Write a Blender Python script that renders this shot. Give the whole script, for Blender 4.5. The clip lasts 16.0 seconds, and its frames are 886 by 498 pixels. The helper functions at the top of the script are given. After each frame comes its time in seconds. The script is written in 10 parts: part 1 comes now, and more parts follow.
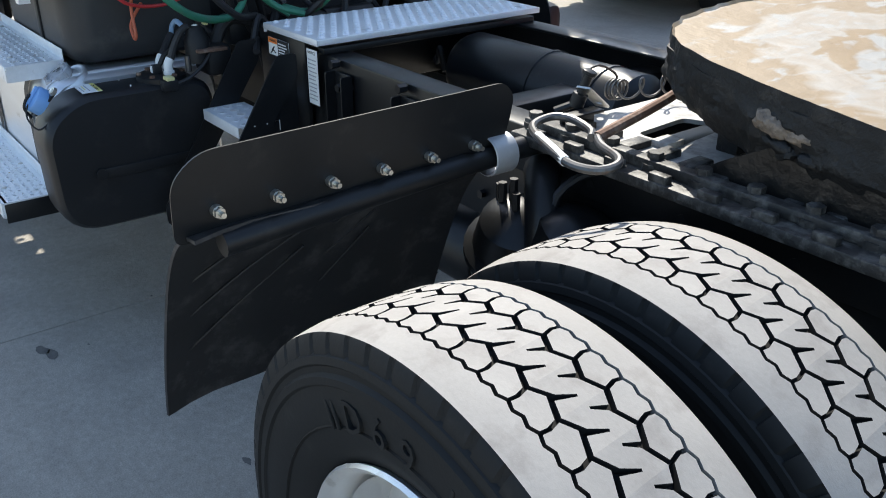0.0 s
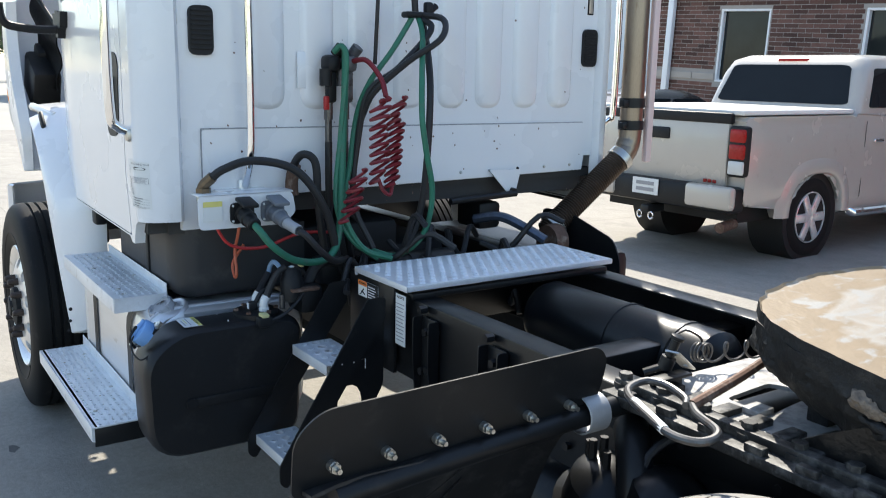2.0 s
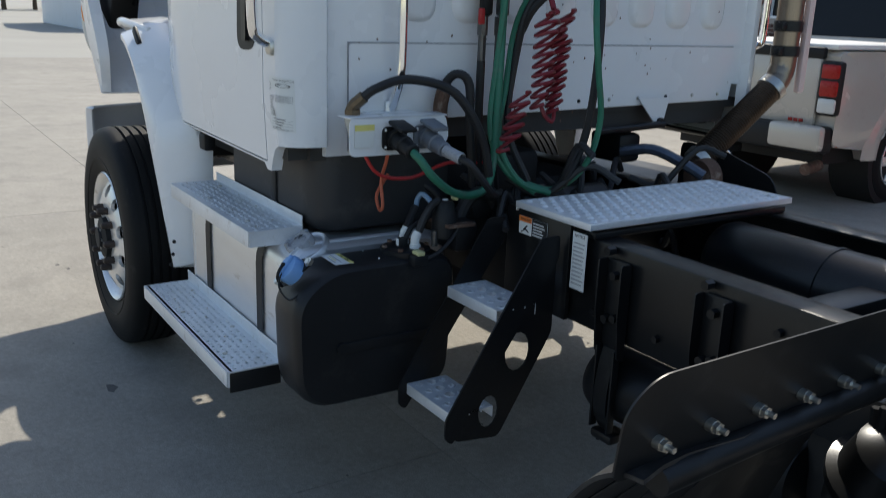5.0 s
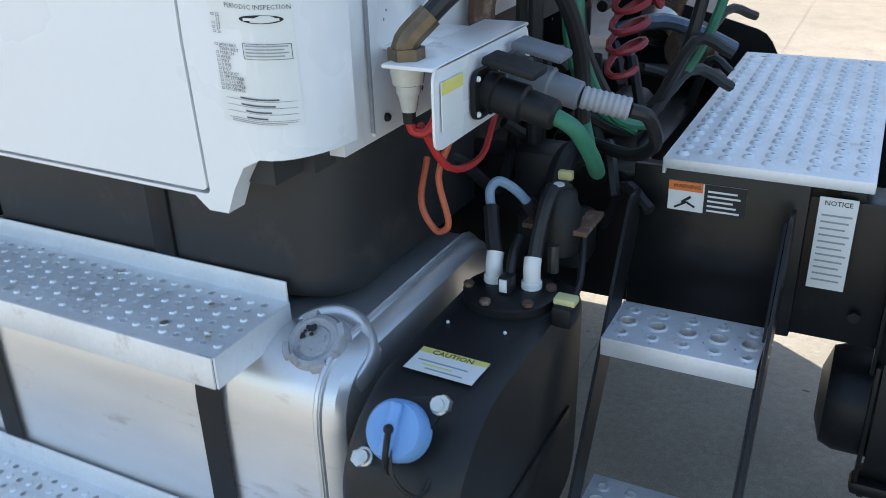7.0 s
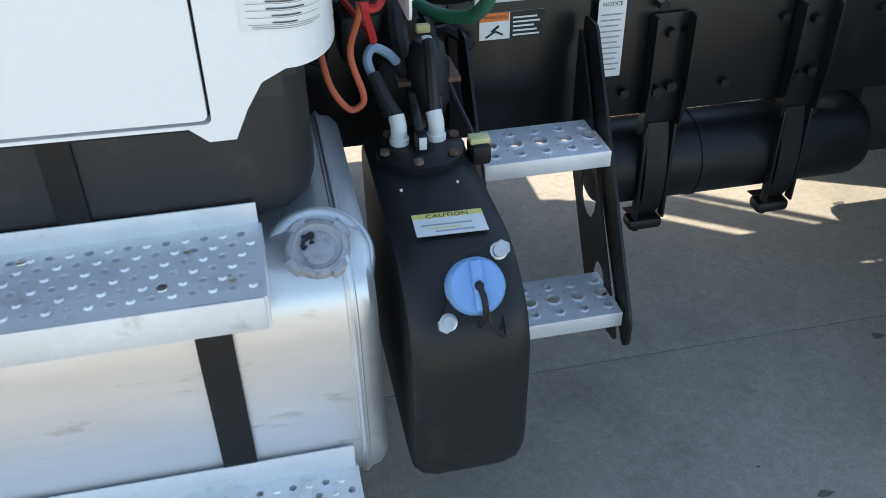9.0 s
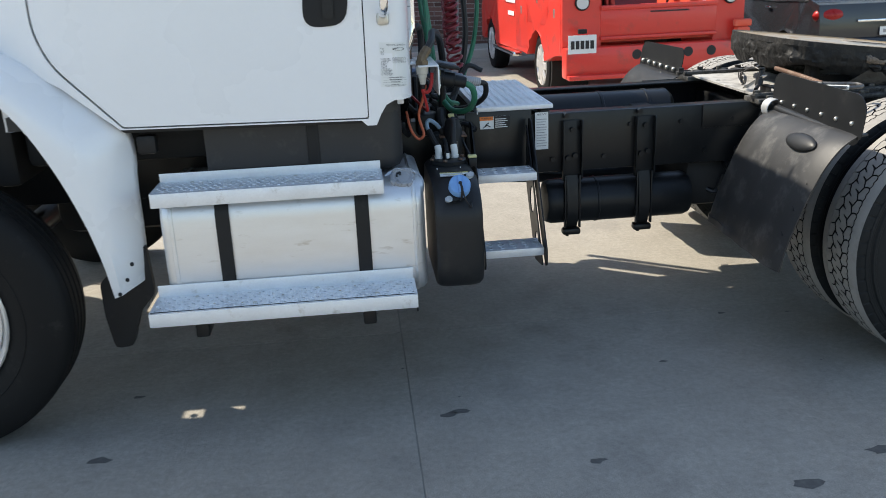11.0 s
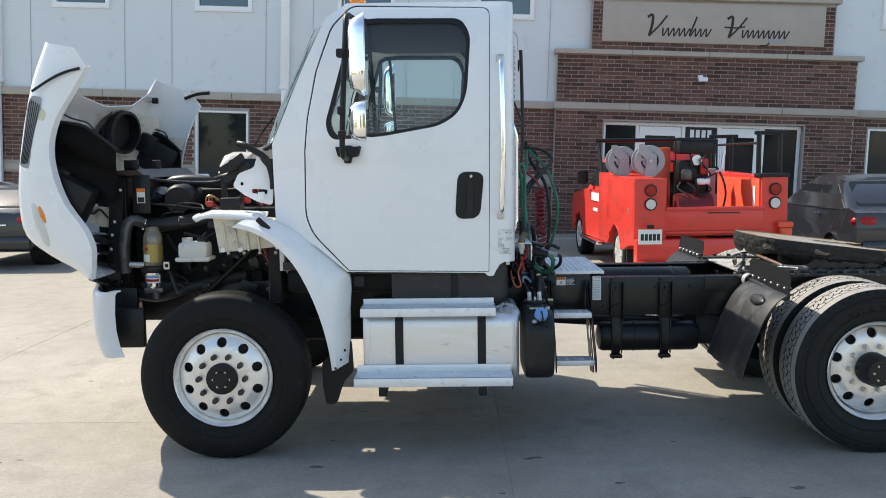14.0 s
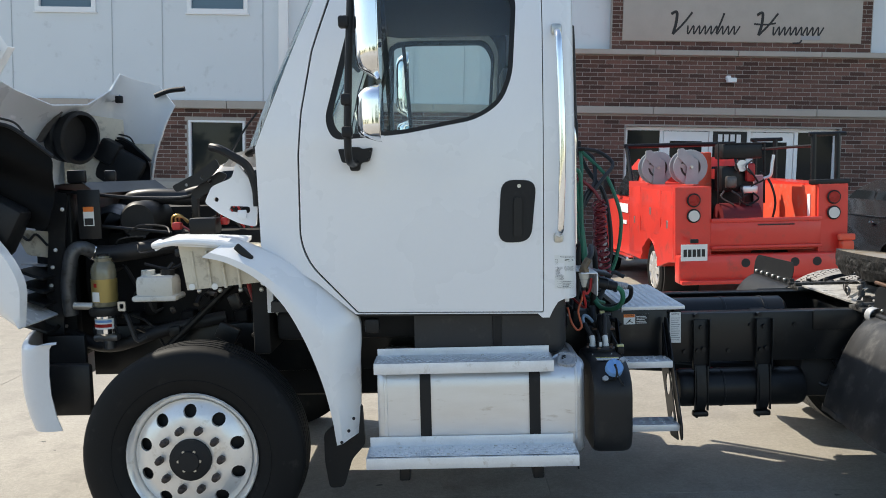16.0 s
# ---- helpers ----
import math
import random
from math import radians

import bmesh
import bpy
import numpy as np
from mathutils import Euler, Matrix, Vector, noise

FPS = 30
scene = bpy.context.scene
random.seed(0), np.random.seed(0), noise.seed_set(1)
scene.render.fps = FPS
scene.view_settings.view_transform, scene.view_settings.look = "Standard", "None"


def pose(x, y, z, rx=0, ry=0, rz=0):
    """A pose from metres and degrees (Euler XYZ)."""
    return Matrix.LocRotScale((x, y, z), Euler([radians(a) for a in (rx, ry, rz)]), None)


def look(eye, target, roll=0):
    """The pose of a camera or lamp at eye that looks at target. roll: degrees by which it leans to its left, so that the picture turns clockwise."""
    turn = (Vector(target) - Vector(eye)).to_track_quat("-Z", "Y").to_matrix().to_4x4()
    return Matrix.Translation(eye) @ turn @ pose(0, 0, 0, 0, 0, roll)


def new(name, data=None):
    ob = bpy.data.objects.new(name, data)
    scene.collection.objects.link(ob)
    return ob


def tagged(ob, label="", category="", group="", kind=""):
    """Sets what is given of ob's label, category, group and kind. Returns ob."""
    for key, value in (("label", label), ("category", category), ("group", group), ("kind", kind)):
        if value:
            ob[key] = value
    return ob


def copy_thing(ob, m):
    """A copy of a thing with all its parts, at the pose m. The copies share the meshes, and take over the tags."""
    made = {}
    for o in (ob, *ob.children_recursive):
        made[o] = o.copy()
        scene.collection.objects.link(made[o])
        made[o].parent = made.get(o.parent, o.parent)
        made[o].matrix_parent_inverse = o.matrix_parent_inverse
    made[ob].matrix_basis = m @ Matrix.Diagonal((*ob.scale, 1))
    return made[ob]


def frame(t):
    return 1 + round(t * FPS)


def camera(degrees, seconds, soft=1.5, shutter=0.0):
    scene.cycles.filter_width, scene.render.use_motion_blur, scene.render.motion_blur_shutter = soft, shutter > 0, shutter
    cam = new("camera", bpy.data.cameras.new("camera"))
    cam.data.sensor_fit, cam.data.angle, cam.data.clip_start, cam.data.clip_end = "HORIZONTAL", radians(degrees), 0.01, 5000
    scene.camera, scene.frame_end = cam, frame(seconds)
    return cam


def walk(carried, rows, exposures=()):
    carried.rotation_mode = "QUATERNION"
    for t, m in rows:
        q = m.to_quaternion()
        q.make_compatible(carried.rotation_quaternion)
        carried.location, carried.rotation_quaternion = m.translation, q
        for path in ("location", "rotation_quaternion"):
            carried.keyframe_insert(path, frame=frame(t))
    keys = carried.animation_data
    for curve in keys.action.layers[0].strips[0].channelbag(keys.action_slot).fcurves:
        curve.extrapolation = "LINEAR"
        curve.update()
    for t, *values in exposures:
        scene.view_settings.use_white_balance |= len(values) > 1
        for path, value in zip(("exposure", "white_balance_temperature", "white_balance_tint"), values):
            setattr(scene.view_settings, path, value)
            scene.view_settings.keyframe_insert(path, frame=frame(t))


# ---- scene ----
cam = camera(54.1, 16.0, soft=0.8, shutter=0.2)
PATH = [
    (0, (4.749, -1.69, 1.599), (3.317, -0.592, 0.737), -0.0),
    (0.5, (4.742, -1.739, 1.623), (3.305, -0.57, 0.87), 0.6),
    (1, (4.75, -1.789, 1.662), (3.258, -0.61, 1.042), 0.9),
    (1.5, (4.744, -1.811, 1.679), (3.184, -0.672, 1.163), 1.4),
    (2, (4.736, -1.821, 1.71), (3.115, -0.717, 1.315), 1.2),
    (2.5, (4.736, -1.843, 1.735), (3.064, -0.772, 1.488), 1.2),
    (3, (4.749, -1.844, 1.77), (3.047, -0.801, 1.646), 0.7),
    (3.5, (4.761, -1.839, 1.8), (3.039, -0.822, 1.805), 0.3),
    (4, (4.72, -1.828, 1.799), (2.977, -0.849, 1.853), 0.8),
    (4.5, (4.499, -1.95, 1.706), (2.77, -0.967, 1.499), 2.1),
    (5, (4.226, -2.06, 1.618), (2.617, -0.999, 1.085), 2.1),
    (5.2, (4.08, -2.044, 1.589), (2.534, -0.938, 0.969), 2.3),
    (7.3, (2.221, -1.815, 1.57), (1.673, -0.119, 0.662), -3.5),
    (7.5, (2.08, -1.742, 1.576), (1.767, -0.032, 0.587), -4.4),
    (7.7, (1.992, -1.731, 1.551), (1.921, -0.039, 0.485), -3.9),
    (8, (1.906, -1.721, 1.552), (2.127, -0.121, 0.372), -1.2),
    (8.2, (1.872, -1.734, 1.563), (2.228, -0.179, 0.357), 0.2),
    (10.5, (1.616, -3.544, 1.656), (1.851, -1.713, 0.887), -3.7),
    (11, (1.628, -4.229, 1.664), (1.801, -2.337, 1.041), -2.5),
    (11.5, (1.565, -4.874, 1.694), (1.632, -2.95, 1.154), -1.4),
    (12, (1.535, -5.442, 1.737), (1.567, -3.498, 1.266), -0.4),
    (12.5, (1.513, -5.91, 1.783), (1.486, -3.953, 1.372), -0.5),
    (13, (1.417, -6.216, 1.79), (1.387, -4.248, 1.431), -1.1),
    (13.5, (1.457, -6.4, 1.808), (1.438, -4.425, 1.496), -0.6),
    (14, (1.43, -6.422, 1.836), (1.412, -4.433, 1.632), -0.7),
    (14.5, (1.349, -6.308, 1.855), (1.329, -4.311, 1.749), -0.6),
    (15, (1.32, -6.09, 1.837), (1.286, -4.091, 1.765), -0.6),
    (15.5, (1.318, -5.626, 1.831), (1.257, -3.63, 1.727), -0.7),
    (16, (1.253, -5.096, 1.81), (1.227, -3.104, 1.632), -1.4),
]
EXPOSURES = [(0.0, 1.2, 6590, 7), (1.5, 1.17, 6640, 7), (2.5, 1.0, 6620, 7), (3.0, 0.72, 6570, 7), (3.5, 0.46, 6670, 7), (4.0, -0.45, 6770, 7), (4.5, -0.35, 6770, 7), (5.0, 0.35, 6670, 7),
             (7.3, 1.42, 6970, 7), (7.7, 1.47, 7120, 7), (8.2, 1.65, 7320, 7), (10.5, 1.17, 6820, 7), (11.0, 1.02, 6970, 7), (12.0, 0.82, 7170, 7), (13.0, 0.82, 7220, 7), (13.7, 0.92, 7120, 7), (14.5, 0.92, 6920, 7), (15.0, 0.77, 6920, 7), (15.5, 0.48, 6920, 7), (16.0, 0.76, 6920, 7)]
walk(cam, [(t, look(e, g, r)) for t, e, g, r in PATH], EXPOSURES)

# ---------------------------------------------------------------- light
SUN_TO = Vector((-0.74, 0.53, 1.0)).normalized()
SUN_EL = math.asin(SUN_TO.z)
SUN_AZ = math.atan2(SUN_TO.x, SUN_TO.y)
world = bpy.data.worlds.new("sky")
scene.world = world
world.use_nodes = True
wn = world.node_tree
sky = wn.nodes.new("ShaderNodeTexSky")
sky.sky_type = "NISHITA"
sky.sun_disc = False
sky.sun_elevation = SUN_EL
sky.sun_rotation = SUN_AZ
sky.air_density, sky.dust_density, sky.ozone_density = 1.0, 0.8, 1.0
wn.nodes["Background"].inputs[1].default_value = 0.14
wn.links.new(sky.outputs[0], wn.nodes["Background"].inputs[0])
sun = new("sun", bpy.data.lights.new("sun", "SUN"))
sun.data.energy, sun.data.angle, sun.data.color = 3.7, radians(0.55), (1.0, 0.94, 0.86)
sun.matrix_world = look(SUN_TO * 50, (0, 0, 0))

# ---------------------------------------------------------------- materials
MATS = {}


def mat(name, color, rough=0.5, metal=0.0, vary=0.12, scale=3.0, fine=60.0, bump=0.0, dirt=None, dirt_amount=0.0,
        coat=0.0, island=0.0, trans=0.0, ior=1.45, emit=0.0, stretch=(1, 1, 1), bump_scale=None, rough_vary=0.12, spec=0.5):
    """A surface with broad mottling, fine grain, dirt in patches and a little relief."""
    m = bpy.data.materials.new(name)
    m.use_nodes = True
    nt = m.node_tree
    b = nt.nodes["Principled BSDF"]
    L = nt.links.new
    tc = nt.nodes.new("ShaderNodeTexCoord")
    mp = nt.nodes.new("ShaderNodeMapping")
    mp.inputs["Scale"].default_value = stretch
    L(tc.outputs["Object"], mp.inputs[0])

    def noise_at(s, detail=4.0, r=0.55):
        n = nt.nodes.new("ShaderNodeTexNoise")
        n.inputs["Scale"].default_value, n.inputs["Detail"].default_value, n.inputs["Roughness"].default_value = s, detail, r
        L(mp.outputs[0], n.inputs["Vector"])
        return n

    def math_node(op, a, bb):
        q = nt.nodes.new("ShaderNodeMath")
        q.operation = op
        for i, v in enumerate((a, bb)):
            if isinstance(v, (int, float)):
                q.inputs[i].default_value = v
            else:
                L(v, q.inputs[i])
        return q.outputs[0]

    big, small = noise_at(scale), noise_at(fine, 3.0, 0.7)
    mixv = math_node("ADD", math_node("MULTIPLY", big.outputs[0], 1.3), math_node("MULTIPLY", small.outputs[0], 0.7))
    fac = math_node("ADD", math_node("MULTIPLY", math_node("SUBTRACT", mixv, 1.0), vary * 2.0), 1.0)
    if island:
        oi, ge = nt.nodes.new("ShaderNodeObjectInfo"), nt.nodes.new("ShaderNodeNewGeometry")
        r = math_node("FRACT", math_node("ADD", oi.outputs["Random"], ge.outputs["Random Per Island"]), 0.0)
        fac = math_node("MULTIPLY", fac, math_node("ADD", math_node("MULTIPLY", math_node("SUBTRACT", r, 0.5), island * 2), 1.0))
    hsv = nt.nodes.new("ShaderNodeHueSaturation")
    hsv.inputs["Color"].default_value = (*color, 1)
    L(fac, hsv.inputs["Value"])
    col = hsv.outputs[0]
    if dirt:
        dn = noise_at(scale * 1.7 + 1.3, 6.0, 0.65)
        rp = nt.nodes.new("ShaderNodeMapRange")
        rp.inputs["From Min"].default_value, rp.inputs["From Max"].default_value = 0.62 - dirt_amount * 0.4, 0.78 - dirt_amount * 0.25
        L(dn.outputs[0], rp.inputs["Value"])
        mx = nt.nodes.new("ShaderNodeMix")
        mx.data_type = "RGBA"
        L(rp.outputs[0], mx.inputs["Factor"])
        L(col, mx.inputs["A"])
        mx.inputs["B"].default_value = (*dirt, 1)
        col = mx.outputs["Result"]
    L(col, b.inputs["Base Color"])
    L(math_node("ADD", rough - rough_vary / 2, math_node("MULTIPLY", big.outputs[0], rough_vary)), b.inputs["Roughness"])
    b.inputs["Metallic"].default_value = metal
    b.inputs["Specular IOR Level"].default_value = spec
    b.inputs["Coat Weight"].default_value = coat
    b.inputs["Coat Roughness"].default_value = 0.06
    b.inputs["IOR"].default_value = ior
    b.inputs["Transmission Weight"].default_value = trans
    if emit:
        b.inputs["Emission Color"].default_value = (*color, 1)
        b.inputs["Emission Strength"].default_value = emit
    if bump:
        bp = nt.nodes.new("ShaderNodeBump")
        bp.inputs["Strength"].default_value, bp.inputs["Distance"].default_value = min(1.0, bump), 0.004 * bump
        src = small if bump_scale is None else noise_at(bump_scale, 5.0, 0.6)
        L(src.outputs[0], bp.inputs["Height"])
        L(bp.outputs[0], b.inputs["Normal"])
    MATS[name] = m
    return m


white = mat("white_paint", (0.80, 0.81, 0.82), 0.28, vary=0.02, scale=2.5, coat=0.5)
cream = mat("bare_fibreglass", (0.62, 0.58, 0.48), 0.5, vary=0.12, scale=6, dirt=(0.2, 0.17, 0.13), dirt_amount=0.25)
alu = mat("brushed_aluminium", (0.72, 0.73, 0.74), 0.38, 0.75, vary=0.08, scale=5, fine=160, bump=0.15, stretch=(1, 1, 4), rough_vary=0.2, dirt=(0.5, 0.48, 0.45), dirt_amount=0.02)
tread_alu = mat("tread_plate_aluminium", (0.76, 0.78, 0.80), 0.42, 0.35, vary=0.12, scale=9, fine=120, bump=0.1, dirt=(0.5, 0.48, 0.45), dirt_amount=0.05)
chrome = mat("chrome", (0.86, 0.87, 0.88), 0.07, 1.0, vary=0.03, rough_vary=0.06)
steel = mat("zinc_steel", (0.55, 0.54, 0.5), 0.35, 0.9, vary=0.15, scale=30, bump=0.1)
satin = mat("satin_black_paint", (0.0105, 0.0112, 0.0122), 0.40, vary=0.25, scale=8, bump=0.12, dirt=(0.026, 0.025, 0.024), dirt_amount=0.08, spec=0.38)
frame_black = mat("chassis_black", (0.0082, 0.0088, 0.0097), 0.32, vary=0.3, scale=6, fine=90, bump=0.2, dirt=(0.022, 0.021, 0.020), dirt_amount=0.11, spec=0.45)
plastic = mat("black_plastic", (0.0115, 0.012, 0.013), 0.5, vary=0.2, scale=7, fine=140, bump=0.15, dirt=(0.026, 0.025, 0.024), dirt_amount=0.08, spec=0.35)
grey_plastic = mat("grey_black_plastic", (0.013, 0.0138, 0.0152), 0.45, vary=0.2, scale=4, fine=110, bump=0.15, dirt=(0.03, 0.029, 0.028), dirt_amount=0.14, spec=0.4)
underbody = mat("underbody", (0.009, 0.009, 0.0095), 0.7, vary=0.4, scale=9, bump=0.4)
rubber = mat("tyre_rubber", (0.0085, 0.0088, 0.0092), 0.64, vary=0.2, scale=6, fine=120, bump=0.25, dirt=(0.028, 0.027, 0.025), dirt_amount=0.06, spec=0.22)
# near-black colour carries the shade deep in the tread grooves
groove_shade = mat("tyre_groove", (0.006, 0.006, 0.006), 0.9, vary=0.3, scale=20)
tread_dust = mat("dusty_tread", (0.285, 0.272, 0.253), 0.85, vary=0.14, scale=10, fine=140, bump=0.3, dirt=(0.22, 0.205, 0.19), dirt_amount=0.25, island=0.04)
dusty_rubber = mat("dusty_sidewall_rubber", (0.0120, 0.0131, 0.0138), 0.62, vary=0.22, scale=6, fine=120, bump=0.3, dirt=(0.026, 0.026, 0.025), dirt_amount=0.12, spec=0.24)
dull_steel = mat("dull_bare_steel", (0.13, 0.127, 0.124), 0.42, 0.75, vary=0.25, scale=20, bump=0.1, dirt=(0.10, 0.07, 0.05), dirt_amount=0.2)
fairing_grey = mat("grey_fairing_plastic", (0.026, 0.027, 0.029), 0.5, vary=0.15, scale=5, fine=110, bump=0.15, dirt=(0.055, 0.053, 0.05), dirt_amount=0.12)
badge_pale = mat("pale_badge", (0.66, 0.64, 0.46), 0.4, vary=0.1)
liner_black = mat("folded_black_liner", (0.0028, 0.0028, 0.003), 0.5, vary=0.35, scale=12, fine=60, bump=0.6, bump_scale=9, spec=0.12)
wheel_alu = mat("wheel_aluminium", (0.80, 0.79, 0.77), 0.33, 0.6, vary=0.07, scale=8, bump=0.06, dirt=(0.5, 0.47, 0.42), dirt_amount=0.1)
greasy = mat("greasy_black", (0.010, 0.0095, 0.009), 0.3, vary=0.4, scale=14, fine=50, bump=1.0, bump_scale=26, dirt=(0.07, 0.056, 0.044), dirt_amount=0.14)
plate_top = mat("worn_greasy_plate", (0.30, 0.225, 0.15), 0.5, 0.1, vary=0.4, scale=4, fine=45, bump=1.0, bump_scale=14, dirt=(0.52, 0.49, 0.45), dirt_amount=0.30)
pnt = plate_top.node_tree
pb = pnt.nodes["Principled BSDF"]
pco, pmap = pnt.nodes.new("ShaderNodeTexCoord"), pnt.nodes.new("ShaderNodeMapping")
pmap.inputs["Scale"].default_value = (1.0, 0.45, 1.0)
pnt.links.new(pco.outputs["Object"], pmap.inputs[0])
swirl, scuff, fleck = (pnt.nodes.new("ShaderNodeTexNoise") for _ in range(3))
for nd, sc, de, ds in ((swirl, 5.5, 3.0, 2.2), (scuff, 26.0, 8.0, 0.6), (fleck, 130.0, 3.0, 0.0)):
    nd.inputs["Scale"].default_value, nd.inputs["Detail"].default_value, nd.inputs["Distortion"].default_value = sc, de, ds
    pnt.links.new(pmap.outputs[0], nd.inputs["Vector"])
ring_map, ring_len = pnt.nodes.new("ShaderNodeMapping"), pnt.nodes.new("ShaderNodeVectorMath")
ring_map.inputs["Scale"].default_value = (1 / 0.556, 1 / 0.46, 0.0)
ring_len.operation = "LENGTH"
pnt.links.new(pco.outputs["Object"], ring_map.inputs[0])
pnt.links.new(ring_map.outputs[0], ring_len.inputs[0])
ring_mix = pnt.nodes.new("ShaderNodeMath")
ring_mix.operation = "MULTIPLY_ADD"
ring_mix.inputs[1].default_value = 0.55
pnt.links.new(swirl.outputs[0], ring_mix.inputs[0])
pnt.links.new(ring_len.outputs["Value"], ring_mix.inputs[2])
ring_sc = pnt.nodes.new("ShaderNodeMath")
ring_sc.operation = "MULTIPLY"
ring_sc.inputs[1].default_value = 0.72
pnt.links.new(ring_mix.outputs[0], ring_sc.inputs[0])
ramp = pnt.nodes.new("ShaderNodeValToRGB")
for pos, colr in ((0.30, (0.25, 0.245, 0.23)), (0.50, (0.29, 0.28, 0.255)), (0.535, (0.235, 0.165, 0.088)), (0.60, (0.25, 0.18, 0.10)), (0.625, (0.31, 0.28, 0.235)), (0.70, (0.29, 0.245, 0.19)), (0.76, (0.325, 0.295, 0.25)), (0.82, (0.24, 0.175, 0.10)), (0.95, (0.255, 0.19, 0.115))):
    el_ = ramp.color_ramp.elements.new(pos)
    el_.color = (*colr, 1)
ramp.color_ramp.elements.remove(ramp.color_ramp.elements[0])
ramp.color_ramp.elements[-1].color = (0.255, 0.19, 0.115, 1)
pnt.links.new(ring_sc.outputs[0], ramp.inputs[0])
pmr = pnt.nodes.new("ShaderNodeMapRange")
pmr.inputs["From Min"].default_value, pmr.inputs["From Max"].default_value = 0.54, 0.66
pnt.links.new(scuff.outputs[0], pmr.inputs["Value"])
pmx = pnt.nodes.new("ShaderNodeMix")
pmx.data_type = "RGBA"
pmx.inputs["B"].default_value = (0.31, 0.295, 0.265, 1)
pnt.links.new(pmr.outputs[0], pmx.inputs["Factor"])
pnt.links.new(ramp.outputs[0], pmx.inputs["A"])
pnt.links.new(pmx.outputs["Result"], pb.inputs["Base Color"])
cast_coupling = mat("weathered_cast_coupling", (0.13, 0.13, 0.135), 0.45, 0.5, vary=0.35, scale=18, bump=0.3, dirt=(0.04, 0.035, 0.03), dirt_amount=0.3)
nut_brown = mat("browned_lug_nut", (0.055, 0.042, 0.036), 0.5, 0.4, vary=0.3, scale=30, dirt=(0.10, 0.06, 0.045), dirt_amount=0.2)
seam_grey = mat("grey_seam_sealer", (0.30, 0.31, 0.33), 0.7, vary=0.2, scale=30)
old_brass = mat("tarnished_brass", (0.17, 0.125, 0.08), 0.45, 0.6, vary=0.3, scale=30, bump=0.2)
clamp_grey = mat("dull_clamp_aluminium", (0.42, 0.43, 0.44), 0.5, 0.4, vary=0.15, scale=20)
caked = mat("caked_black_grease", (0.0105, 0.0102, 0.0100), 0.58, vary=0.45, scale=18, fine=90, bump=1.0, bump_scale=75, dirt=(0.036, 0.032, 0.028), dirt_amount=0.22, spec=0.45)
tan_grease = mat("dried_tan_grease", (0.20, 0.155, 0.115), 0.65, vary=0.45, scale=30, fine=120, bump=1.0, bump_scale=90, dirt=(0.07, 0.055, 0.045), dirt_amount=0.35)
rail_grime = mat("grimy_slide_rail", (0.022, 0.021, 0.020), 0.5, vary=0.4, scale=16, fine=80, bump=0.8, bump_scale=60, dirt=(0.12, 0.115, 0.105), dirt_amount=0.34, spec=0.5)
rust = mat("rusty_steel", (0.13, 0.075, 0.052), 0.7, 0.25, vary=0.4, scale=14, bump=0.4, dirt=(0.32, 0.25, 0.2), dirt_amount=0.25)
heat_steel = mat("heat_tinted_exhaust", (0.27, 0.215, 0.165), 0.30, 0.85, vary=0.25, scale=3, stretch=(4, 4, 0.7), dirt=(0.13, 0.07, 0.045), dirt_amount=0.2)
hose_green = mat("green_hose", (0.03, 0.165, 0.10), 0.5, vary=0.2, scale=10, dirt=(0.08, 0.13, 0.1), dirt_amount=0.2)
hose_black = mat("black_hose", (0.017, 0.017, 0.018), 0.5, vary=0.25, scale=12, bump=0.1)
hose_red = mat("red_coiled_hose", (0.20, 0.018, 0.025), 0.4, vary=0.2, scale=10)
wire_orange = mat("orange_wire", (0.50, 0.12, 0.06), 0.5, vary=0.1)
brass = mat("brass", (0.45, 0.31, 0.12), 0.35, 0.9, vary=0.2)
blue_cap = mat("blue_plastic_cap", (0.16, 0.33, 0.62), 0.45, vary=0.08, scale=12)
decal_white = mat("white_decal", (0.75, 0.76, 0.74), 0.5, vary=0.05)
decal_orange = mat("orange_decal", (0.75, 0.2, 0.04), 0.5, vary=0.05)
decal_yellow = mat("yellow_decal", (0.74, 0.66, 0.20), 0.5, vary=0.1, scale=40)
ink = mat("black_ink", (0.02, 0.02, 0.02), 0.6, vary=0.05)
grey_ink = mat("grey_print", (0.33, 0.33, 0.34), 0.6, vary=0.05)
amber = mat("amber_lens", (0.75, 0.22, 0.02), 0.25, vary=0.05, coat=0.5)
red_lens = mat("red_lens", (0.34, 0.012, 0.010), 0.28, vary=0.25, scale=14, coat=0.15, spec=0.3)
clear_lens = mat("clear_lens", (0.6, 0.6, 0.58), 0.15, vary=0.08, coat=0.6)
refl_strip = mat("red_white_reflector", (0.55, 0.36, 0.34), 0.3, vary=0.12, coat=0.4)
pink_strip = mat("pale_pink_guard", (0.72, 0.56, 0.54), 0.4, vary=0.06)
glass = mat("cab_glass", (0.80, 0.90, 0.88), 0.0, vary=0.0, trans=1.0, rough_vary=0.0)
tint_glass = mat("tinted_cab_glass", (0.25, 0.31, 0.32), 0.0, vary=0.0, trans=1.0, rough_vary=0.0)
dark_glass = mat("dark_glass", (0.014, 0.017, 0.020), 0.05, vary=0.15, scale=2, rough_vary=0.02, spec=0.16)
# one kind of glass: dark yard reflection below, blue sky above, both in base colour
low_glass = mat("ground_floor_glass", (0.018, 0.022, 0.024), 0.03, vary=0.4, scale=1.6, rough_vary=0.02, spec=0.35)
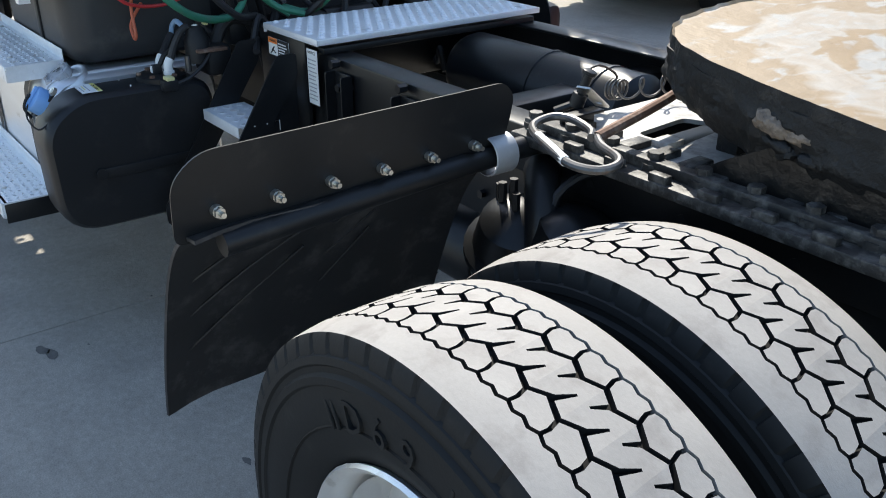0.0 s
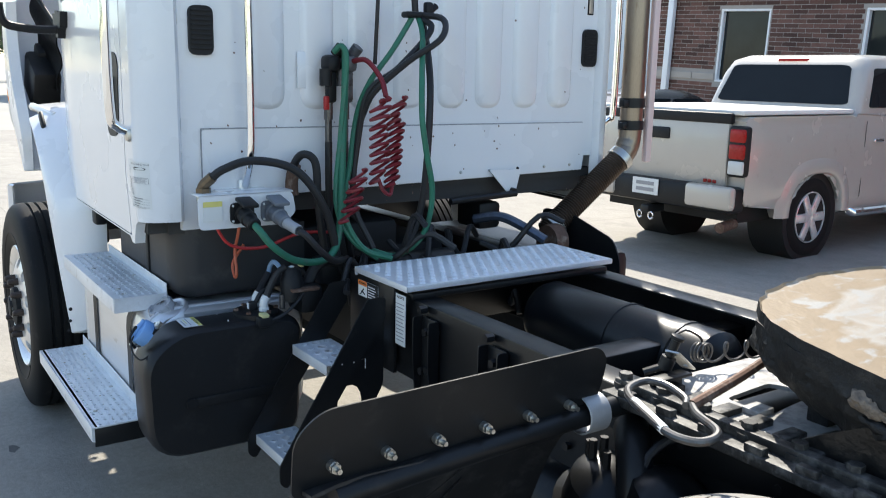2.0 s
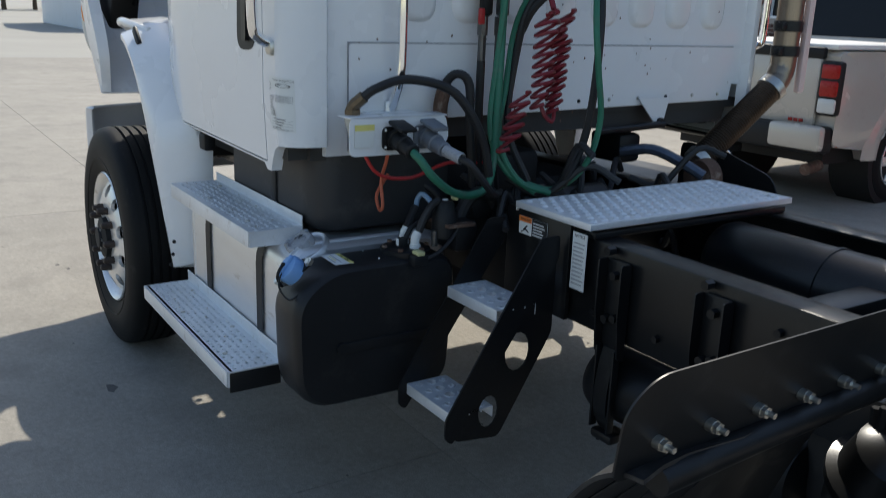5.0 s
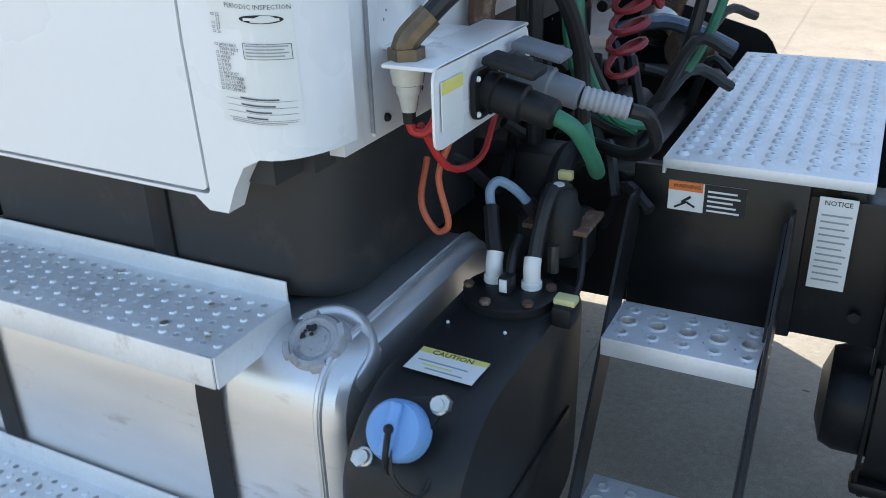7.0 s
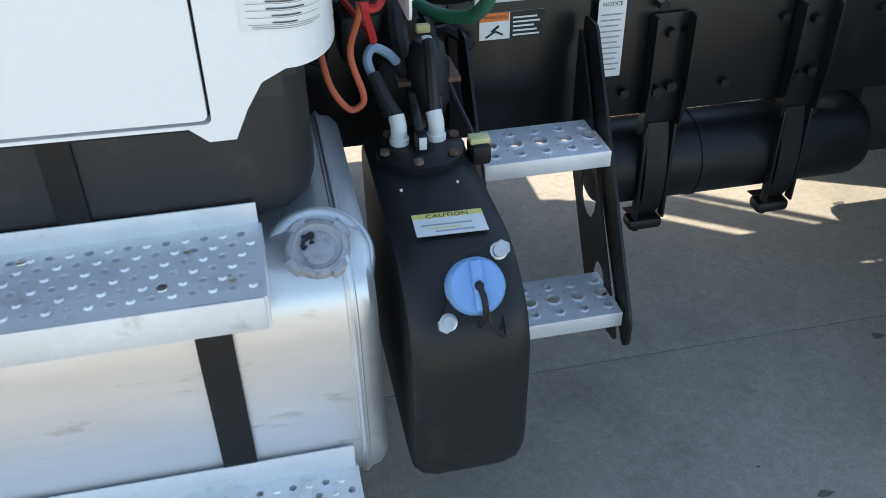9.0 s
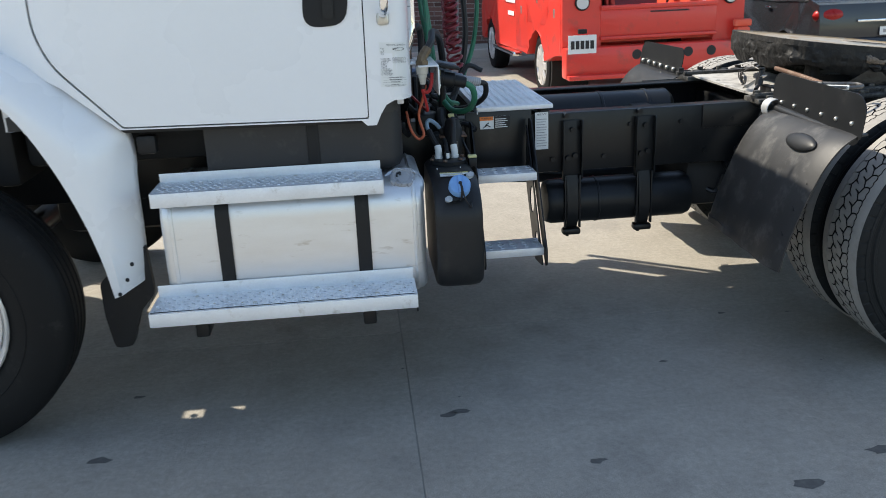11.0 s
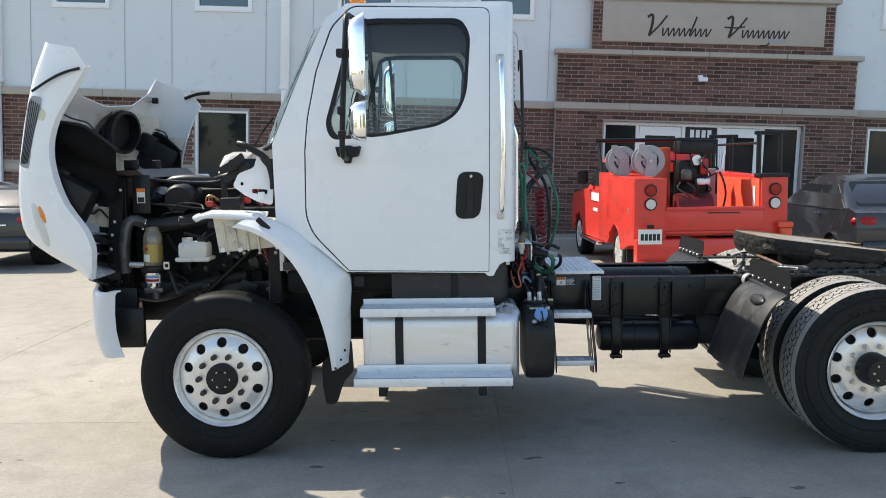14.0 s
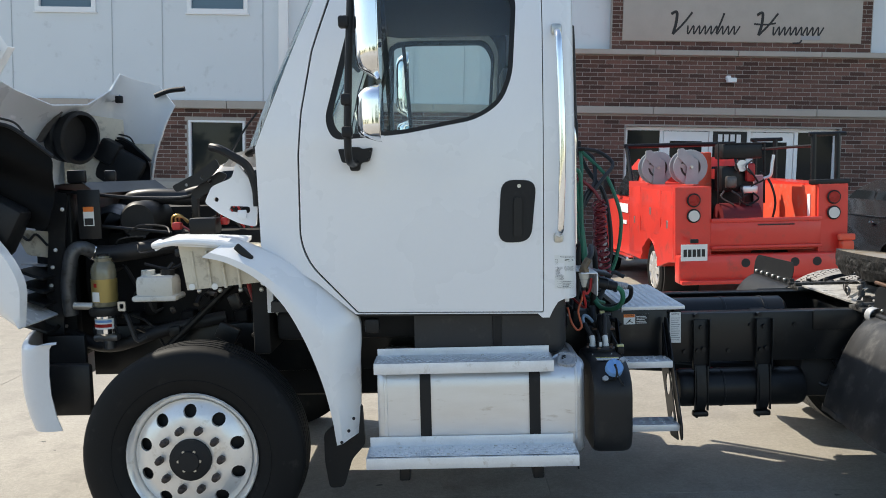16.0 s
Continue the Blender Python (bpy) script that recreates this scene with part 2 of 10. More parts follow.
win_glass = mat("building_glass", (0.06, 0.11, 0.15), 0.06, vary=0.12, scale=0.7, rough_vary=0.03, spec=1.0)
interior = mat("cab_interior_grey", (0.04, 0.039, 0.038), 0.7, vary=0.2, scale=5)
filter_gold = mat("gold_filter_can", (0.34, 0.26, 0.09), 0.35, 0.5, vary=0.1)
reservoir = mat("translucent_white_plastic", (0.62, 0.62, 0.58), 0.45, vary=0.08, scale=9, dirt=(0.35, 0.33, 0.28), dirt_amount=0.15)
red_plastic = mat("red_plastic", (0.45, 0.03, 0.03), 0.4, vary=0.15)
concrete = mat("concrete", (0.298, 0.275, 0.237), 0.86, vary=0.24, scale=0.55, fine=70, bump=0.7, dirt=(0.24, 0.222, 0.194), dirt_amount=0.3, island=0.05)
# broom marks, trowel patches and pale and dark grains over the cast surface
cnt = concrete.node_tree
cb_in = cnt.nodes["Principled BSDF"].inputs["Base Color"]
under = cb_in.links[0].from_socket
cco = cnt.nodes.new("ShaderNodeTexCoord")
total = None
for sc, de, amp in ((5.0, 5.0, 0.22), (38.0, 4.0, 0.36), (210.0, 2.0, 0.55)):
    nd, mr = cnt.nodes.new("ShaderNodeTexNoise"), cnt.nodes.new("ShaderNodeMapRange")
    nd.inputs["Scale"].default_value, nd.inputs["Detail"].default_value, nd.inputs["Roughness"].default_value = sc, de, 0.6
    cnt.links.new(cco.outputs["Object"], nd.inputs["Vector"])
    mr.inputs["From Min"].default_value, mr.inputs["From Max"].default_value = 0.2, 0.8
    mr.inputs["To Min"].default_value, mr.inputs["To Max"].default_value = 1 - amp / 2, 1 + amp / 2
    cnt.links.new(nd.outputs[0], mr.inputs["Value"])
    if total is None:
        total = mr.outputs[0]
    else:
        mu_ = cnt.nodes.new("ShaderNodeMath")
        mu_.operation = "MULTIPLY"
        cnt.links.new(total, mu_.inputs[0])
        cnt.links.new(mr.outputs[0], mu_.inputs[1])
        total = mu_.outputs[0]
chs = cnt.nodes.new("ShaderNodeHueSaturation")
cnt.links.new(under, chs.inputs["Color"])
cnt.links.new(total, chs.inputs["Value"])
cnt.links.new(chs.outputs[0], cb_in)
joint_dark = mat("joint_sealant", (0.24, 0.225, 0.20), 0.9, vary=0.2)
stain = mat("oil_stain", (0.10, 0.095, 0.088), 0.8, vary=0.3, scale=30)
far_ground = mat("far_ground", (0.33, 0.315, 0.28), 0.9, vary=0.15, scale=0.2, bump=0.2)
brick_m = mat("brown_brick", (0.118, 0.060, 0.047), 0.85, vary=0.25, scale=4, fine=80, bump=0.4, island=0.48)
mortar = mat("mortar", (0.36, 0.33, 0.30), 0.9, vary=0.1, scale=6)
stone = mat("cast_stone", (0.42, 0.375, 0.33), 0.85, vary=0.1, scale=3, bump=0.2)
wall_panel = mat("insulated_wall_panel", (0.66, 0.70, 0.73), 0.55, vary=0.035, scale=0.8, dirt=(0.52, 0.55, 0.57), dirt_amount=0.06)
trim_white = mat("white_trim", (0.82, 0.83, 0.84), 0.45, vary=0.04)
storefront = mat("storefront_aluminium", (0.84, 0.85, 0.86), 0.4, 0.1, vary=0.05)
red_paint = mat("red_truck_paint", (0.68, 0.045, 0.032), 0.35, vary=0.09, scale=2, coat=0.25, dirt=(0.42, 0.06, 0.045), dirt_amount=0.16)
red_faded = mat("faded_red_panel", (0.75, 0.10, 0.05), 0.5, vary=0.08, scale=3, dirt=(0.6, 0.22, 0.16), dirt_amount=0.15)
beige_paint = mat("sandy_beige_metallic_paint", (0.50, 0.46, 0.405), 0.26, 0.12, vary=0.04, coat=0.6, dirt=(0.42, 0.39, 0.34), dirt_amount=0.06)
dark_paint = mat("dark_grey_metallic_paint", (0.026, 0.027, 0.031), 0.18, 0.2, vary=0.05, coat=0.5)
grey_reel = mat("grey_reel_paint", (0.34, 0.35, 0.37), 0.5, vary=0.12, scale=8)
leaf = mat("distant_leaves", (0.085, 0.115, 0.055), 0.75, vary=0.3, scale=0.8, island=0.35)
bark = mat("bark", (0.09, 0.065, 0.045), 0.9, vary=0.2)

# ---------------------------------------------------------------- building blocks


def thing(name, label, category, at=(0, 0, 0), rz=0.0, group="", kind="", m=None):
    ob = new(name)
    ob.empty_display_size = 0.2
    ob.matrix_basis = m if m is not None else pose(*at, 0, 0, rz)
    return tagged(ob, label, category, group, kind)


def part(name, bm, material, parent=None, label="", smooth=35.0, loc=None, kind=""):
    me = bpy.data.meshes.new(name)
    bmesh.ops.recalc_face_normals(bm, faces=bm.faces)
    bm.to_mesh(me)
    bm.free()
    me.materials.append(material)
    if smooth:
        me.shade_smooth()
        me.set_sharp_from_angle(angle=radians(smooth))
    ob = new(name, me)
    if parent is not None:
        ob.parent = parent
    if loc is not None:
        ob.matrix_basis = loc if isinstance(loc, Matrix) else Matrix.Translation(loc)
    return tagged(ob, label, kind=kind)


def again(ob, parent, m):
    """Another part on the same mesh."""
    o = new(ob.name.split(".")[0], ob.data)
    o.parent = parent
    o.matrix_basis = m
    if "label" in ob:
        o["label"] = ob["label"]
    return o


def box(c, s, bevel=0.0, seg=2, bm=None, rot=None):
    t = bmesh.new()
    bmesh.ops.create_cube(t, size=1.0)
    bmesh.ops.scale(t, vec=s, verts=t.verts)
    if bevel:
        bmesh.ops.bevel(t, geom=t.edges[:], offset=min(bevel, min(s) * 0.49), segments=seg, affect="EDGES", profile=0.5)
    if rot is not None:
        bmesh.ops.transform(t, matrix=rot.to_4x4() if hasattr(rot, "to_4x4") else rot, verts=t.verts)
    bmesh.ops.translate(t, vec=c, verts=t.verts)
    return join(bm, t)


def join(bm, t):
    if bm is None:
        return t
    me = bpy.data.meshes.new("tmp")
    t.to_mesh(me)
    t.free()
    bm.from_mesh(me)
    bpy.data.meshes.remove(me)
    return bm


def span(a, b, bevel=0.0, bm=None, seg=2):
    """A box from corner a to corner b."""
    a, b = Vector(a), Vector(b)
    return box((a + b) / 2, [abs(v) for v in (b - a)], bevel, seg, bm)


def rod(a, b, r, seg=12, bm=None, r2=None):
    t = bmesh.new()
    a, b = Vector(a), Vector(b)
    d = b - a
    bmesh.ops.create_cone(t, cap_ends=True, segments=seg, radius1=r, radius2=r if r2 is None else r2, depth=d.length)
    bmesh.ops.transform(t, matrix=Matrix.Translation((a + b) / 2) @ d.to_track_quat("Z", "Y").to_matrix().to_4x4(), verts=t.verts)
    return join(bm, t)


def ball(c, r, bm=None, s=(1, 1, 1), u=12, v=8):
    t = bmesh.new()
    bmesh.ops.create_uvsphere(t, u_segments=u, v_segments=v, radius=r)
    bmesh.ops.scale(t, vec=s, verts=t.verts)
    bmesh.ops.translate(t, vec=c, verts=t.verts)
    return join(bm, t)


def smooth_path(pts, n=6):
    """Catmull-Rom through pts."""
    p = [Vector(q) for q in pts]
    p = [2 * p[0] - p[1]] + p + [2 * p[-1] - p[-2]]
    out = []
    for i in range(1, len(p) - 2):
        for k in range(n):
            t = k / n
            a, b, c, d = p[i - 1:i + 3]
            out.append(0.5 * ((2 * b) + (c - a) * t + (2 * a - 5 * b + 4 * c - d) * t * t + (3 * b - a - 3 * c + d) * t ** 3))
    return out + [p[-2]]


def pipe(pts, r, seg=8, n=6, bm=None, closed=False):
    """A tube swept along a smooth path (n=0: along the points as they are)."""
    path = smooth_path(pts, n) if n else [Vector(q) for q in pts]
    t = bmesh.new()
    rings, up = [], None
    for i, q in enumerate(path):
        d = (path[min(i + 1, len(path) - 1)] - path[max(i - 1, 0)])
        d = d.normalized() if d.length > 1e-9 else Vector((0, 0, 1))
        if up is None:
            up = d.orthogonal().normalized()
        up = (up - d * up.dot(d)).normalized()
        side = d.cross(up)
        rings.append([t.verts.new(q + r * (math.cos(2 * math.pi * k / seg) * up + math.sin(2 * math.pi * k / seg) * side)) for k in range(seg)])
    for a, b in zip(rings, rings[1:]):
        for k in range(seg):
            t.faces.new((a[k], a[(k + 1) % seg], b[(k + 1) % seg], b[k]))
    t.faces.new(rings[0][::-1])
    t.faces.new(rings[-1])
    return join(bm, t)


def rounded(pts, r, n=4):
    """Round the corners of a polygon; r is one radius or one for each corner."""
    out, m = [], len(pts)
    for i in range(m):
        rr = r[i] if isinstance(r, (list, tuple)) else r
        a, b, c = (Vector(pts[j % m]) for j in (i - 1, i, i + 1))
        if rr <= 0:
            out.append(tuple(b))
            continue
        u, v = (a - b), (c - b)
        k = min(rr, u.length * 0.48, v.length * 0.48)
        p, q = b + u.normalized() * k, b + v.normalized() * k
        for s in range(n + 1):
            t = s / n
            out.append(tuple((1 - t) ** 2 * p + 2 * t * (1 - t) * b + t * t * q))
    return out


def circle(cx, cy, r, n=12, ry=None):
    return [(cx + r * math.cos(2 * math.pi * k / n), cy + (ry or r) * math.sin(2 * math.pi * k / n)) for k in range(n)]


def sheet(outer, holes, thick, put, cuts=(), bevel=0.0):
    """A plate with holes, drawn in two dimensions, given a thickness, cut along lines of the second axis and laid out by put(u, v, w)."""
    t = bmesh.new()
    for loop in [outer] + list(holes):
        vs = [t.verts.new((u, v, 0)) for u, v in loop]
        for i in range(len(vs)):
            t.edges.new((vs[i], vs[(i + 1) % len(vs)]))
    bmesh.ops.triangle_fill(t, use_beauty=True, use_dissolve=False, edges=t.edges[:], normal=(0, 0, 1))
    for axis, v in cuts:
        co, no = ((v, 0, 0), (1, 0, 0)) if axis == "u" else ((0, v, 0), (0, 1, 0))
        bmesh.ops.bisect_plane(t, geom=t.verts[:] + t.edges[:] + t.faces[:], plane_co=co, plane_no=no)
    ext = bmesh.ops.extrude_face_region(t, geom=t.faces[:])
    bmesh.ops.translate(t, vec=(0, 0, thick), verts=[g for g in ext["geom"] if isinstance(g, bmesh.types.BMVert)])
    for v in t.verts:
        v.co = put(*v.co)
    return t


def turned(profile, seg=32, axis="y", bm=None, arc=2 * math.pi):
    """A body of revolution: profile of (along the axis, radius)."""
    t = bmesh.new()
    rings = []
    full = arc > 6.28
    for k in range(seg if full else seg + 1):
        a = arc * k / seg
        c, s = math.cos(a), math.sin(a)
        row = []
        for h, r in profile:
            row.append(t.verts.new((r * c, h, r * s) if axis == "y" else (r * c, r * s, h) if axis == "z" else (h, r * c, r * s)))
        rings.append(row)
    for k in range(seg):
        a, b = rings[k], rings[(k + 1) % len(rings)]
        for i in range(len(profile) - 1):
            t.faces.new((a[i], a[i + 1], b[i + 1], b[i]))
    bmesh.ops.remove_doubles(t, verts=t.verts, dist=1e-5)
    return join(bm, t)


def loft(rows, close=False, cap=False, bm=None):
    """A skin over rows of points."""
    t = bmesh.new()
    vs = [[t.verts.new(p) for p in row] for row in rows]
    n = len(rows[0])
    for a, b in zip(vs, vs[1:]):
        for i in range(n if close else n - 1):
            j = (i + 1) % n
            t.faces.new((a[i], a[j], b[j], b[i]))
    if cap:
        t.faces.new(vs[0][::-1])
        t.faces.new(vs[-1])
    return join(bm, t)


def thicken(bm, t):
    bmesh.ops.recalc_face_normals(bm, faces=bm.faces)
    bmesh.ops.solidify(bm, geom=bm.faces[:], thickness=t)
    return bm


def moved(bm, m):
    bmesh.ops.transform(bm, matrix=m, verts=bm.verts)
    return bm


def lettering(text, size, m, material, parent, name="lettering", depth=0.0006):
    cu = bpy.data.curves.new("text", "FONT")
    cu.body, cu.size, cu.extrude, cu.align_x, cu.align_y = text, size, depth, "CENTER", "CENTER"
    cu.resolution_u = 2
    ob = bpy.data.objects.new("text", cu)
    me = bpy.data.meshes.new_from_object(ob)
    bpy.data.objects.remove(ob)
    me.name = name
    me.materials.clear()
    me.materials.append(material)
    o = new(name, me)
    o.parent = parent
    o.matrix_basis = m
    return o


def facing(x, y, z, way):
    """A pose whose x-axis runs to the reader's right and whose z-axis looks along way: '-y', '+x' or '-x'."""
    return Matrix.Translation((x, y, z)) @ {"-y": pose(0, 0, 0, 90, 0, 0), "+x": pose(0, 0, 0, 90, 0, 90), "-x": pose(0, 0, 0, 90, 0, -90), "+z": Matrix.Identity(4)}[way]

# ---------------------------------------------------------------- ground
g = bmesh.new()
bmesh.ops.create_grid(g, x_segments=8, y_segments=8, size=1500)
bmesh.ops.translate(g, vec=(0, 0, -0.016), verts=g.verts)
ground = tagged(part("ground", g, far_ground, smooth=0), "pale concrete yard running to the horizon", "ground", kind="structure")
SX, SY, SLAB = 1.76, 4.2, 4.6
pav = tagged(part("pavement", span((SX - 5 * SLAB, SY - 4 * SLAB, -0.012), (SX + 5 * SLAB, 11.9, -0.003)), joint_dark, smooth=0),
             "cast concrete yard with sealed joints and scattered dark stains", "pavement", kind="structure")
for i in range(-5, 5):
    for j in range(-4, 2):
        y0, y1 = SY + j * SLAB, min(SY + (j + 1) * SLAB, 11.9)
        if y1 - y0 < 0.5:
            continue
        part("slab", span((SX + i * SLAB + 0.0022, y0 + 0.0022, -0.010), (SX + (i + 1) * SLAB - 0.0022, y1 - 0.0022, 0.0), 0.0012, seg=1), concrete, pav, smooth=0)
# stains and specks on the concrete
rs = random.Random(4)
spots = [(2.37, -1.65, 0.03), (1.94, -1.22, 0.03), (2.86, -0.94, 0.02), (3.0, -1.9, 0.05), (1.9, -1.24, 0.035), (0.35, -2.6, 0.02), (3.35, -1.75, 0.045), (0.6, -1.35, 0.04), (-0.6, -3.3, 0.05), (1.1, -3.1, 0.03)]
spots += [(rs.uniform(-5, 6), rs.uniform(-4.2, 3.5), rs.choice((0.004, 0.006, 0.01, 0.022))) for _ in range(170)]
st = bmesh.new()
for x, y, r in spots:
    n = 9
    vs = [st.verts.new((x + r * rs.uniform(0.6, 1.5) * math.cos(6.2832 * k / n), y + 0.6 * r * rs.uniform(0.6, 1.3) * math.sin(6.2832 * k / n), 0.0012)) for k in range(n)]
    st.faces.new(vs)
part("stain", st, stain, pav, smooth=0, kind="stuff")
# a wandering hairline crack
ck = []
for k in range(40):
    ck.append((-3.6 + k * 0.075 + rs.uniform(-0.01, 0.01), 0.4 - k * 0.085 + rs.uniform(-0.02, 0.02)))
cb = bmesh.new()
top = [cb.verts.new((x, y, 0.0012)) for x, y in ck]
bot = [cb.verts.new((x + 0.004, y - 0.005, 0.0012)) for x, y in ck]
for k in range(39):
    cb.faces.new((top[k], top[k + 1], bot[k + 1], bot[k]))
part("crack", cb, stain, pav, smooth=0)
kerb = tagged(part("kerb", span((-24, 11.9, -0.3), (24, 12.06, 0.15), 0.02), stone, smooth=30), "pale concrete kerb along the walkway", "kerb", kind="structure")
walkway = tagged(part("pavement_walkway", span((-24, 12.06, -0.3), (24, 13.9, 0.14)), concrete, smooth=0), "concrete walkway along the building front", "walkway", kind="structure")

# ---------------------------------------------------------------- commercial building
LEAN = 2.3
BM = Matrix.Translation((-0.16, 13.4, 0)) @ pose(0, 0, 0, 0, LEAN, 0)
bld = thing("commercial_building", "two-storey building, pale metal panels above brown brick, stone bands", "building", m=BM)
UP, LOW = [-13.84, -10.64, -7.44, -4.24, -1.05, 2.06, 11.1, 14.3], [-10.7, -7.46, -4.28, 10.93, 14.1]
ZL = 3.12


def flat_put(y):
    return lambda u, v, w: (u, y + w, v)


def rect(x0, z0, x1, z1):
    return [(x0, z0), (x1, z0), (x1, z1), (x0, z1)]


holes = [rect(x, 5.13, x + 1.2, 6.74) for x in UP]
upper = part("wall", sheet(rect(-9.25, ZL, 26, 7.9), [h for h in holes if h[0][0] > -9], 0.25, flat_put(0.02)), wall_panel, bld, "pale grey insulated metal wall panels", smooth=0)
seams = bmesh.new()
for k in range(34):
    x = -9.05 + k * 1.06
    z0 = 6.74 if any(w - 0.02 < x < w + 1.22 for w in UP) else ZL + 0.12
    span((x - 0.006, 0.008, z0), (x + 0.006, 0.021, 7.9), 0.0, seams)
part("panel_seam", seams, mat("panel_joint", (0.42, 0.45, 0.48), 0.6, vary=0.05), bld, smooth=0)
# brick storey
low_holes = [rect(x, 1.38, x + 1.2, 2.86) for x in LOW if x > -9]
brick_wall = part("wall", sheet(rect(-9.25, -1.2, 26, ZL), low_holes + [rect(4.95, -1.19, 9.42, 2.87)], 0.22, flat_put(0.0)), mortar, bld, "brown brick wall with pale mortar joints", smooth=0)
portal = part("wall", sheet([(3.85, -1.2), (4.95, -1.2), (4.95, 2.87), (9.42, 2.87), (9.42, -1.2), (10.52, -1.2), (10.52, 4.32), (3.85, 4.32)], [], 0.13, flat_put(-0.16)), mortar, bld, "brick entrance bay", smooth=0)
sign_bay = part("wall", span((4.58, -0.20, 4.42), (9.93, 0.0, 5.54)), mortar, bld, "brick bay framing the sign", smooth=0)
tower = part("wall", span((5.25, -0.14, 5.64), (9.33, 0.0, 8.1)), mortar, bld, "brick tower above the sign", smooth=0)


def stone_band(x0, x1, z0, z1, y0, n):
    w = (x1 - x0) / n
    for k in range(n):
        part("band_stone", span((x0 + k * w + 0.004, y0, z0), (x0 + (k + 1) * w - 0.004, 0.0, z1), 0.012, seg=1), stone, bld)


stone_band(-9.25, 3.82, ZL - 0.02, ZL + 0.15, -0.09, 9)
stone_band(10.55, 26, ZL - 0.02, ZL + 0.15, -0.09, 10)
stone_band(3.80, 10.57, ZL - 0.01, ZL + 0.14, -0.24, 4)
stone_band(3.77, 10.62, 4.32, 4.43, -0.27, 4)
stone_band(4.48, 10.03, 5.54, 5.65, -0.30, 3)
for a, b in ((-9.25, -7.46), (-6.26, -4.28), (-3.08, 3.84), (12.13, 14.1)):
    stone_band(a, b, 1.40, 1.55, -0.03, 3)


def bricks(x0, x1, z0, z1, y, avoid):
    """Rows of bricks over a rectangle, leaving openings free: (x, z, length)."""
    out = []
    row = 0
    z = z0
    while z + 0.07 < z1:
        x = x0 - (0.158 if row % 2 else 0.0)
        while x < x1:
            a, b = max(x, x0), min(x + 0.306, x1)
            cut = [q for q in avoid if z + 0.078 > q[1] and z < q[3] and b > q[0] and a < q[2]]
            for q in cut:
                if a < q[0]:
                    b = min(b, q[0])
                elif b > q[2]:
                    a = max(a, q[2])
                else:
                    a = b
            if b - a > 0.04:
                out.append((a, z, b - a, y))
            x += 0.316
        z += 0.087
        row += 1
    return out


def brick_mesh(rows):
    vs, fs = [], []
    for a, z, l, y in rows:
        k = len(vs)
        y0, y1 = y - 0.007, y + 0.002
        vs += [(a, y1, z), (a + l, y1, z), (a + l, y1, z + 0.077), (a, y1, z + 0.077),
               (a + 0.003, y0, z + 0.003), (a + l - 0.003, y0, z + 0.003), (a + l - 0.003, y0, z + 0.074), (a + 0.003, y0, z + 0.074)]
        fs += [(k + 4, k + 5, k + 6, k + 7), (k, k + 1, k + 5, k + 4), (k + 1, k + 2, k + 6, k + 5), (k + 2, k + 3, k + 7, k + 6), (k + 3, k, k + 4, k + 7)]
    me = bpy.data.meshes.new("brick")
    me.from_pydata(vs, [], fs)
    me.materials.append(brick_m)
    return me


win_avoid = [(x - 0.03, 1.35, x + 1.23, 2.9) for x in LOW]
band_avoid = [(-9.3, 1.39, 3.86, 1.56), (10.5, 1.39, 16, 1.56)]
near = bricks(3.86, 10.51, 3.27, 4.31, -0.16, [])
near_set = [q for q in near if 5.2 < q[0] < 10.6][:300]
rest = [q for q in near if q not in near_set]
rest += bricks(3.86, 10.51, -0.4, 3.1, -0.16, [(4.92, -2, 9.45, 2.9)])
walls = bricks(-9.24, 3.84, -0.2, 3.1, 0.0, win_avoid + band_avoid) + bricks(10.53, 17, -0.4, 3.1, 0.0, win_avoid + band_avoid)
signb = bricks(4.59, 9.92, 4.44, 5.53, -0.20, [(4.80, 4.61, 9.71, 5.49)])
towb = bricks(5.26, 9.32, 5.66, 8.0, -0.14, [])
for rows, par in ((rest, portal), (walls, brick_wall), (signb, sign_bay), (towb, tower)):
    o = new("brickwork", brick_mesh(rows))
    o.parent = par
    tagged(o, kind="stuff")
shared = {}
for a, z, l, y in near_set:
    key = round(l, 3)
    if key not in shared:
        shared[key] = brick_mesh([(0, 0, l, 0)])
    o = new("brick", shared[key])
    o.parent = portal
    o.location = (a, y, z)

# sign panel
sg = part("sign_panel", span((4.80, -0.235, 4.61), (9.71, -0.19, 5.49), 0.012), stone, bld, "pale stone sign panel with dark slanted bars")
# the name is kept as two slanted brush strokes with waves, no letters


def brush(points, r):
    """A flat dark stroke along points of the sign, leaning forwards."""
    bt = pipe([(u + 0.30 * (v - 4.74), -0.238, v) for u, v in points], r, 6, 5)
    for q in bt.verts:
        q.co.y = -0.238 + (q.co.y + 0.238) * 0.15
    return bt


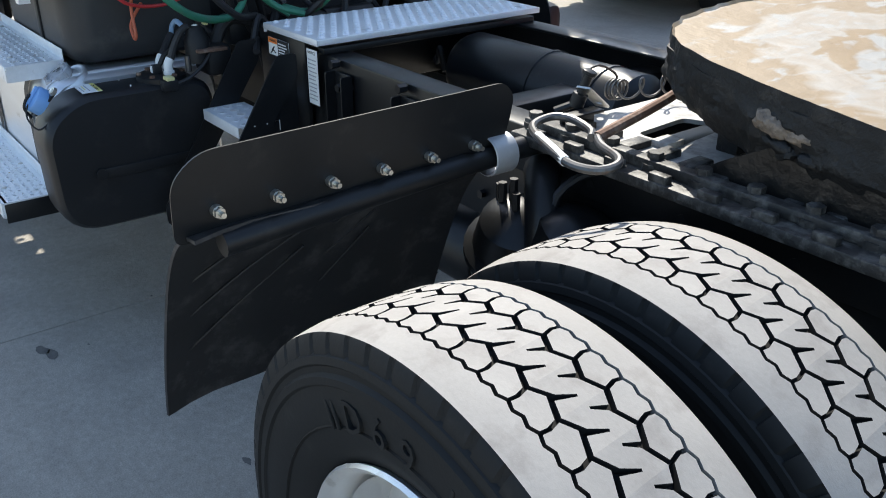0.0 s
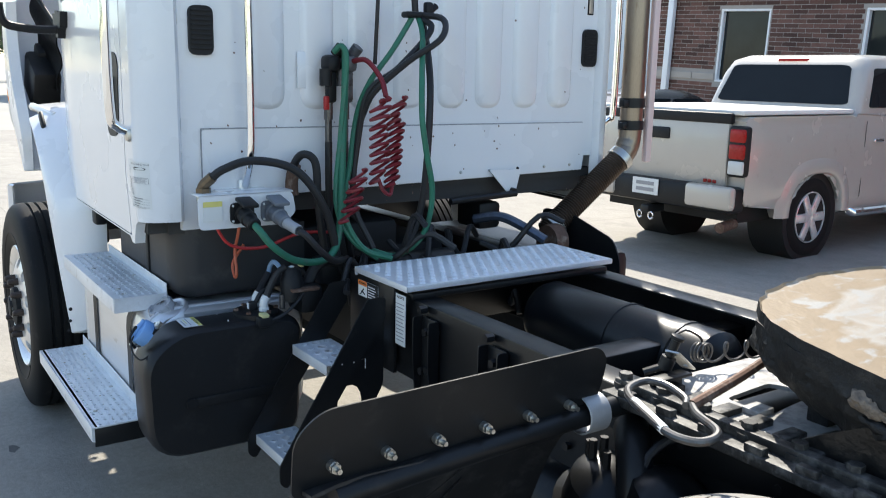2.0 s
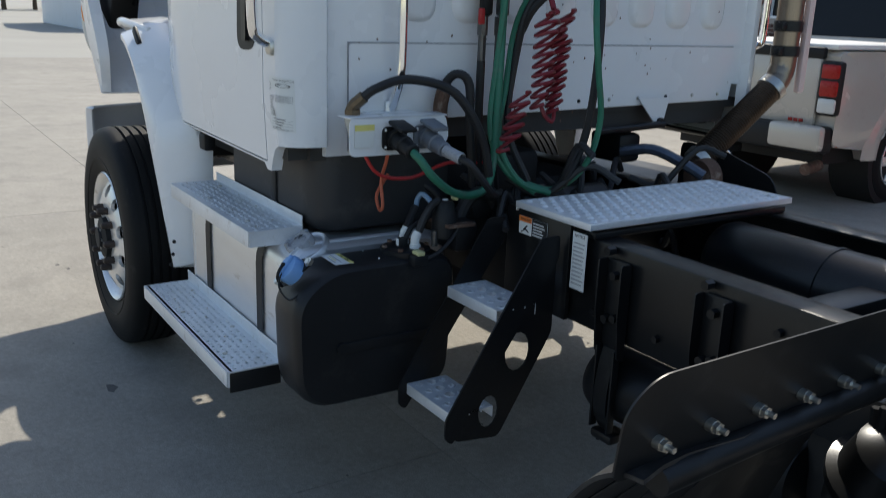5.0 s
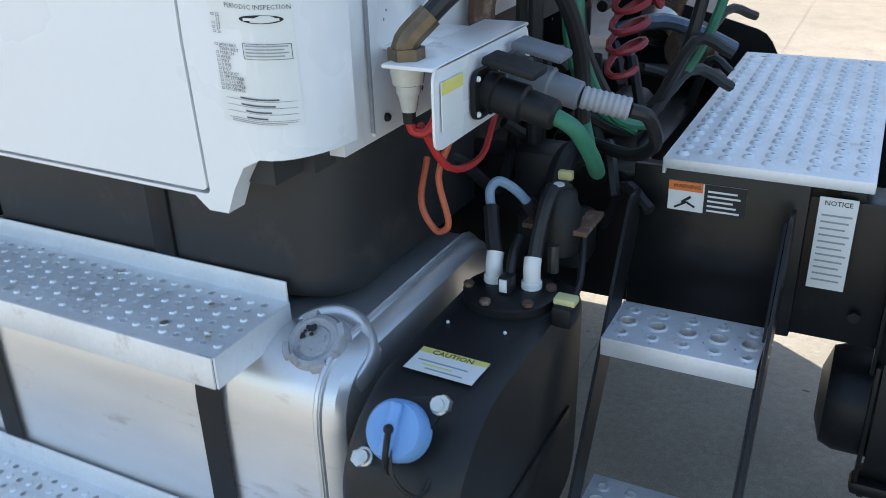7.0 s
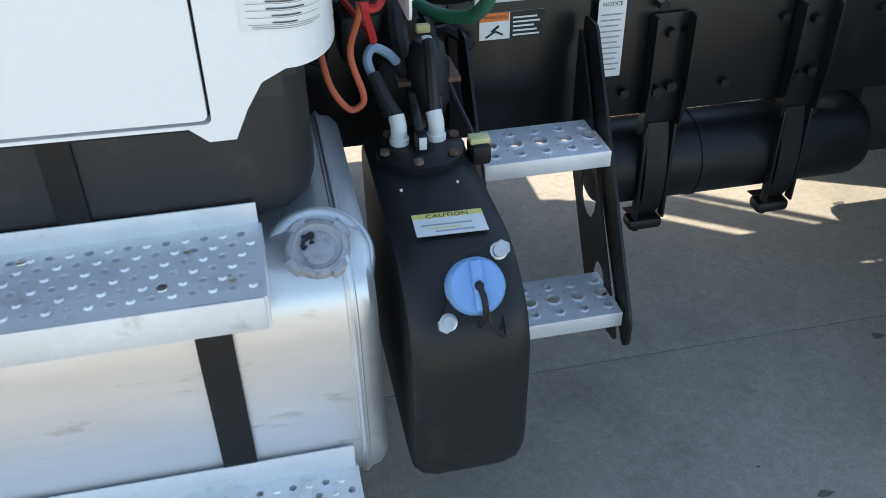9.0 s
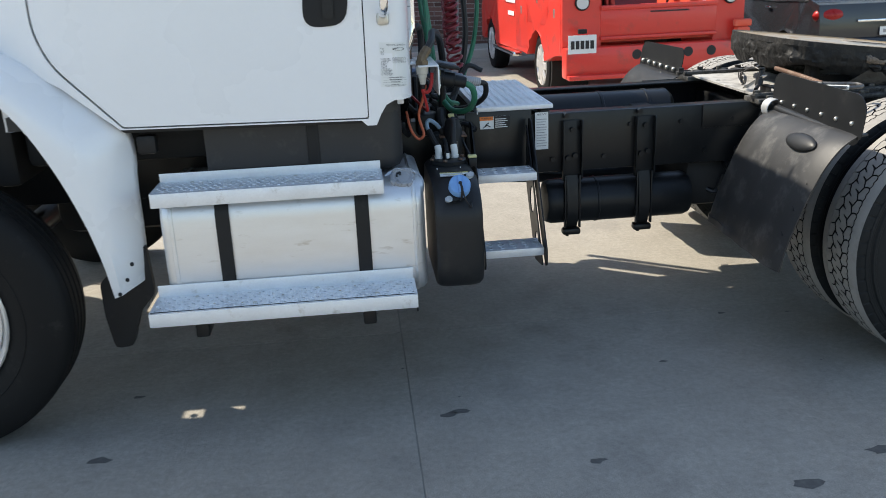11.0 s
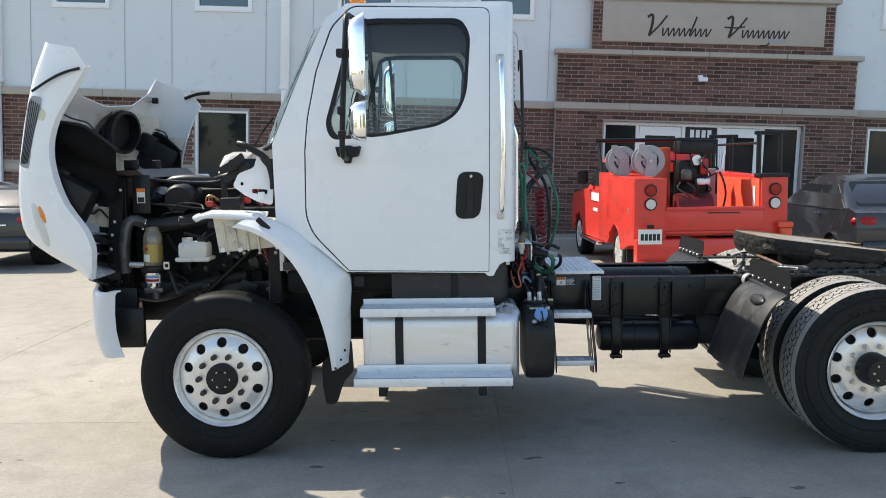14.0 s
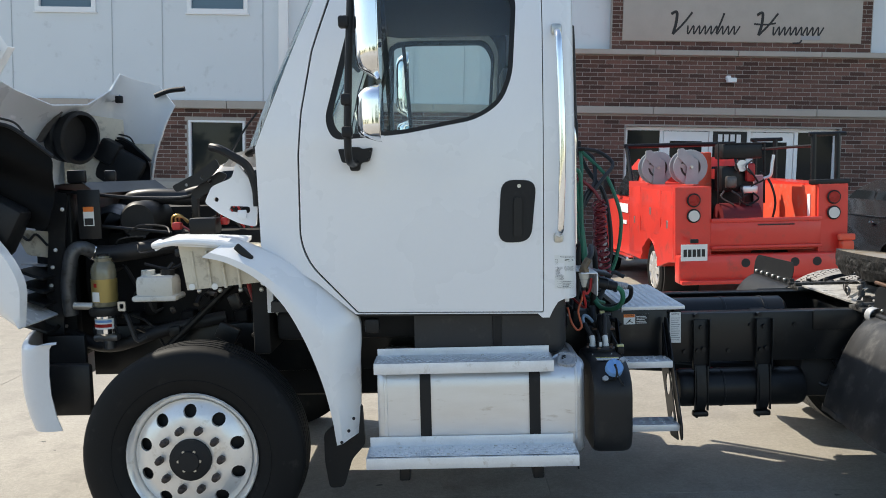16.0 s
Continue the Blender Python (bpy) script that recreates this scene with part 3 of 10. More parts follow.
for u0, u1, tall in ((5.66, 7.18, 0.62), (7.42, 8.90, 0.0)):
    part("word_stroke", brush([(u0, 5.16), (u0 + 0.10, 5.20), (u0 + 0.16, 4.98), (u0 + 0.17, 4.75)], 0.030), ink, sg)
    part("word_stroke", brush([(u0 + 0.17, 4.75), (u0 + 0.32, 4.98), (u0 + 0.42, 5.20)], 0.022), ink, sg)
    n = 9
    wave = [(u0 + 0.42 + (u1 - u0 - 0.45) * k / (2 * n), 4.76 if k % 2 else 4.93) for k in range(2 * n + 1)]
    part("word_stroke", brush(wave, 0.017), ink, sg)
    if tall:
        part("word_stroke", brush([(u0 + 1.05, 4.78), (u0 + 1.07, 5.0), (u0 + 1.08, 5.19)], 0.020), ink, sg)
    else:
        part("word_stroke", brush([(u0 + 0.0, 4.98), (u0 + 0.24, 4.97), (u0 + 0.44, 5.0)], 0.018), ink, sg)
        part("word_stroke", brush([(u0 + 1.08, 4.78), (u0 + 1.07, 4.62), (u0 + 0.92, 4.60)], 0.018), ink, sg)
part("small_mark", span((8.46, -0.243, 4.67), (8.86, -0.236, 4.755)), grey_ink, sg, smooth=0)


def framed_window(x, z0, z1, w, y, sill=True):
    f = bmesh.new()
    for a, b in (((x - 0.04, y - 0.045, z0 - 0.05), (x + w + 0.04, y + 0.06, z0 + 0.045)), ((x - 0.04, y - 0.045, z1 - 0.045), (x + w + 0.04, y + 0.06, z1 + 0.05)),
                 ((x - 0.04, y - 0.045, z0 + 0.045), (x + 0.05, y + 0.06, z1 - 0.045)), ((x + w - 0.05, y - 0.045, z0 + 0.045), (x + w + 0.04, y + 0.06, z1 - 0.045))):
        span(a, b, 0.006, f, seg=1)
    w1 = part("window", f, trim_white, bld, "white-framed window with dark reflective glass")
    # upper panes take the sky-coloured copy, lower panes the dark copy
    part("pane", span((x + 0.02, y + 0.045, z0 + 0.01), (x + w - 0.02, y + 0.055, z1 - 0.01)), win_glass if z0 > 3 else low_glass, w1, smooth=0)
    if sill:
        part("window_sill", span((x - 0.07, y - 0.05, z0 - 0.075), (x + w + 0.07, y + 0.02, z0 - 0.05), 0.005), trim_white, w1)


for x in UP:
    if x > -9:
        framed_window(x, 5.13, 6.74, 1.2, 0.02)
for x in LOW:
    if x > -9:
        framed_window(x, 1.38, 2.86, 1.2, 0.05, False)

# shopfront entrance
ent = part("shopfront", span((4.95, 0.0, 2.79), (9.42, 0.08, 2.87), 0.006, seg=1), storefront, bld, "pale aluminium shopfront with two glazed doors")
for x0, x1 in ((4.95, 5.02), (5.70, 5.78), (6.74, 6.82), (7.54, 7.62), (8.53, 8.61), (9.35, 9.42)):
    part("mullion", span((x0, 0.0, -0.6), (x1, 0.08, 2.79), 0.006, seg=1), storefront, ent)
for x0, x1 in ((5.02, 5.70), (6.82, 7.54), (8.61, 9.35)):
    part("pane", span((x0, 0.04, -0.5), (x1, 0.05, 2.79)), dark_glass, ent, smooth=0)
for x0, x1 in ((5.78, 6.74), (7.62, 8.53)):
    d = sheet(rect(x0 + 0.01, 0.1, x1 - 0.01, 2.78), [rect(x0 + 0.14, 0.3, x1 - 0.14, 2.58)], 0.05, flat_put(0.02))
    dd = part("door", d, storefront, bld, "glazed aluminium entrance door", smooth=0)
    part("pane", span((x0 + 0.13, 0.04, 0.29), (x1 - 0.13, 0.05, 2.59)), dark_glass, dd, smooth=0)
    part("pull_handle", rod((x1 - 0.2, -0.04, 1.0), (x1 - 0.2, -0.04, 1.4), 0.014), chrome, dd)
nb = part("number_panel", span((6.83, 0.012, 2.50), (7.53, 0.03, 2.79)), ink, bld, "black transom panel with pale number bars", smooth=0)
for k in range(4):
    part("number_bar", span((6.93 + k * 0.13, 0.006, 2.56), (7.02 + k * 0.13, 0.013, 2.73)), trim_white, nb, smooth=0)
# downpipes, lamp, canopy rods
for x in (-8.72, -2.24):
    dp = part("downpipe", span((x - 0.10, -0.12, 3.4), (x + 0.10, 0.02, 7.9), 0.015), trim_white, bld, "pale metal downpipe")
    part("lower_pipe", span((x - 0.075, -0.15, 0.0), (x + 0.075, -0.04, 3.42), 0.012), trim_white, dp)
    part("collar", span((x - 0.115, -0.17, 3.36), (x + 0.115, 0.0, 3.44), 0.01), trim_white, dp)
lb = box((7.08, -0.24, 3.83), (0.2, 0.12, 0.1), 0.02)
box((7.02, -0.22, 3.88), (0.1, 0.1, 0.09), 0.02, bm=lb)
part("wall_lamp", lb, trim_white, bld, "small white twin-head wall lamp")
part("roof", span((-9.25, 0.27, 7.7), (26, 30, 7.9)), wall_panel, bld, smooth=0)
part("wall", span((-9.25, 0.27, -1.2), (-9.0, 30, 7.9)), wall_panel, bld, smooth=0)
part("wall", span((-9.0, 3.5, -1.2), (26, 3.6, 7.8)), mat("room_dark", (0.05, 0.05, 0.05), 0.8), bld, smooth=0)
# lower wing farther back
wing = thing("building_wing", "lower pale metal-clad wing set back behind the building", "building", m=BM)
part("wall", span((-34, 6.0, -1.5), (-9.26, 6.3, 7.0)), wall_panel, wing, smooth=0)
part("coping", span((-34, 5.95, 7.0), (-9.26, 6.35, 7.12)), trim_white, wing, smooth=0)
part("roof", span((-34, 6.3, 6.85), (-9.26, 26, 6.98)), wall_panel, wing, smooth=0)
wb = bmesh.new()
for k in range(22):
    span((-33 + k * 1.06, 5.985, -1), (-32.99 + k * 1.06, 6.0, 7.0), 0, wb)
part("panel_seam", wb, MATS["panel_joint"], wing, smooth=0)

# ---------------------------------------------------------------- tractor unit
CY = 0.04
truck = thing("tractor_unit", "white day-cab tractor unit, black chassis, hood tilted open", "truck")
FRONT_X, REAR_X, WZ, TR = 0.016, 4.04, 0.515, 0.52

# --- chassis rails: C-sections open to the middle
RZ0, RZ1 = 0.735, 1.005
for s in (-1, 1):
    y = CY + s * 0.43
    pr = [(0, RZ0), (-s * 0.09, RZ0), (-s * 0.09, RZ0 + 0.011), (-s * 0.011, RZ0 + 0.011), (-s * 0.011, RZ1 - 0.011), (-s * 0.09, RZ1 - 0.011), (-s * 0.09, RZ1), (0, RZ1)]
    b = loft([[(x, y + a, z) for a, z in rounded(pr, 0.006, 2)] for x in (-0.75, 0.5, 2.0, 3.5, 5.05)], close=True, cap=True)
    rail = part("frame_rail", b, frame_black, truck, "glossy black steel chassis rail")
    for k in range(26):
        if 2.15 < 1.9 + k * 0.12 < 4.95:
            part("bolt", rod((1.9 + k * 0.12, y + s * 0.001, RZ0 + (0.06 if k % 2 else 0.2)), (1.9 + k * 0.12, y + s * 0.014, RZ0 + (0.06 if k % 2 else 0.2)), 0.011, 6), satin, rail)
for x in (-0.4, 2.02, 3.05, 3.55, 4.55, 5.0):
    b = span((x - 0.05, CY - 0.415, RZ0 + 0.03), (x + 0.05, CY + 0.415, RZ1 - 0.05), 0.01)
    part("crossmember", b, frame_black, truck)

# --- wheels


def wheel_disc(depth, material, nuts, hub_out, parent_name="wheel"):
    """Disc wheel facing -y: rim well, dished disc with ten hand holes, nuts and hub."""
    def face(r):
        return depth + (0.045 * ((r - 0.16) / 0.11) ** 2 if r > 0.16 else 0.0)
    hh = [circle(0.222 * math.cos(math.tau * (k + 0.5) / 10), 0.222 * math.sin(math.tau * (k + 0.5) / 10), 0.031, 12) for k in range(10)]
    disc = sheet(circle(0, 0, 0.272, 48), hh + [circle(0, 0, 0.085, 24)], 0.016, lambda u, v, w: (u, face(math.hypot(u, v)) + w, v), cuts=[("u", c * 0.05) for c in range(-5, 6)] + [("v", c * 0.05) for c in range(-5, 6)])
    rim = turned([(0.062, 0.272), (depth + 0.06, 0.274), (0.045, 0.284), (0.028, 0.292), (0.018, 0.304), (0.024, 0.309), (0.036, 0.303), (0.05, 0.292), (0.14, 0.27), (0.23, 0.292), (0.245, 0.305)], 48)
    join(disc, rim)
    return disc


def lug_nut(tall):
    """Hexagon nut with its stud, or a tall flanged nut with a domed cap."""
    b = rod((0, 0, 0), (0, -0.022, 0), 0.0185, 6)
    if tall:
        rod((0, -0.022, 0), (0, -0.044, 0), 0.0175, 10, b, 0.0145)
        rod((0, -0.044, 0), (0, -0.049, 0), 0.0145, 10, b, 0.008)
    else:
        rod((0, -0.022, 0), (0, -0.034, 0), 0.012, 8, b)
    return b


FRONT_PROFILE = [(0.05, 0.292), (0.03, 0.31), (0.012, 0.35), (0.0, 0.40), (0.004, 0.45), (0.014, 0.485), (0.022, 0.50), (0.034, 0.512), (0.052, 0.517)]
ribs = []
for gpos in (0.082, 0.122, 0.162, 0.202):
    ribs += [(gpos - 0.007, 0.52), (gpos - 0.005, 0.509), (gpos + 0.005, 0.509), (gpos + 0.007, 0.52)]
FRONT_PROFILE = FRONT_PROFILE + ribs + [(0.284 - h, r) for h, r in reversed(FRONT_PROFILE)]


NL = 59
TP = math.tau * 0.52 / NL


def tread_put(u, v, r):
    """Unrolled tread to the tyre: u along the roll, v across it."""
    drop = 0.0 if abs(v) < 0.05 else 0.009 * ((abs(v) - 0.05) / 0.07) ** 2
    return ((r - drop) * math.cos(u / 0.52), 0.142 + v, (r - drop) * math.sin(u / 0.52))


def inset(pts, d):
    """Move every edge of a polygon inwards by d (one for each edge)."""
    n, out = len(pts), []
    area = sum(pts[i][0] * pts[(i + 1) % n][1] - pts[(i + 1) % n][0] * pts[i][1] for i in range(n))
    if area < 0:
        pts, d = pts[::-1], d[-2::-1] + d[-1:]
    lines = []
    for i in range(n):
        p, q = Vector(pts[i]), Vector(pts[(i + 1) % n])
        t = (q - p).normalized()
        lines.append((p + Vector((-t.y, t.x)) * d[i], t))
    for i in range(n):
        (p, t), (q, w) = lines[i - 1], lines[i]
        den = t.x * w.y - t.y * w.x
        k = 0.0 if abs(den) < 0.05 else ((q.x - p.x) * w.y - (q.y - p.y) * w.x) / den
        out.append(tuple(p + t * k) if abs(den) >= 0.05 else tuple(q))
    return out


def tread_lugs():
    """Two rows of six-sided lugs and an unbroken middle band with wedge sipes."""
    b = bmesh.new()

    def block(pts, d, open_edges=()):
        pts = inset([(u * TP, v * 0.98 / 1000) for u, v in pts], d)
        lo = [b.verts.new(tread_put(u, v, 0.505)) for u, v in pts]
        hi = [b.verts.new(tread_put(u, v, 0.5198)) for u, v in pts]
        n = len(pts)
        b.faces.new(hi)
        for i in range(n):
            if i not in open_edges:
                b.faces.new((lo[i], lo[(i + 1) % n], hi[(i + 1) % n], hi[i])).material_index = 1

    for k in range(NL):
        o = float(k)
        G = 0.0036
        L = [(-0.25, -75), (0.0, -81), (0.25, -76), (0.5, -81), (0.75, -75), (0.73, -62), (0.83, -43), (0.41, -27), (-0.17, -43), (-0.27, -62)]
        block([(o + u, v) for u, v in L], [0.0026] * 4 + [0.0028, 0.0030, G, 0.0046, 0.0030, 0.0028])
        R = [(0.02, 75), (0.27, 81), (0.52, 76), (0.77, 81), (1.02, 75), (1.05, 62), (0.95, 43), (0.45, 28), (-0.05, 43), (0.05, 62)]
        block([(o + u, v) for u, v in R], [0.0026] * 4 + [0.0028, 0.0030, 0.0046, G, 0.0030, 0.0028])
        M = [(0.83, -43), (0.42, -27), (0.15, 4), (0.11, 3), (0.28, -32), (-0.17, -43), (-0.05, 43), (0.45, 28), (0.72, 3), (0.76, 4), (0.57, 32), (0.95, 43)]
        block([(o + u, v) for u, v in M], [G, 0.0004, 0.0, 0.0010, 0.0044, 0.0, G, 0.0004, 0.0, 0.0010, 0.0044, 0.0], (5, 11))
    return b


def shoulder_rib(s, side):
    """Wide outer rib with a sawtooth inner edge; side: its flank with small notches."""
    rows = []
    off = (0.27 if s > 0 else 0.0) * TP
    for k in range(NL):
        for f, edge, cut in ((0.0, 0.0810, 0), (0.125, 0.0785, 0), (0.25, 0.0760, 0), (0.37, 0.0785, 0), (0.40, 0.0790, 1), (0.48, 0.0806, 0.8), (0.62, 0.0780, 0), (0.75, 0.0750, 0), (0.875, 0.0780, 0)):
            u = off + (k + f) * TP
            e = s * (edge * 0.98 + 0.0030)
            if side:
                n = 0.0075 * cut
                rows.append([tread_put(u, s * 0.1275, 0.5205), tread_put(u, s * (0.1305 - n), 0.5175 - n), tread_put(u, s * (0.1355 - n), 0.504), tread_put(u, s * (0.1375 - n), 0.494), tread_put(u, s * 0.1372, 0.486)])
            else:
                rows.append([tread_put(u, e, 0.505), tread_put(u, e, 0.5198), tread_put(u, s * 0.100, 0.5198), tread_put(u, s * 0.118, 0.5203), tread_put(u, s * 0.1275, 0.5205)])
    return loft(rows + [rows[0]])


REAR_PROFILE = [(0.05, 0.292), (0.03, 0.31), (0.012, 0.35), (0.003, 0.39), (0.0, 0.418), (0.0008, 0.434), (-0.0035, 0.438), (-0.0035, 0.449), (0.0035, 0.454), (0.0035, 0.463), (-0.0005, 0.467), (0.0015, 0.478), (0.0085, 0.482), (0.0125, 0.497), (0.0145, 0.508), (0.03, 0.5075), (0.05, 0.5065), (0.142, 0.506)]
REAR_PROFILE = REAR_PROFILE + [(0.284 - h, r) for h, r in reversed(REAR_PROFILE[:-1])]
# bead and scuff ribs on the sidewall
side_ribs = bmesh.new()
for r in (0.337, 0.372):
    turned([(0.004 + max(0, (0.40 - r)) ** 2 * 5 + max(0, r - 0.42) ** 2 * 3 - 0.001, r - 0.003), (0.001 + max(0, (0.40 - r)) ** 2 * 5 + max(0, r - 0.42) ** 2 * 3 - 0.001, r), (0.004 + max(0, (0.40 - r)) ** 2 * 5 + max(0, r - 0.42) ** 2 * 3 - 0.001, r + 0.003)], 64, bm=side_ribs)

proto = {}


def wheel(x, y, outward, front, outer=True):
    """A wheel whose outer sidewall lies at y; outward is -1 for the driver's side."""
    m = Matrix.Translation((x, y, WZ)) @ (Matrix.Identity(4) if outward < 0 else pose(0, 0, 0, 0, 0, 180))
    if not front:
        m = m @ pose(0, 0, 0, 0, 0.0 if outer else -2.1, 0)
    kind = "f" if front else "r"
    if kind not in proto:
        w = part("wheel", wheel_disc(0.012 if front else 0.10, wheel_alu, True, front), wheel_alu, truck, "polished aluminium disc wheel with ten hand holes", loc=m)
        t = part("tyre", turned(FRONT_PROFILE if front else REAR_PROFILE, 96), rubber if front else dusty_rubber, w, "black ribbed steer tyre" if front else "drive tyre with dusty block tread")
        r = part("sidewall_rib", side_ribs.copy(), rubber, t)
        parts = [t, r]
        if not front:
            parts.append(part("tread", tread_lugs(), tread_dust, t, "dusty grey six-sided tread lugs", smooth=25, kind="stuff"))
            # lug sides and groove floor get the painted shade colour
            parts[-1].data.materials.append(groove_shade)
            parts.append(part("groove_floor", turned([(0.142 + 0.0055 * q, 0.5068 - (0.009 * ((abs(q) * 0.0055 - 0.05) / 0.07) ** 2 if abs(q) > 9 else 0.0)) for q in range(-14, 15)], 96), groove_shade, t))
            for sd_ in (-1, 1):
                parts.append(part("shoulder_rib", shoulder_rib(sd_, False), tread_dust, t, "dusty smooth shoulder rib"))
                parts.append(part("shoulder_flank", shoulder_rib(sd_, True), dusty_rubber, t))
        nut = part("lug_nut", lug_nut(front), nut_brown if front else steel, w)
        nut.location = (0.1425, 0.012 if front else 0.10, 0)
        proto[kind] = (w, parts, nut)
        first = True
    else:
        w0, parts0, nut = proto[kind]
        w = again(w0, truck, m)
        t = again(parts0[0], w, Matrix.Identity(4))
        for p in parts0[1:]:
            again(p, t, Matrix.Identity(4))
        first = False
    d = 0.012 if front else 0.10
    if outer:
        for k in range(1 if first else 0, 10):
            a = math.tau * k / 10
            again(nut, w, Matrix.Translation((0.1425 * math.cos(a), d, 0.1425 * math.sin(a))))
        if front:
            hb = turned([(0.03, 0.098), (-0.01, 0.096), (-0.016, 0.078), (-0.022, 0.050), (-0.032, 0.046), (-0.034, 0.0)], 24)
        else:
            hb = turned([(0.12, 0.105), (0.02, 0.10), (-0.01, 0.085), (-0.03, 0.08), (-0.034, 0.0)], 24)
        h = part("hub", hb, underbody if front else satin, w, "black oil-filled hub")
        part("brake_drum", turned([(d + 0.03, 0.10), (d + 0.075, 0.262), (0.24, 0.262)], 32), underbody, w, "dark brake drum")
        for k in range(6):
            a = math.tau * k / 6
            part("hub_bolt", rod((0.05 * math.cos(a), -0.018 if front else -0.03, 0.05 * math.sin(a)), (0.05 * math.cos(a), -0.026 if front else -0.042, 0.05 * math.sin(a)), 0.007, 6), steel, h)
    return w


wheel(FRONT_X, -1.215, -1, True)
wheel(FRONT_X, 2 * CY + 1.215, 1, True)
rear_outer = wheel(REAR_X, -1.206, -1, False)
wheel(REAR_X, -0.845, -1, False, False)
wheel(REAR_X, 2 * CY + 1.225, 1, False)
wheel(REAR_X, 2 * CY + 0.845, 1, False, False)
# raised characters on the near rear sidewall
for k, ch in enumerate("D69"):
    a = radians(108 - 9.5 * k)
    r = 0.392
    mm = Matrix.Translation((r * math.cos(a), 0.0042, r * math.sin(a))) @ pose(0, 0, 0, 90, 0, 0) @ pose(0, 0, 0, 0, 0, math.degrees(a) - 90)
    lettering(ch, 0.068, mm, dusty_rubber, rear_outer, "raised_character", 0.0065)
for da in (116.0, 118.5, 76.5):
    a = radians(da)
    part("raised_bar", moved(box((0, 0, 0), (0.007, 0.006, 0.046), 0.002, rot=Euler((0, math.pi / 2 - a, 0)).to_matrix()), Matrix.Translation((0.392 * math.cos(a), 0.002, 0.392 * math.sin(a)))), dusty_rubber, rear_outer)
# axles and differential
part("front_axle", rod((0, -0.95, WZ), (0, 1.03, WZ), 0.06, 12), frame_black, truck)
ax = rod((REAR_X, -0.9, WZ), (REAR_X, 0.98, WZ), 0.075, 16)
ball((REAR_X - 0.02, CY, WZ + 0.01), 0.24, ax, (0.85, 1, 1), 20, 14)
rod((REAR_X - 0.1, CY, WZ), (REAR_X - 0.45, CY, WZ + 0.05), 0.13, 16, ax, 0.075)
part("rear_axle", ax, frame_black, truck, "black rear axle with differential housing")
part("drive_shaft", rod((3.6, CY, 0.56), (1.2, CY, 0.72), 0.05, 14), frame_black, truck)
for s in (-1, 1):
    b = bmesh.new()
    for i, (w, l) in enumerate(((0.09, 1.1), (0.09, 0.95), (0.09, 0.75))):
        span((REAR_X - l / 2, CY + s * 0.5 - w / 2, WZ + 0.09 + i * 0.022), (REAR_X + l / 2, CY + s * 0.5 + w / 2, WZ + 0.108 + i * 0.022), 0.004, b)
    part("leaf_spring", b, frame_black, truck)
    # air bag and brake chamber
    part("air_spring", turned([(0.72, 0.07), (0.70, 0.12), (0.64, 0.14), (0.58, 0.12), (0.55, 0.09)], 20, "z"), plastic, truck, loc=(REAR_X + 0.42, CY + s * 0.44, 0.0))
    ch = turned([(-0.1, 0.0), (-0.1, 0.06), (-0.07, 0.085), (0.0, 0.088), (0.005, 0.098), (0.02, 0.098), (0.025, 0.088), (0.10, 0.08), (0.12, 0.05), (0.13, 0.0)], 20, "x")
    part("brake_chamber", ch, frame_black, truck, loc=(REAR_X - 0.27, CY + s * 0.50, 0.66))

for s in (-1, 1):
    hg = sheet(rounded([(3.30, 0.74), (3.86, 0.74), (3.80, 0.60), (3.66, 0.42), (3.52, 0.42), (3.40, 0.60)], 0.04, 3), [circle(3.60, 0.52, 0.03, 12)], 0.05, lambda u, v, w, s=s: (u, CY + s * 0.44 - 0.025 + w, v))
    part("spring_hanger", hg, frame_black, truck, "black cast spring hanger")
    bc_ = turned([(-0.16, 0.0), (-0.15, 0.07), (-0.10, 0.10), (-0.01, 0.105), (-0.008, 0.118), (0.012, 0.118), (0.014, 0.105), (0.10, 0.10), (0.15, 0.06), (0.16, 0.0)], 24, "x")
    part("brake_can", bc_, frame_black, truck, "black brake chamber", loc=Matrix.Translation((3.66, CY + s * 0.60, 0.68)) @ pose(0, 0, 0, 0, 25, 20 * s))
    part("torque_arm", pipe([(3.45, CY + s * 0.47, 0.66), (3.7, CY + s * 0.50, 0.60), (3.95, CY + s * 0.52, 0.56)], 0.045, 12, 4), frame_black, truck)
    part("brake_line", pipe([(3.60, CY + s * 0.58, 0.78), (3.56, CY + s * 0.52, 0.92), (3.62, CY + s * 0.40, 0.97), (3.8, CY + s * 0.33, 0.93)], 0.010, 8, 5), hose_black, truck)

# brake camshaft castings ahead of the axle on the driver's side
cst = turned([(-0.13, 0.0), (-0.12, 0.07), (-0.06, 0.10), (0.02, 0.108), (0.03, 0.12), (0.05, 0.12), (0.06, 0.10), (0.13, 0.085), (0.16, 0.04), (0.16, 0.0)], 26, "z")
part("brake_can", cst, frame_black, truck, "black brake chamber", loc=Matrix.Translation((3.43, -0.47, 0.72)) @ pose(0, 0, 0, 15, 20, 0))
part("brake_can", turned([(-0.10, 0.0), (-0.10, 0.06), (-0.03, 0.09), (0.05, 0.095), (0.09, 0.06), (0.11, 0.0)], 24, "z"), frame_black, truck, loc=Matrix.Translation((3.60, -0.47, 0.80)) @ pose(0, 0, 0, -10, 25, 0))
part("cam_bracket", pipe([(3.46, -0.43, 0.94), (3.52, -0.48, 0.91), (3.56, -0.51, 0.82), (3.60, -0.53, 0.66)], 0.04, 12, 4), satin, truck)
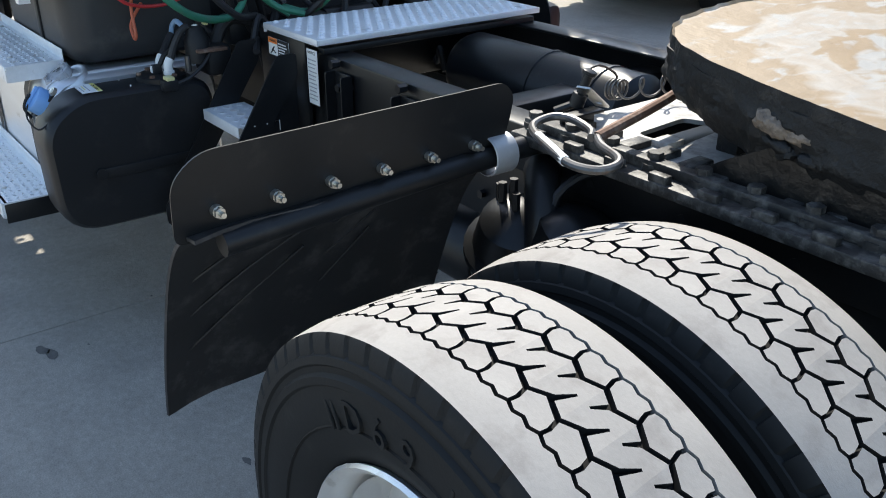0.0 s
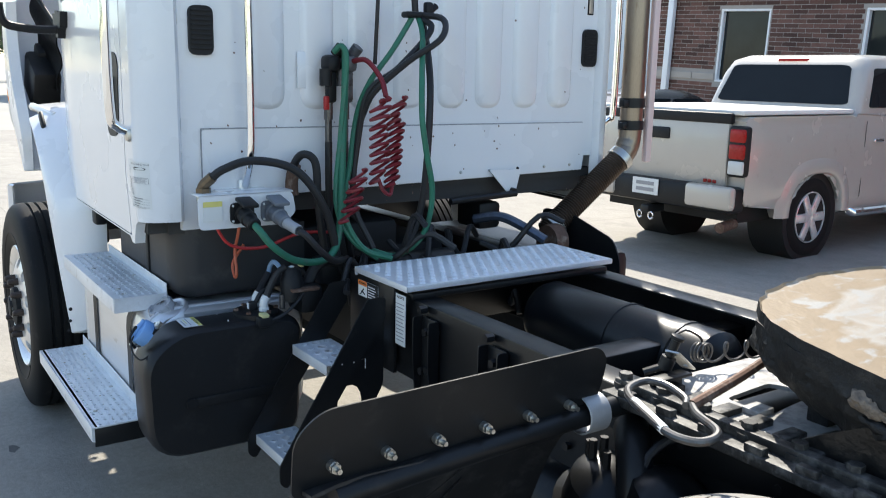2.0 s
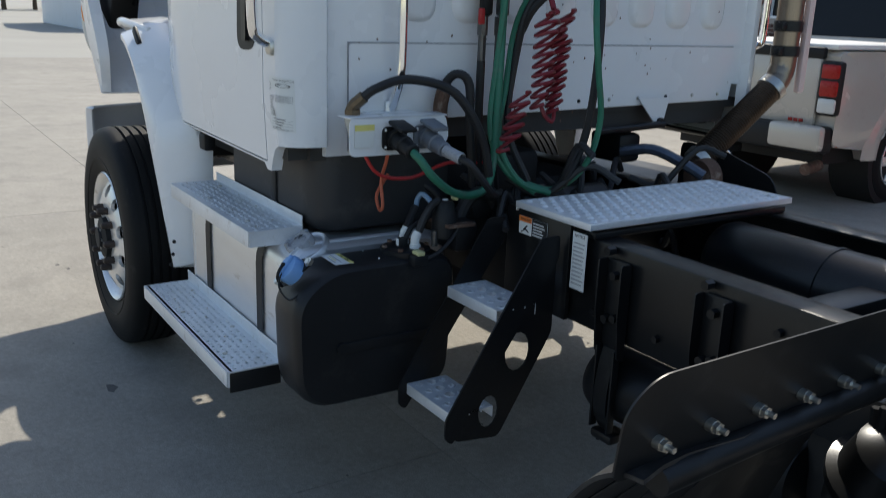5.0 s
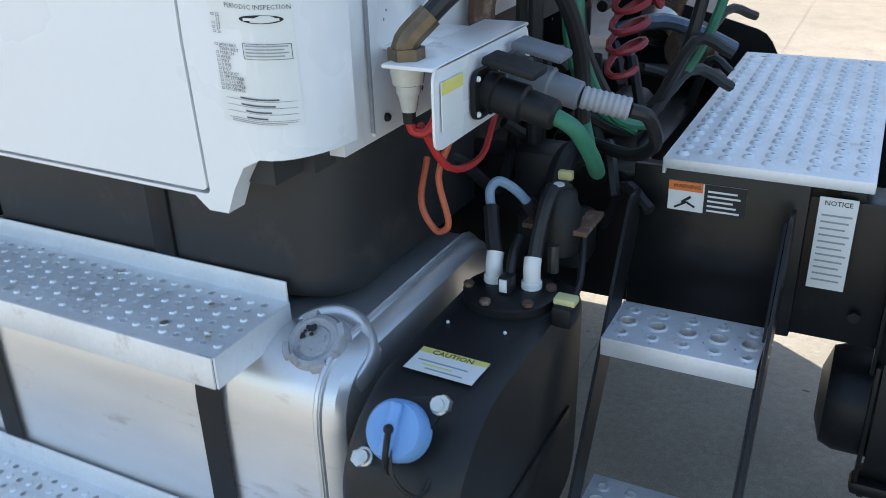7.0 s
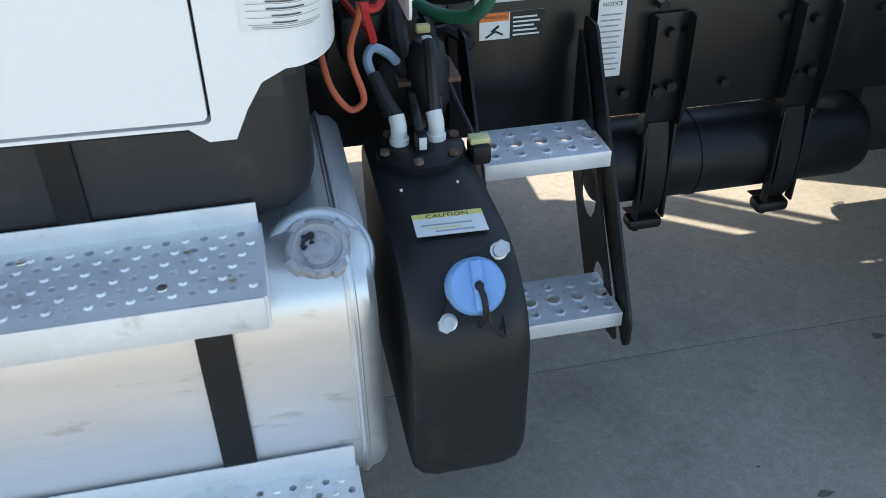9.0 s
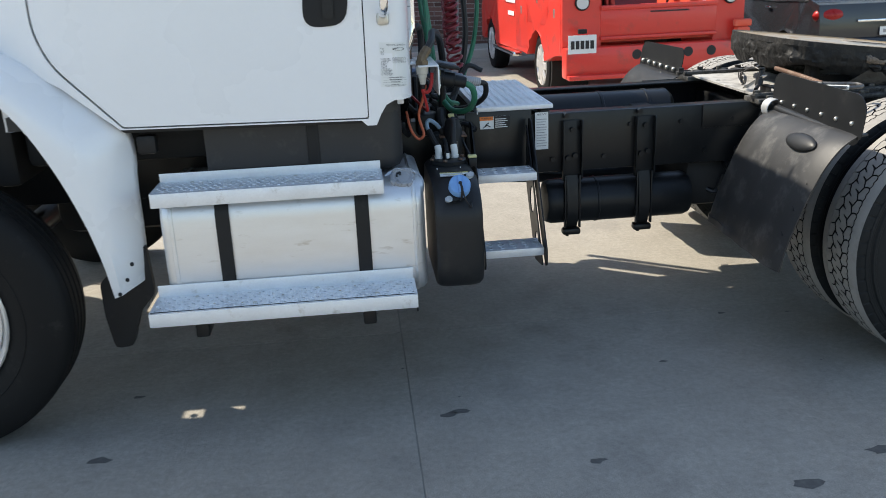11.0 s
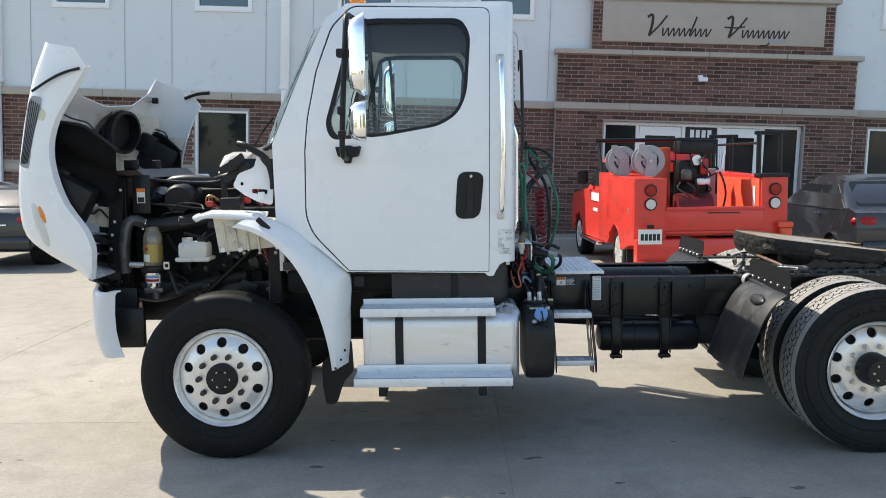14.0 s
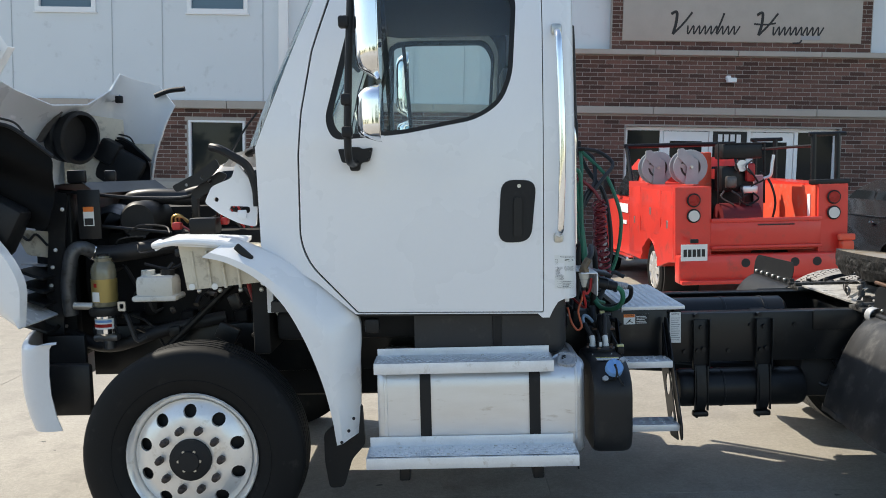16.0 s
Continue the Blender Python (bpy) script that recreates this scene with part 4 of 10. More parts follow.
for q in range(4):
    part("slack_bolt", rod((3.405 + 0.022 * q, -0.50 - 0.012 * (q % 2), 0.86), (3.405 + 0.022 * q, -0.50 - 0.012 * (q % 2), 0.905 + 0.012 * (q % 3)), 0.010, 6), satin, truck)
part("axle_wrap", span((3.15, -0.34, 0.50), (3.95, 0.46, 0.74), 0.06), underbody, truck)

# --- fuel tank with steps
FX0, FX1, FY0, FY1, FZ0, FZ1 = 0.872, 1.855, -1.056, -0.48, 0.44, 0.895
prof = rounded([(FY0, FZ0), (FY1, FZ0), (FY1, FZ1), (FY0, FZ1)], [0.10, 0.10, 0.10, 0.11], 6)
rows = []
for x, k in ((FX0, 0.955), (FX0 + 0.012, 0.99), (FX0 + 0.03, 1.0), (FX0 + 0.032, 1.012), (FX0 + 0.045, 1.012), (FX0 + 0.047, 1.0), (FX1 - 0.047, 1.0), (FX1 - 0.045, 1.012), (FX1 - 0.032, 1.012), (FX1 - 0.03, 1.0), (FX1 - 0.012, 0.985), (FX1, 0.94)):
    cy, cz = (FY0 + FY1) / 2, (FZ0 + FZ1) / 2
    rows.append([(x, cy + (a - cy) * k, cz + (z - cz) * k) for a, z in prof])
tank = part("fuel_tank", loft(rows, True, True), alu, truck, "bare aluminium fuel tank, rounded edges")
for x in (1.10, 1.618):
    ring = [(a + (0.003 if a > -0.8 else -0.003), z) for a, z in rounded([(FY0 - 0.004, FZ0 - 0.004), (FY1 + 0.004, FZ0 - 0.004), (FY1 + 0.004, FZ1 + 0.004), (FY0 - 0.004, FZ1 + 0.004)], 0.11, 6)]
    ring = [q for q in ring if q[0] < -0.93 or q[1] < 0.6]
    cut_ = max(range(len(ring)), key=lambda i: (Vector(ring[i]) - Vector(ring[i - 1])).length)
    ring = ring[cut_:] + ring[:cut_]
    part("strap", loft([[(xx, a, z) for a, z in ring] for xx in (x - 0.026, x + 0.026)]), plastic, tank, "black tank strap")
# filler neck and cap on the front upper corner
nm = Matrix.Translation((1.780, -0.974, 0.872)) @ pose(0, 0, 0, 33, 0, 0)
part("filler_boss", moved(turned([(-0.030, 0.084), (-0.004, 0.084), (0.001, 0.081), (0.002, 0.077), (-0.001, 0.074), (-0.003, 0.066), (-0.002, 0.058), (0.004, 0.055), (0.012, 0.049)], 40, "z"), nm), alu, tank, "dished aluminium filler ring")
grey_cap = mat("weathered_grey_cap", (0.36, 0.37, 0.39), 0.6, 0.15, vary=0.25, scale=22, fine=160, bump=0.4, dirt=(0.16, 0.15, 0.14), dirt_amount=0.22)
cap = turned([(0.006, 0.047), (0.030, 0.047), (0.036, 0.043), (0.038, 0.036), (0.034, 0.033), (0.032, 0.026), (0.034, 0.024), (0.035, 0.0)], 36, "z")
fc_ = part("filler_cap", moved(cap, nm), grey_cap, tank, "worn grey filler cap with a black greasy smear")
for k in range(4):
    a0 = math.tau * k / 4 + 0.35
    lug = [[((r) * math.cos(a0 + 0.52 * i / 5), (r) * math.sin(a0 + 0.52 * i / 5), z) for r, z in ((0.040, 0.010), (0.0515, 0.010), (0.0525, 0.034), (0.049, 0.0395), (0.040, 0.0395))] for i in range(6)]
    part("cap_lug", moved(loft(lug, True, True), nm), grey_cap, fc_)
smear = bmesh.new()
rsm = random.Random(12)
for k in range(9):
    c0 = Vector((-0.012 + rsm.uniform(-0.009, 0.009), 0.010 + rsm.uniform(-0.009, 0.010)))
    r0 = rsm.uniform(0.003, 0.0065)
    smear.faces.new([smear.verts.new((c0.x + r0 * rsm.uniform(0.6, 1.3) * math.cos(q * 0.785), c0.y + r0 * rsm.uniform(0.6, 1.3) * math.sin(q * 0.785), 0.0362 + 0.0002 * k)) for q in range(8)])
part("grease_smear", moved(smear, nm), ink, fc_, smooth=0)
for k in range(3):
    part("cast_mark", moved(box((0.016 * math.cos(k * 2.1 + 0.4), 0.016 * math.sin(k * 2.1 + 0.4), 0.0355), (0.010, 0.003, 0.002), 0.0008, rot=Euler((0, 0, k * 2.1 + 1.9)).to_matrix()), nm), grey_cap, fc_)
# weld bead along the end of the tank
bead = [(FX1 - 0.038, a - 0.004 * (a < -0.8), z + 0.004 * (z > 0.7)) for a, z in prof]
part("weld_bead", pipe(bead + bead[:1], 0.0045, 6, 0), alu, tank)


def tread_step(name, x0, x1, y0, y1, z, parent, label, cols, rows_, lip=0.045, back=0.03, big=0.011):
    """A pressed step: plate with punched holes and raised buttons in a staggered grid, an outer lip and a rear upstand."""
    b = bmesh.new()
    ya, yb = y0 + 0.016, y1 - 0.012
    cu, cv = (x1 - x0) / cols, (yb - ya) / rows_

    def quad(*q):
        b.faces.new([b.verts.new(p) for p in q])

    quad((x0, y0, z), (x1, y0, z), (x1, ya, z), (x0, ya, z))
    quad((x0, yb, z), (x1, yb, z), (x1, y1, z), (x0, y1, z))
    for j in range(rows_):
        c0, odd = ya + j * cv, j % 2
        if odd:
            quad((x0, c0, z), (x0 + cu / 2, c0, z), (x0 + cu / 2, c0 + cv, z), (x0, c0 + cv, z))
            quad((x1 - cu / 2, c0, z), (x1, c0, z), (x1, c0 + cv, z), (x1 - cu / 2, c0 + cv, z))
        for i in range(cols - odd):
            mu, mv = x0 + (i + 0.5 + 0.5 * odd) * cu, c0 + cv / 2
            sq = []
            for q in range(8):
                an = math.tau * q / 8
                m_ = max(abs(math.cos(an)), abs(math.sin(an)))
                sq.append((mu + cu / 2 * math.cos(an) / m_, mv + cv / 2 * math.sin(an) / m_))
            open_ = (i + (j // 2)) % 2 == 0
            r, hgt = (big * 1.1, 0.0008) if open_ else (big * 0.9, 0.0032)
            ring, lip_, hole, low = (circle(mu, mv, r * k, 8) for k in (1.5, 1.12, 1.0, 1.35))
            for q in range(8):
                n = (q + 1) % 8
                quad((*sq[q], z), (*sq[n], z), (*ring[n], z), (*ring[q], z))
                quad((*ring[q], z), (*ring[n], z), (*lip_[n], z + hgt), (*lip_[q], z + hgt))
                if open_:
                    quad((*lip_[q], z + hgt), (*lip_[n], z + hgt), (*hole[n], z - 0.002), (*hole[q], z - 0.002))
                    # added flared skirt below the hole cuts off light, so it looks dark
                    quad((*hole[q], z - 0.002), (*hole[n], z - 0.002), (*low[n], z - 0.016), (*low[q], z - 0.016))
            if not open_:
                quad(*[(x_, y_, z + hgt) for x_, y_ in lip_])
    bmesh.ops.remove_doubles(b, verts=b.verts, dist=1e-5)
    span((x0, y0 - 0.004, z - lip), (x1, y0, z), 0.0015, b)
    span((x0, y1, z - 0.012), (x1, y1 + 0.004, z + back), 0.0015, b)
    for x in (x0 - 0.004, x1):
        span((x, y0, z - lip), (x + 0.004, y1, z), 0.0, b)
    return part(name, b, tread_alu, parent, label, smooth=40)


up_step = tread_step("upper_step", 0.868, 1.700, -1.124, -0.945, 0.925, truck, "perforated aluminium upper step", 32, 6, 0.052, 0.034, big=0.0052)
low_step = tread_step("lower_step", 0.832, 1.797, -1.24, -1.066, 0.512, truck, "perforated aluminium lower step", 37, 6, 0.052, 0.045, big=0.0052)
rst = random.Random(31)
for st_, xa, xb, ya_, yb_, z_ in ((up_step, 0.90, 1.67, -1.09, -0.96, 0.925), (low_step, 0.87, 1.77, -1.21, -1.08, 0.512)):
    for k in range(4):
        x, y = xa + (xb - xa) * (0.12 + 0.25 * k), ya_ if k % 2 else yb_
        part("step_screw", turned([(0.0, 0.0085), (0.0025, 0.0075), (0.0035, 0.004), (0.0025, 0.0)], 12, "z"), steel, st_, loc=(x, y + 0.012 * (1 if k % 2 else -1), z_ + 0.0005))
    for k in range(9):
        x, y, r = rst.uniform(xa, xb), rst.uniform(ya_, yb_), rst.uniform(0.003, 0.006)
        sb_ = bmesh.new()
        sb_.faces.new([sb_.verts.new((r * rst.uniform(0.7, 1.2) * math.cos(q * 0.785), r * 0.8 * math.sin(q * 0.785), 0)) for q in range(8)])
        part("stain_spot", sb_, mat("tan_stain", (0.38, 0.31, 0.20), 0.8, vary=0.2) if "tan_stain" not in MATS else MATS["tan_stain"], st_, loc=(x, y, z_ + 0.0045), smooth=0)
for x in (1.0, 1.62):
    part("step_bracket", box((x, -1.08, 0.43), (0.05, 0.22, 0.09), 0.008), satin, truck)
part("step_end", span((1.795, -1.235, 0.44), (1.802, -1.066, 0.508), 0.003), satin, low_step, "black end plate")

# --- exhaust fluid tank, sender and filler
pf = rounded([(-1.12, 0.455), (-0.60, 0.45), (-0.58, 0.885), (-1.02, 0.885), (-1.13, 0.80)], [0.12, 0.08, 0.08, 0.10, 0.08], 6)
DX0, DX1 = 1.892, 2.07
rows = []
for x, k in ((DX0, 0.94), (DX0 + 0.012, 0.98), (DX0 + 0.035, 1.0), (DX1 - 0.035, 1.0), (DX1 - 0.012, 0.98), (DX1, 0.94)):
    rows.append([(x, -0.86 + (a + 0.86) * k, 0.67 + (z - 0.67) * k) for a, z in pf])
db = loft(rows, True, True)
def_tank = part("fluid_tank", db, grey_plastic, truck, "black moulded fluid tank with blue filler cap")
rec = span((DX1 - 0.002, -0.98, 0.62), (DX1 + 0.006, -0.66, 0.655), 0.004)
part("moulded_rib", rec, plastic, def_tank)
part("side_plug", rod((DX1 - 0.002, -0.985, 0.64), (DX1 + 0.012, -0.985, 0.64), 0.018, 12), plastic, def_tank)
fm = Matrix.Translation((1.986, -1.092, 0.866)) @ pose(0, 0, 0, 52, 0, 0)
fl = sheet(rounded([(-0.060, -0.060), (0.012, -0.046), (0.060, 0.060), (-0.012, 0.046)], 0.03, 5), [], 0.006, lambda u, v, w: (u, v, w))
flg_ = part("filler_flange", moved(fl, fm), plastic, def_tank)
for sg in (-1, 1):
    part("flange_bolt", moved(turned([(0.006, 0.013), (0.009, 0.013), (0.010, 0.010), (0.016, 0.009), (0.016, 0.0)], 12, "z"), fm @ Matrix.Translation((sg * 0.043, sg * 0.045, 0.0))), steel, flg_)
bc = turned([(0.0, 0.041), (0.03, 0.041), (0.036, 0.037), (0.038, 0.0)], 28, "z")
box((0, 0, 0.04), (0.016, 0.072, 0.012), 0.004, bm=bc)
part("filler_cap", moved(bc, fm), blue_cap, def_tank, "blue filler cap")
part("cap_strap", moved(pipe([(0.0, 0.0, 0.048), (0.004, -0.02, 0.050), (0.004, -0.042, 0.040), (0.0, -0.055, 0.01)], 0.0045, 8, 4), fm), plastic, def_tank)
part("cap_stud", moved(ball((0, 0, 0.048), 0.007), fm), plastic, def_tank)
part("cap_tether", pipe([(1.986, -1.125, 0.90), (2.0, -1.15, 0.84), (2.025, -1.13, 0.80), (2.03, -1.09, 0.82)], 0.003, 6), hose_black, def_tank)
for sx, sz in ((-0.048, -0.048), (0.048, 0.048)):
    part("flange_bolt", moved(rod((sx, sz, 0.003), (sx, sz, 0.014), 0.012, 6), fm), steel, def_tank)
cl = part("caution_label", moved(span((-0.055, -0.03, 0), (0.055, 0.03, 0.0008)), Matrix.Translation((1.983, -0.957, 0.8885)) @ pose(0, 0, 0, 0, 0, -2)), decal_white, def_tank, "white and yellow caution label", smooth=0)
for k in range(3):
    part("text_bar", moved(span((-0.045 + 0.01 * k, -0.004 - k * 0.009, 0.0008), (0.035 - 0.02 * (k % 2), -0.001 - k * 0.009, 0.0013)), Matrix.Translation((1.983, -0.957, 0.8885)) @ pose(0, 0, 0, 0, 0, -2)), decal_yellow if k == 1 else grey_ink, cl, smooth=0)
part("label_band", moved(span((-0.055, 0.017, 0.0008), (0.055, 0.03, 0.0014)), Matrix.Translation((1.983, -0.957, 0.8885)) @ pose(0, 0, 0, 0, 0, -2)), decal_yellow, cl, smooth=0)
lettering("CAUTION", 0.015, Matrix.Translation((1.983, -0.936, 0.8902)) @ pose(0, 0, 0, 0, 0, -2), ink, cl, depth=0.0002)
# sender head with fittings
sm = Matrix.Translation((1.983, -0.722, 0.882))
part("sender_plate", moved(turned([(0.0, 0.078), (0.016, 0.078), (0.02, 0.072), (0.02, 0.0)], 24, "z"), sm), satin, def_tank)
for k in range(6):
    a = k * math.tau / 6 + 0.3
    part("sender_screw", moved(rod((0.068 * math.cos(a), 0.068 * math.sin(a), 0.02), (0.068 * math.cos(a), 0.068 * math.sin(a), 0.027), 0.009, 6), sm), rust, def_tank)
hose_blue = mat("pale_blue_line", (0.22, 0.33, 0.46), 0.4, vary=0.1)
connector_yellow = mat("pale_yellow_connector", (0.62, 0.58, 0.28), 0.5, vary=0.1)
for dx, dy in ((-0.034, 0.014), (0.032, 0.016)):
    fit_ = part("white_fitting", moved(pipe([(dx, dy, 0.02), (dx, dy, 0.05), (dx - 0.002, dy + 0.010, 0.068)], 0.0145, 12, 4), sm), decal_white, def_tank, "white elbow fitting")
    part("collar", moved(turned([(0.018, 0.0175), (0.030, 0.0175), (0.032, 0.015)], 14, "z"), sm @ Matrix.Translation((dx, dy, 0))), decal_white, fit_)
part("hose", moved(pipe([(-0.036, 0.024, 0.066), (-0.050, 0.045, 0.09), (-0.066, 0.075, 0.125)], 0.0135, 10, 5), sm), hose_black, def_tank, "black sleeved hose")
part("hose", moved(pipe([(-0.066, 0.075, 0.122), (-0.072, 0.085, 0.150), (-0.060, 0.095, 0.165), (-0.035, 0.105, 0.150), (-0.015, 0.115, 0.125)], 0.0085, 10, 5), sm), hose_blue, def_tank, "pale blue looped line")
part("hose", moved(pipe([(-0.016, 0.115, 0.128), (0.0, 0.125, 0.10), (0.015, 0.140, 0.08)], 0.0135, 10, 5), sm), hose_black, def_tank)
part("hose", moved(pipe([(0.032, 0.026, 0.066), (0.033, 0.045, 0.11), (0.036, 0.070, 0.15), (0.038, 0.095, 0.165)], 0.0125, 10, 5), sm), hose_black, def_tank, "black ribbed hose")
part("sensor_plug", moved(box((0.0, -0.012, 0.034), (0.022, 0.030, 0.030), 0.004), sm), grey_plastic, def_tank)
part("plug_tag", moved(box((0.0, -0.029, 0.036), (0.013, 0.004, 0.022), 0.001), sm), decal_white, def_tank)
part("plug_lead", moved(pipe([(0.0, 0.0, 0.046), (-0.002, 0.020, 0.075), (-0.004, 0.05, 0.09)], 0.008, 8, 4), sm), grey_plastic, def_tank)
pm_ = Matrix.Translation((2.022, -0.605, 0.0))
pump = part("pump_module", moved(turned([(0.93, 0.040), (1.005, 0.040), (1.015, 0.034), (1.035, 0.031), (1.045, 0.022), (1.047, 0.0)], 20, "z"), pm_), plastic, def_tank, "black dosing pump on a rusty bracket")
part("pump_button", moved(turned([(1.046, 0.010), (1.049, 0.009), (1.049, 0.0)], 12, "z"), pm_), decal_white, pump)
part("pump_clip", moved(box((0.0, 0.035, 1.052), (0.026, 0.014, 0.016), 0.003), pm_), connector_yellow, pump)
part("pump_bracket", box((2.022, -0.575, 0.972), (0.115, 0.10, 0.010), 0.002), rust, pump, "rusty bracket plate")
part("bracket_bolt", rod((1.985, -0.60, 0.976), (1.985, -0.60, 0.990), 0.009, 6), rust, pump)
part("pump_valve", rod((2.030, -0.645, 0.955), (2.030, -0.645, 0.905), 0.010, 10), dull_steel, pump)
part("module_body", box((2.0, -0.545, 0.93), (0.13, 0.09, 0.10), 0.02), plastic, def_tank)
part("module_hose", pipe([(1.99, -0.53, 0.97), (1.985, -0.50, 1.02), (1.99, -0.46, 1.05), (2.0, -0.40, 1.04)], 0.022, 10, 4), hose_black, def_tank)
part("side_connector", box((2.085, -0.735, 0.885), (0.034, 0.05, 0.036), 0.006), plastic, def_tank)
part("connector_lock", box((2.085, -0.735, 0.907), (0.036, 0.026, 0.012), 0.003), connector_yellow, def_tank)
part("side_lead", pipe([(2.085, -0.71, 0.885), (2.082, -0.66, 0.90), (2.07, -0.61, 0.93), (2.06, -0.58, 0.96)], 0.006, 8, 5), hose_black, def_tank)
for dx, dy in ((-0.055, -0.12), (0.04, -0.115)):
    part("tank_stud", moved(ball((dx, dy, 0.005), 0.003, u=8, v=6), sm), decal_white, def_tank)

# --- ladder and deck plate
for z, y0 in ((0.80, -0.646), (0.505, -0.783)):
    hl = []
    for k in range(5):
        for dy, r in ((0.110, 0.0088), (0.069, 0.0150), (0.028, 0.0088)):
            hl.append(circle(2.147 + k * 0.0517, y0 + dy, r, 12))
    for k in range(6):
        for dy in (0.128, 0.090, 0.048, 0.010):
            if k < 5 or dy in (0.090, 0.048):
                hl.append(circle(2.1215 + k * 0.0517 + (0.0258 if dy in (0.128, 0.010) else 0.004), y0 + dy, 0.0024, 6))
    ls = sheet([(2.121, y0), (2.373, y0), (2.373, y0 + 0.138), (2.121, y0 + 0.138)], hl, 0.003, lambda u, v, w, z=z: (u, v, z - w))
    for k in range(5):
        for dy, r in ((0.110, 0.0088), (0.069, 0.0150), (0.028, 0.0088)):
            # last profile point: flared skirt added to darken the hole
            moved_ = turned([(0.0, r + 0.0045), (0.0022, r + 0.0012), (0.0022, r - 0.0004), (-0.003, r - 0.0008), (-0.012, r * 1.2)], 12, "z")
            join(ls, moved(moved_, Matrix.Translation((2.147 + k * 0.0517, y0 + dy, z))))
    span((2.120, y0 - 0.004, z - 0.034), (2.374, y0, z + 0.0005), 0.0015, ls)
    span((2.120, y0 + 0.136, z - 0.034), (2.374, y0 + 0.140, z), 0.0015, ls)
    part("ladder_step", ls, tread_alu, truck, "perforated aluminium ladder step", smooth=40)
for x in (2.115, 2.378):
    st = sheet(rounded([(-0.44, 1.0), (-0.44, 0.93), (-0.79, 0.42), (-0.815, 0.44), (-0.815, 0.50), (-0.505, 1.0)], 0.012, 2), [], 0.006, lambda u, v, w, x=x: (x + w, u, v))
    part("ladder_side", st, satin, truck, "black ladder side bar")
    if x > 2.3:
        ib = sheet(rounded([(-0.44, 0.98), (-0.44, 0.70), (-0.62, 0.40), (-0.78, 0.42), (-0.47, 0.95)], 0.02, 3), [circle(-0.565, 0.66, 0.045, 14, 0.06), circle(-0.66, 0.49, 0.035, 14, 0.05)], 0.005, lambda u, v, w, x=x: (x - 0.01 + w, u, v))
        part("ladder_web", ib, satin, truck, "black plate with oval openings")
DZ = 1.055
dk = sheet(rounded([(2.156, -0.425), (2.491, -0.425), (2.491, 0.462), (2.156, 0.462)], 0.008, 2), [circle(2.44, 0.41, 0.010, 8), circle(2.2, 0.42, 0.008, 8)], 0.005, lambda u, v, w: (u, v, DZ - w))
span((2.152, -0.429, DZ - 0.020), (2.495, -0.423, DZ), 0.002, dk)
span((2.489, -0.428, DZ - 0.019), (2.495, 0.465, DZ), 0.002, dk)
span((2.152, -0.428, DZ - 0.03), (2.158, 0.465, DZ), 0.002, dk)
for i in range(9):
    for j in range(21):
        u = 2.180 + i * 0.0362
        v = -0.397 + j * 0.0425 + (0.021 if i % 2 else 0)
        if v < 0.445:
            t = turned([(0.0, 0.0125), (0.0042, 0.0095), (0.0060, 0.0055), (0.0060, 0.0045), (0.0010, 0.0040)], 10, "z")
            moved(t, Matrix.Translation((u, v, DZ)))
            join(dk, t)
deck = part("deck_plate", dk, tread_alu, truck, "raised-button aluminium deck plate", smooth=40)
part("deck_support", span((2.165, -0.40, RZ1), (2.20, 0.45, DZ - 0.03), 0.004), satin, truck)
part("deck_support", span((2.445, -0.40, RZ1), (2.485, 0.45, DZ - 0.03), 0.004), satin, truck)
part("side_plate", span((2.10, -0.418, 0.74), (2.40, -0.402, 1.035), 0.004), frame_black, truck)
# warning decal and notice on the chassis side
wd = part("warning_decal", span((2.165, -0.4205, 0.957), (2.30, -0.4185, 1.012)), decal_white, truck, "orange, white and black warning decal", smooth=0)
part("decal_head", span((2.165, -0.4215, 0.995), (2.225, -0.4204, 1.012)), decal_orange, wd, smooth=0)
part("decal_text_block", span((2.228, -0.4215, 0.957), (2.30, -0.4204, 1.012)), ink, wd, smooth=0)
lettering("WARNING", 0.010, facing(2.197, -0.4218, 1.0035, "-y"), ink, wd, depth=0.0002)
fig = bmesh.new()
for a, b2, r in (((2.178, 0.962), (2.198, 0.974), 0.002), ((2.198, 0.974), (2.213, 0.966), 0.002), ((2.19, 0.973), (2.205, 0.985), 0.0025)):
    rod((a[0], -0.4212, a[1]), (b2[0], -0.4212, b2[1]), r, 6, fig)
part("pictogram", fig, ink, wd, smooth=0)
for k in range(5):
    part("text_bar", span((2.234, -0.4220, 0.962 + k * 0.009), (2.290 - 0.006 * (k % 3), -0.4214, 0.9655 + k * 0.009)), decal_white, wd, smooth=0)
nt_ = part("notice_decal", span((2.415, -0.4205, 0.85), (2.475, -0.4185, 1.018)), decal_white, truck, "white notice label with fine print", smooth=0)
lettering("NOTICE", 0.012, facing(2.445, -0.4212, 1.008, "-y"), ink, nt_, depth=0.0002)
for k in range(11):
    part("text_bar", span((2.421, -0.4213, 0.985 - k * 0.012), (2.469 - 0.004 * (k % 3), -0.4204, 0.988 - k * 0.012)), grey_ink, nt_, smooth=0)

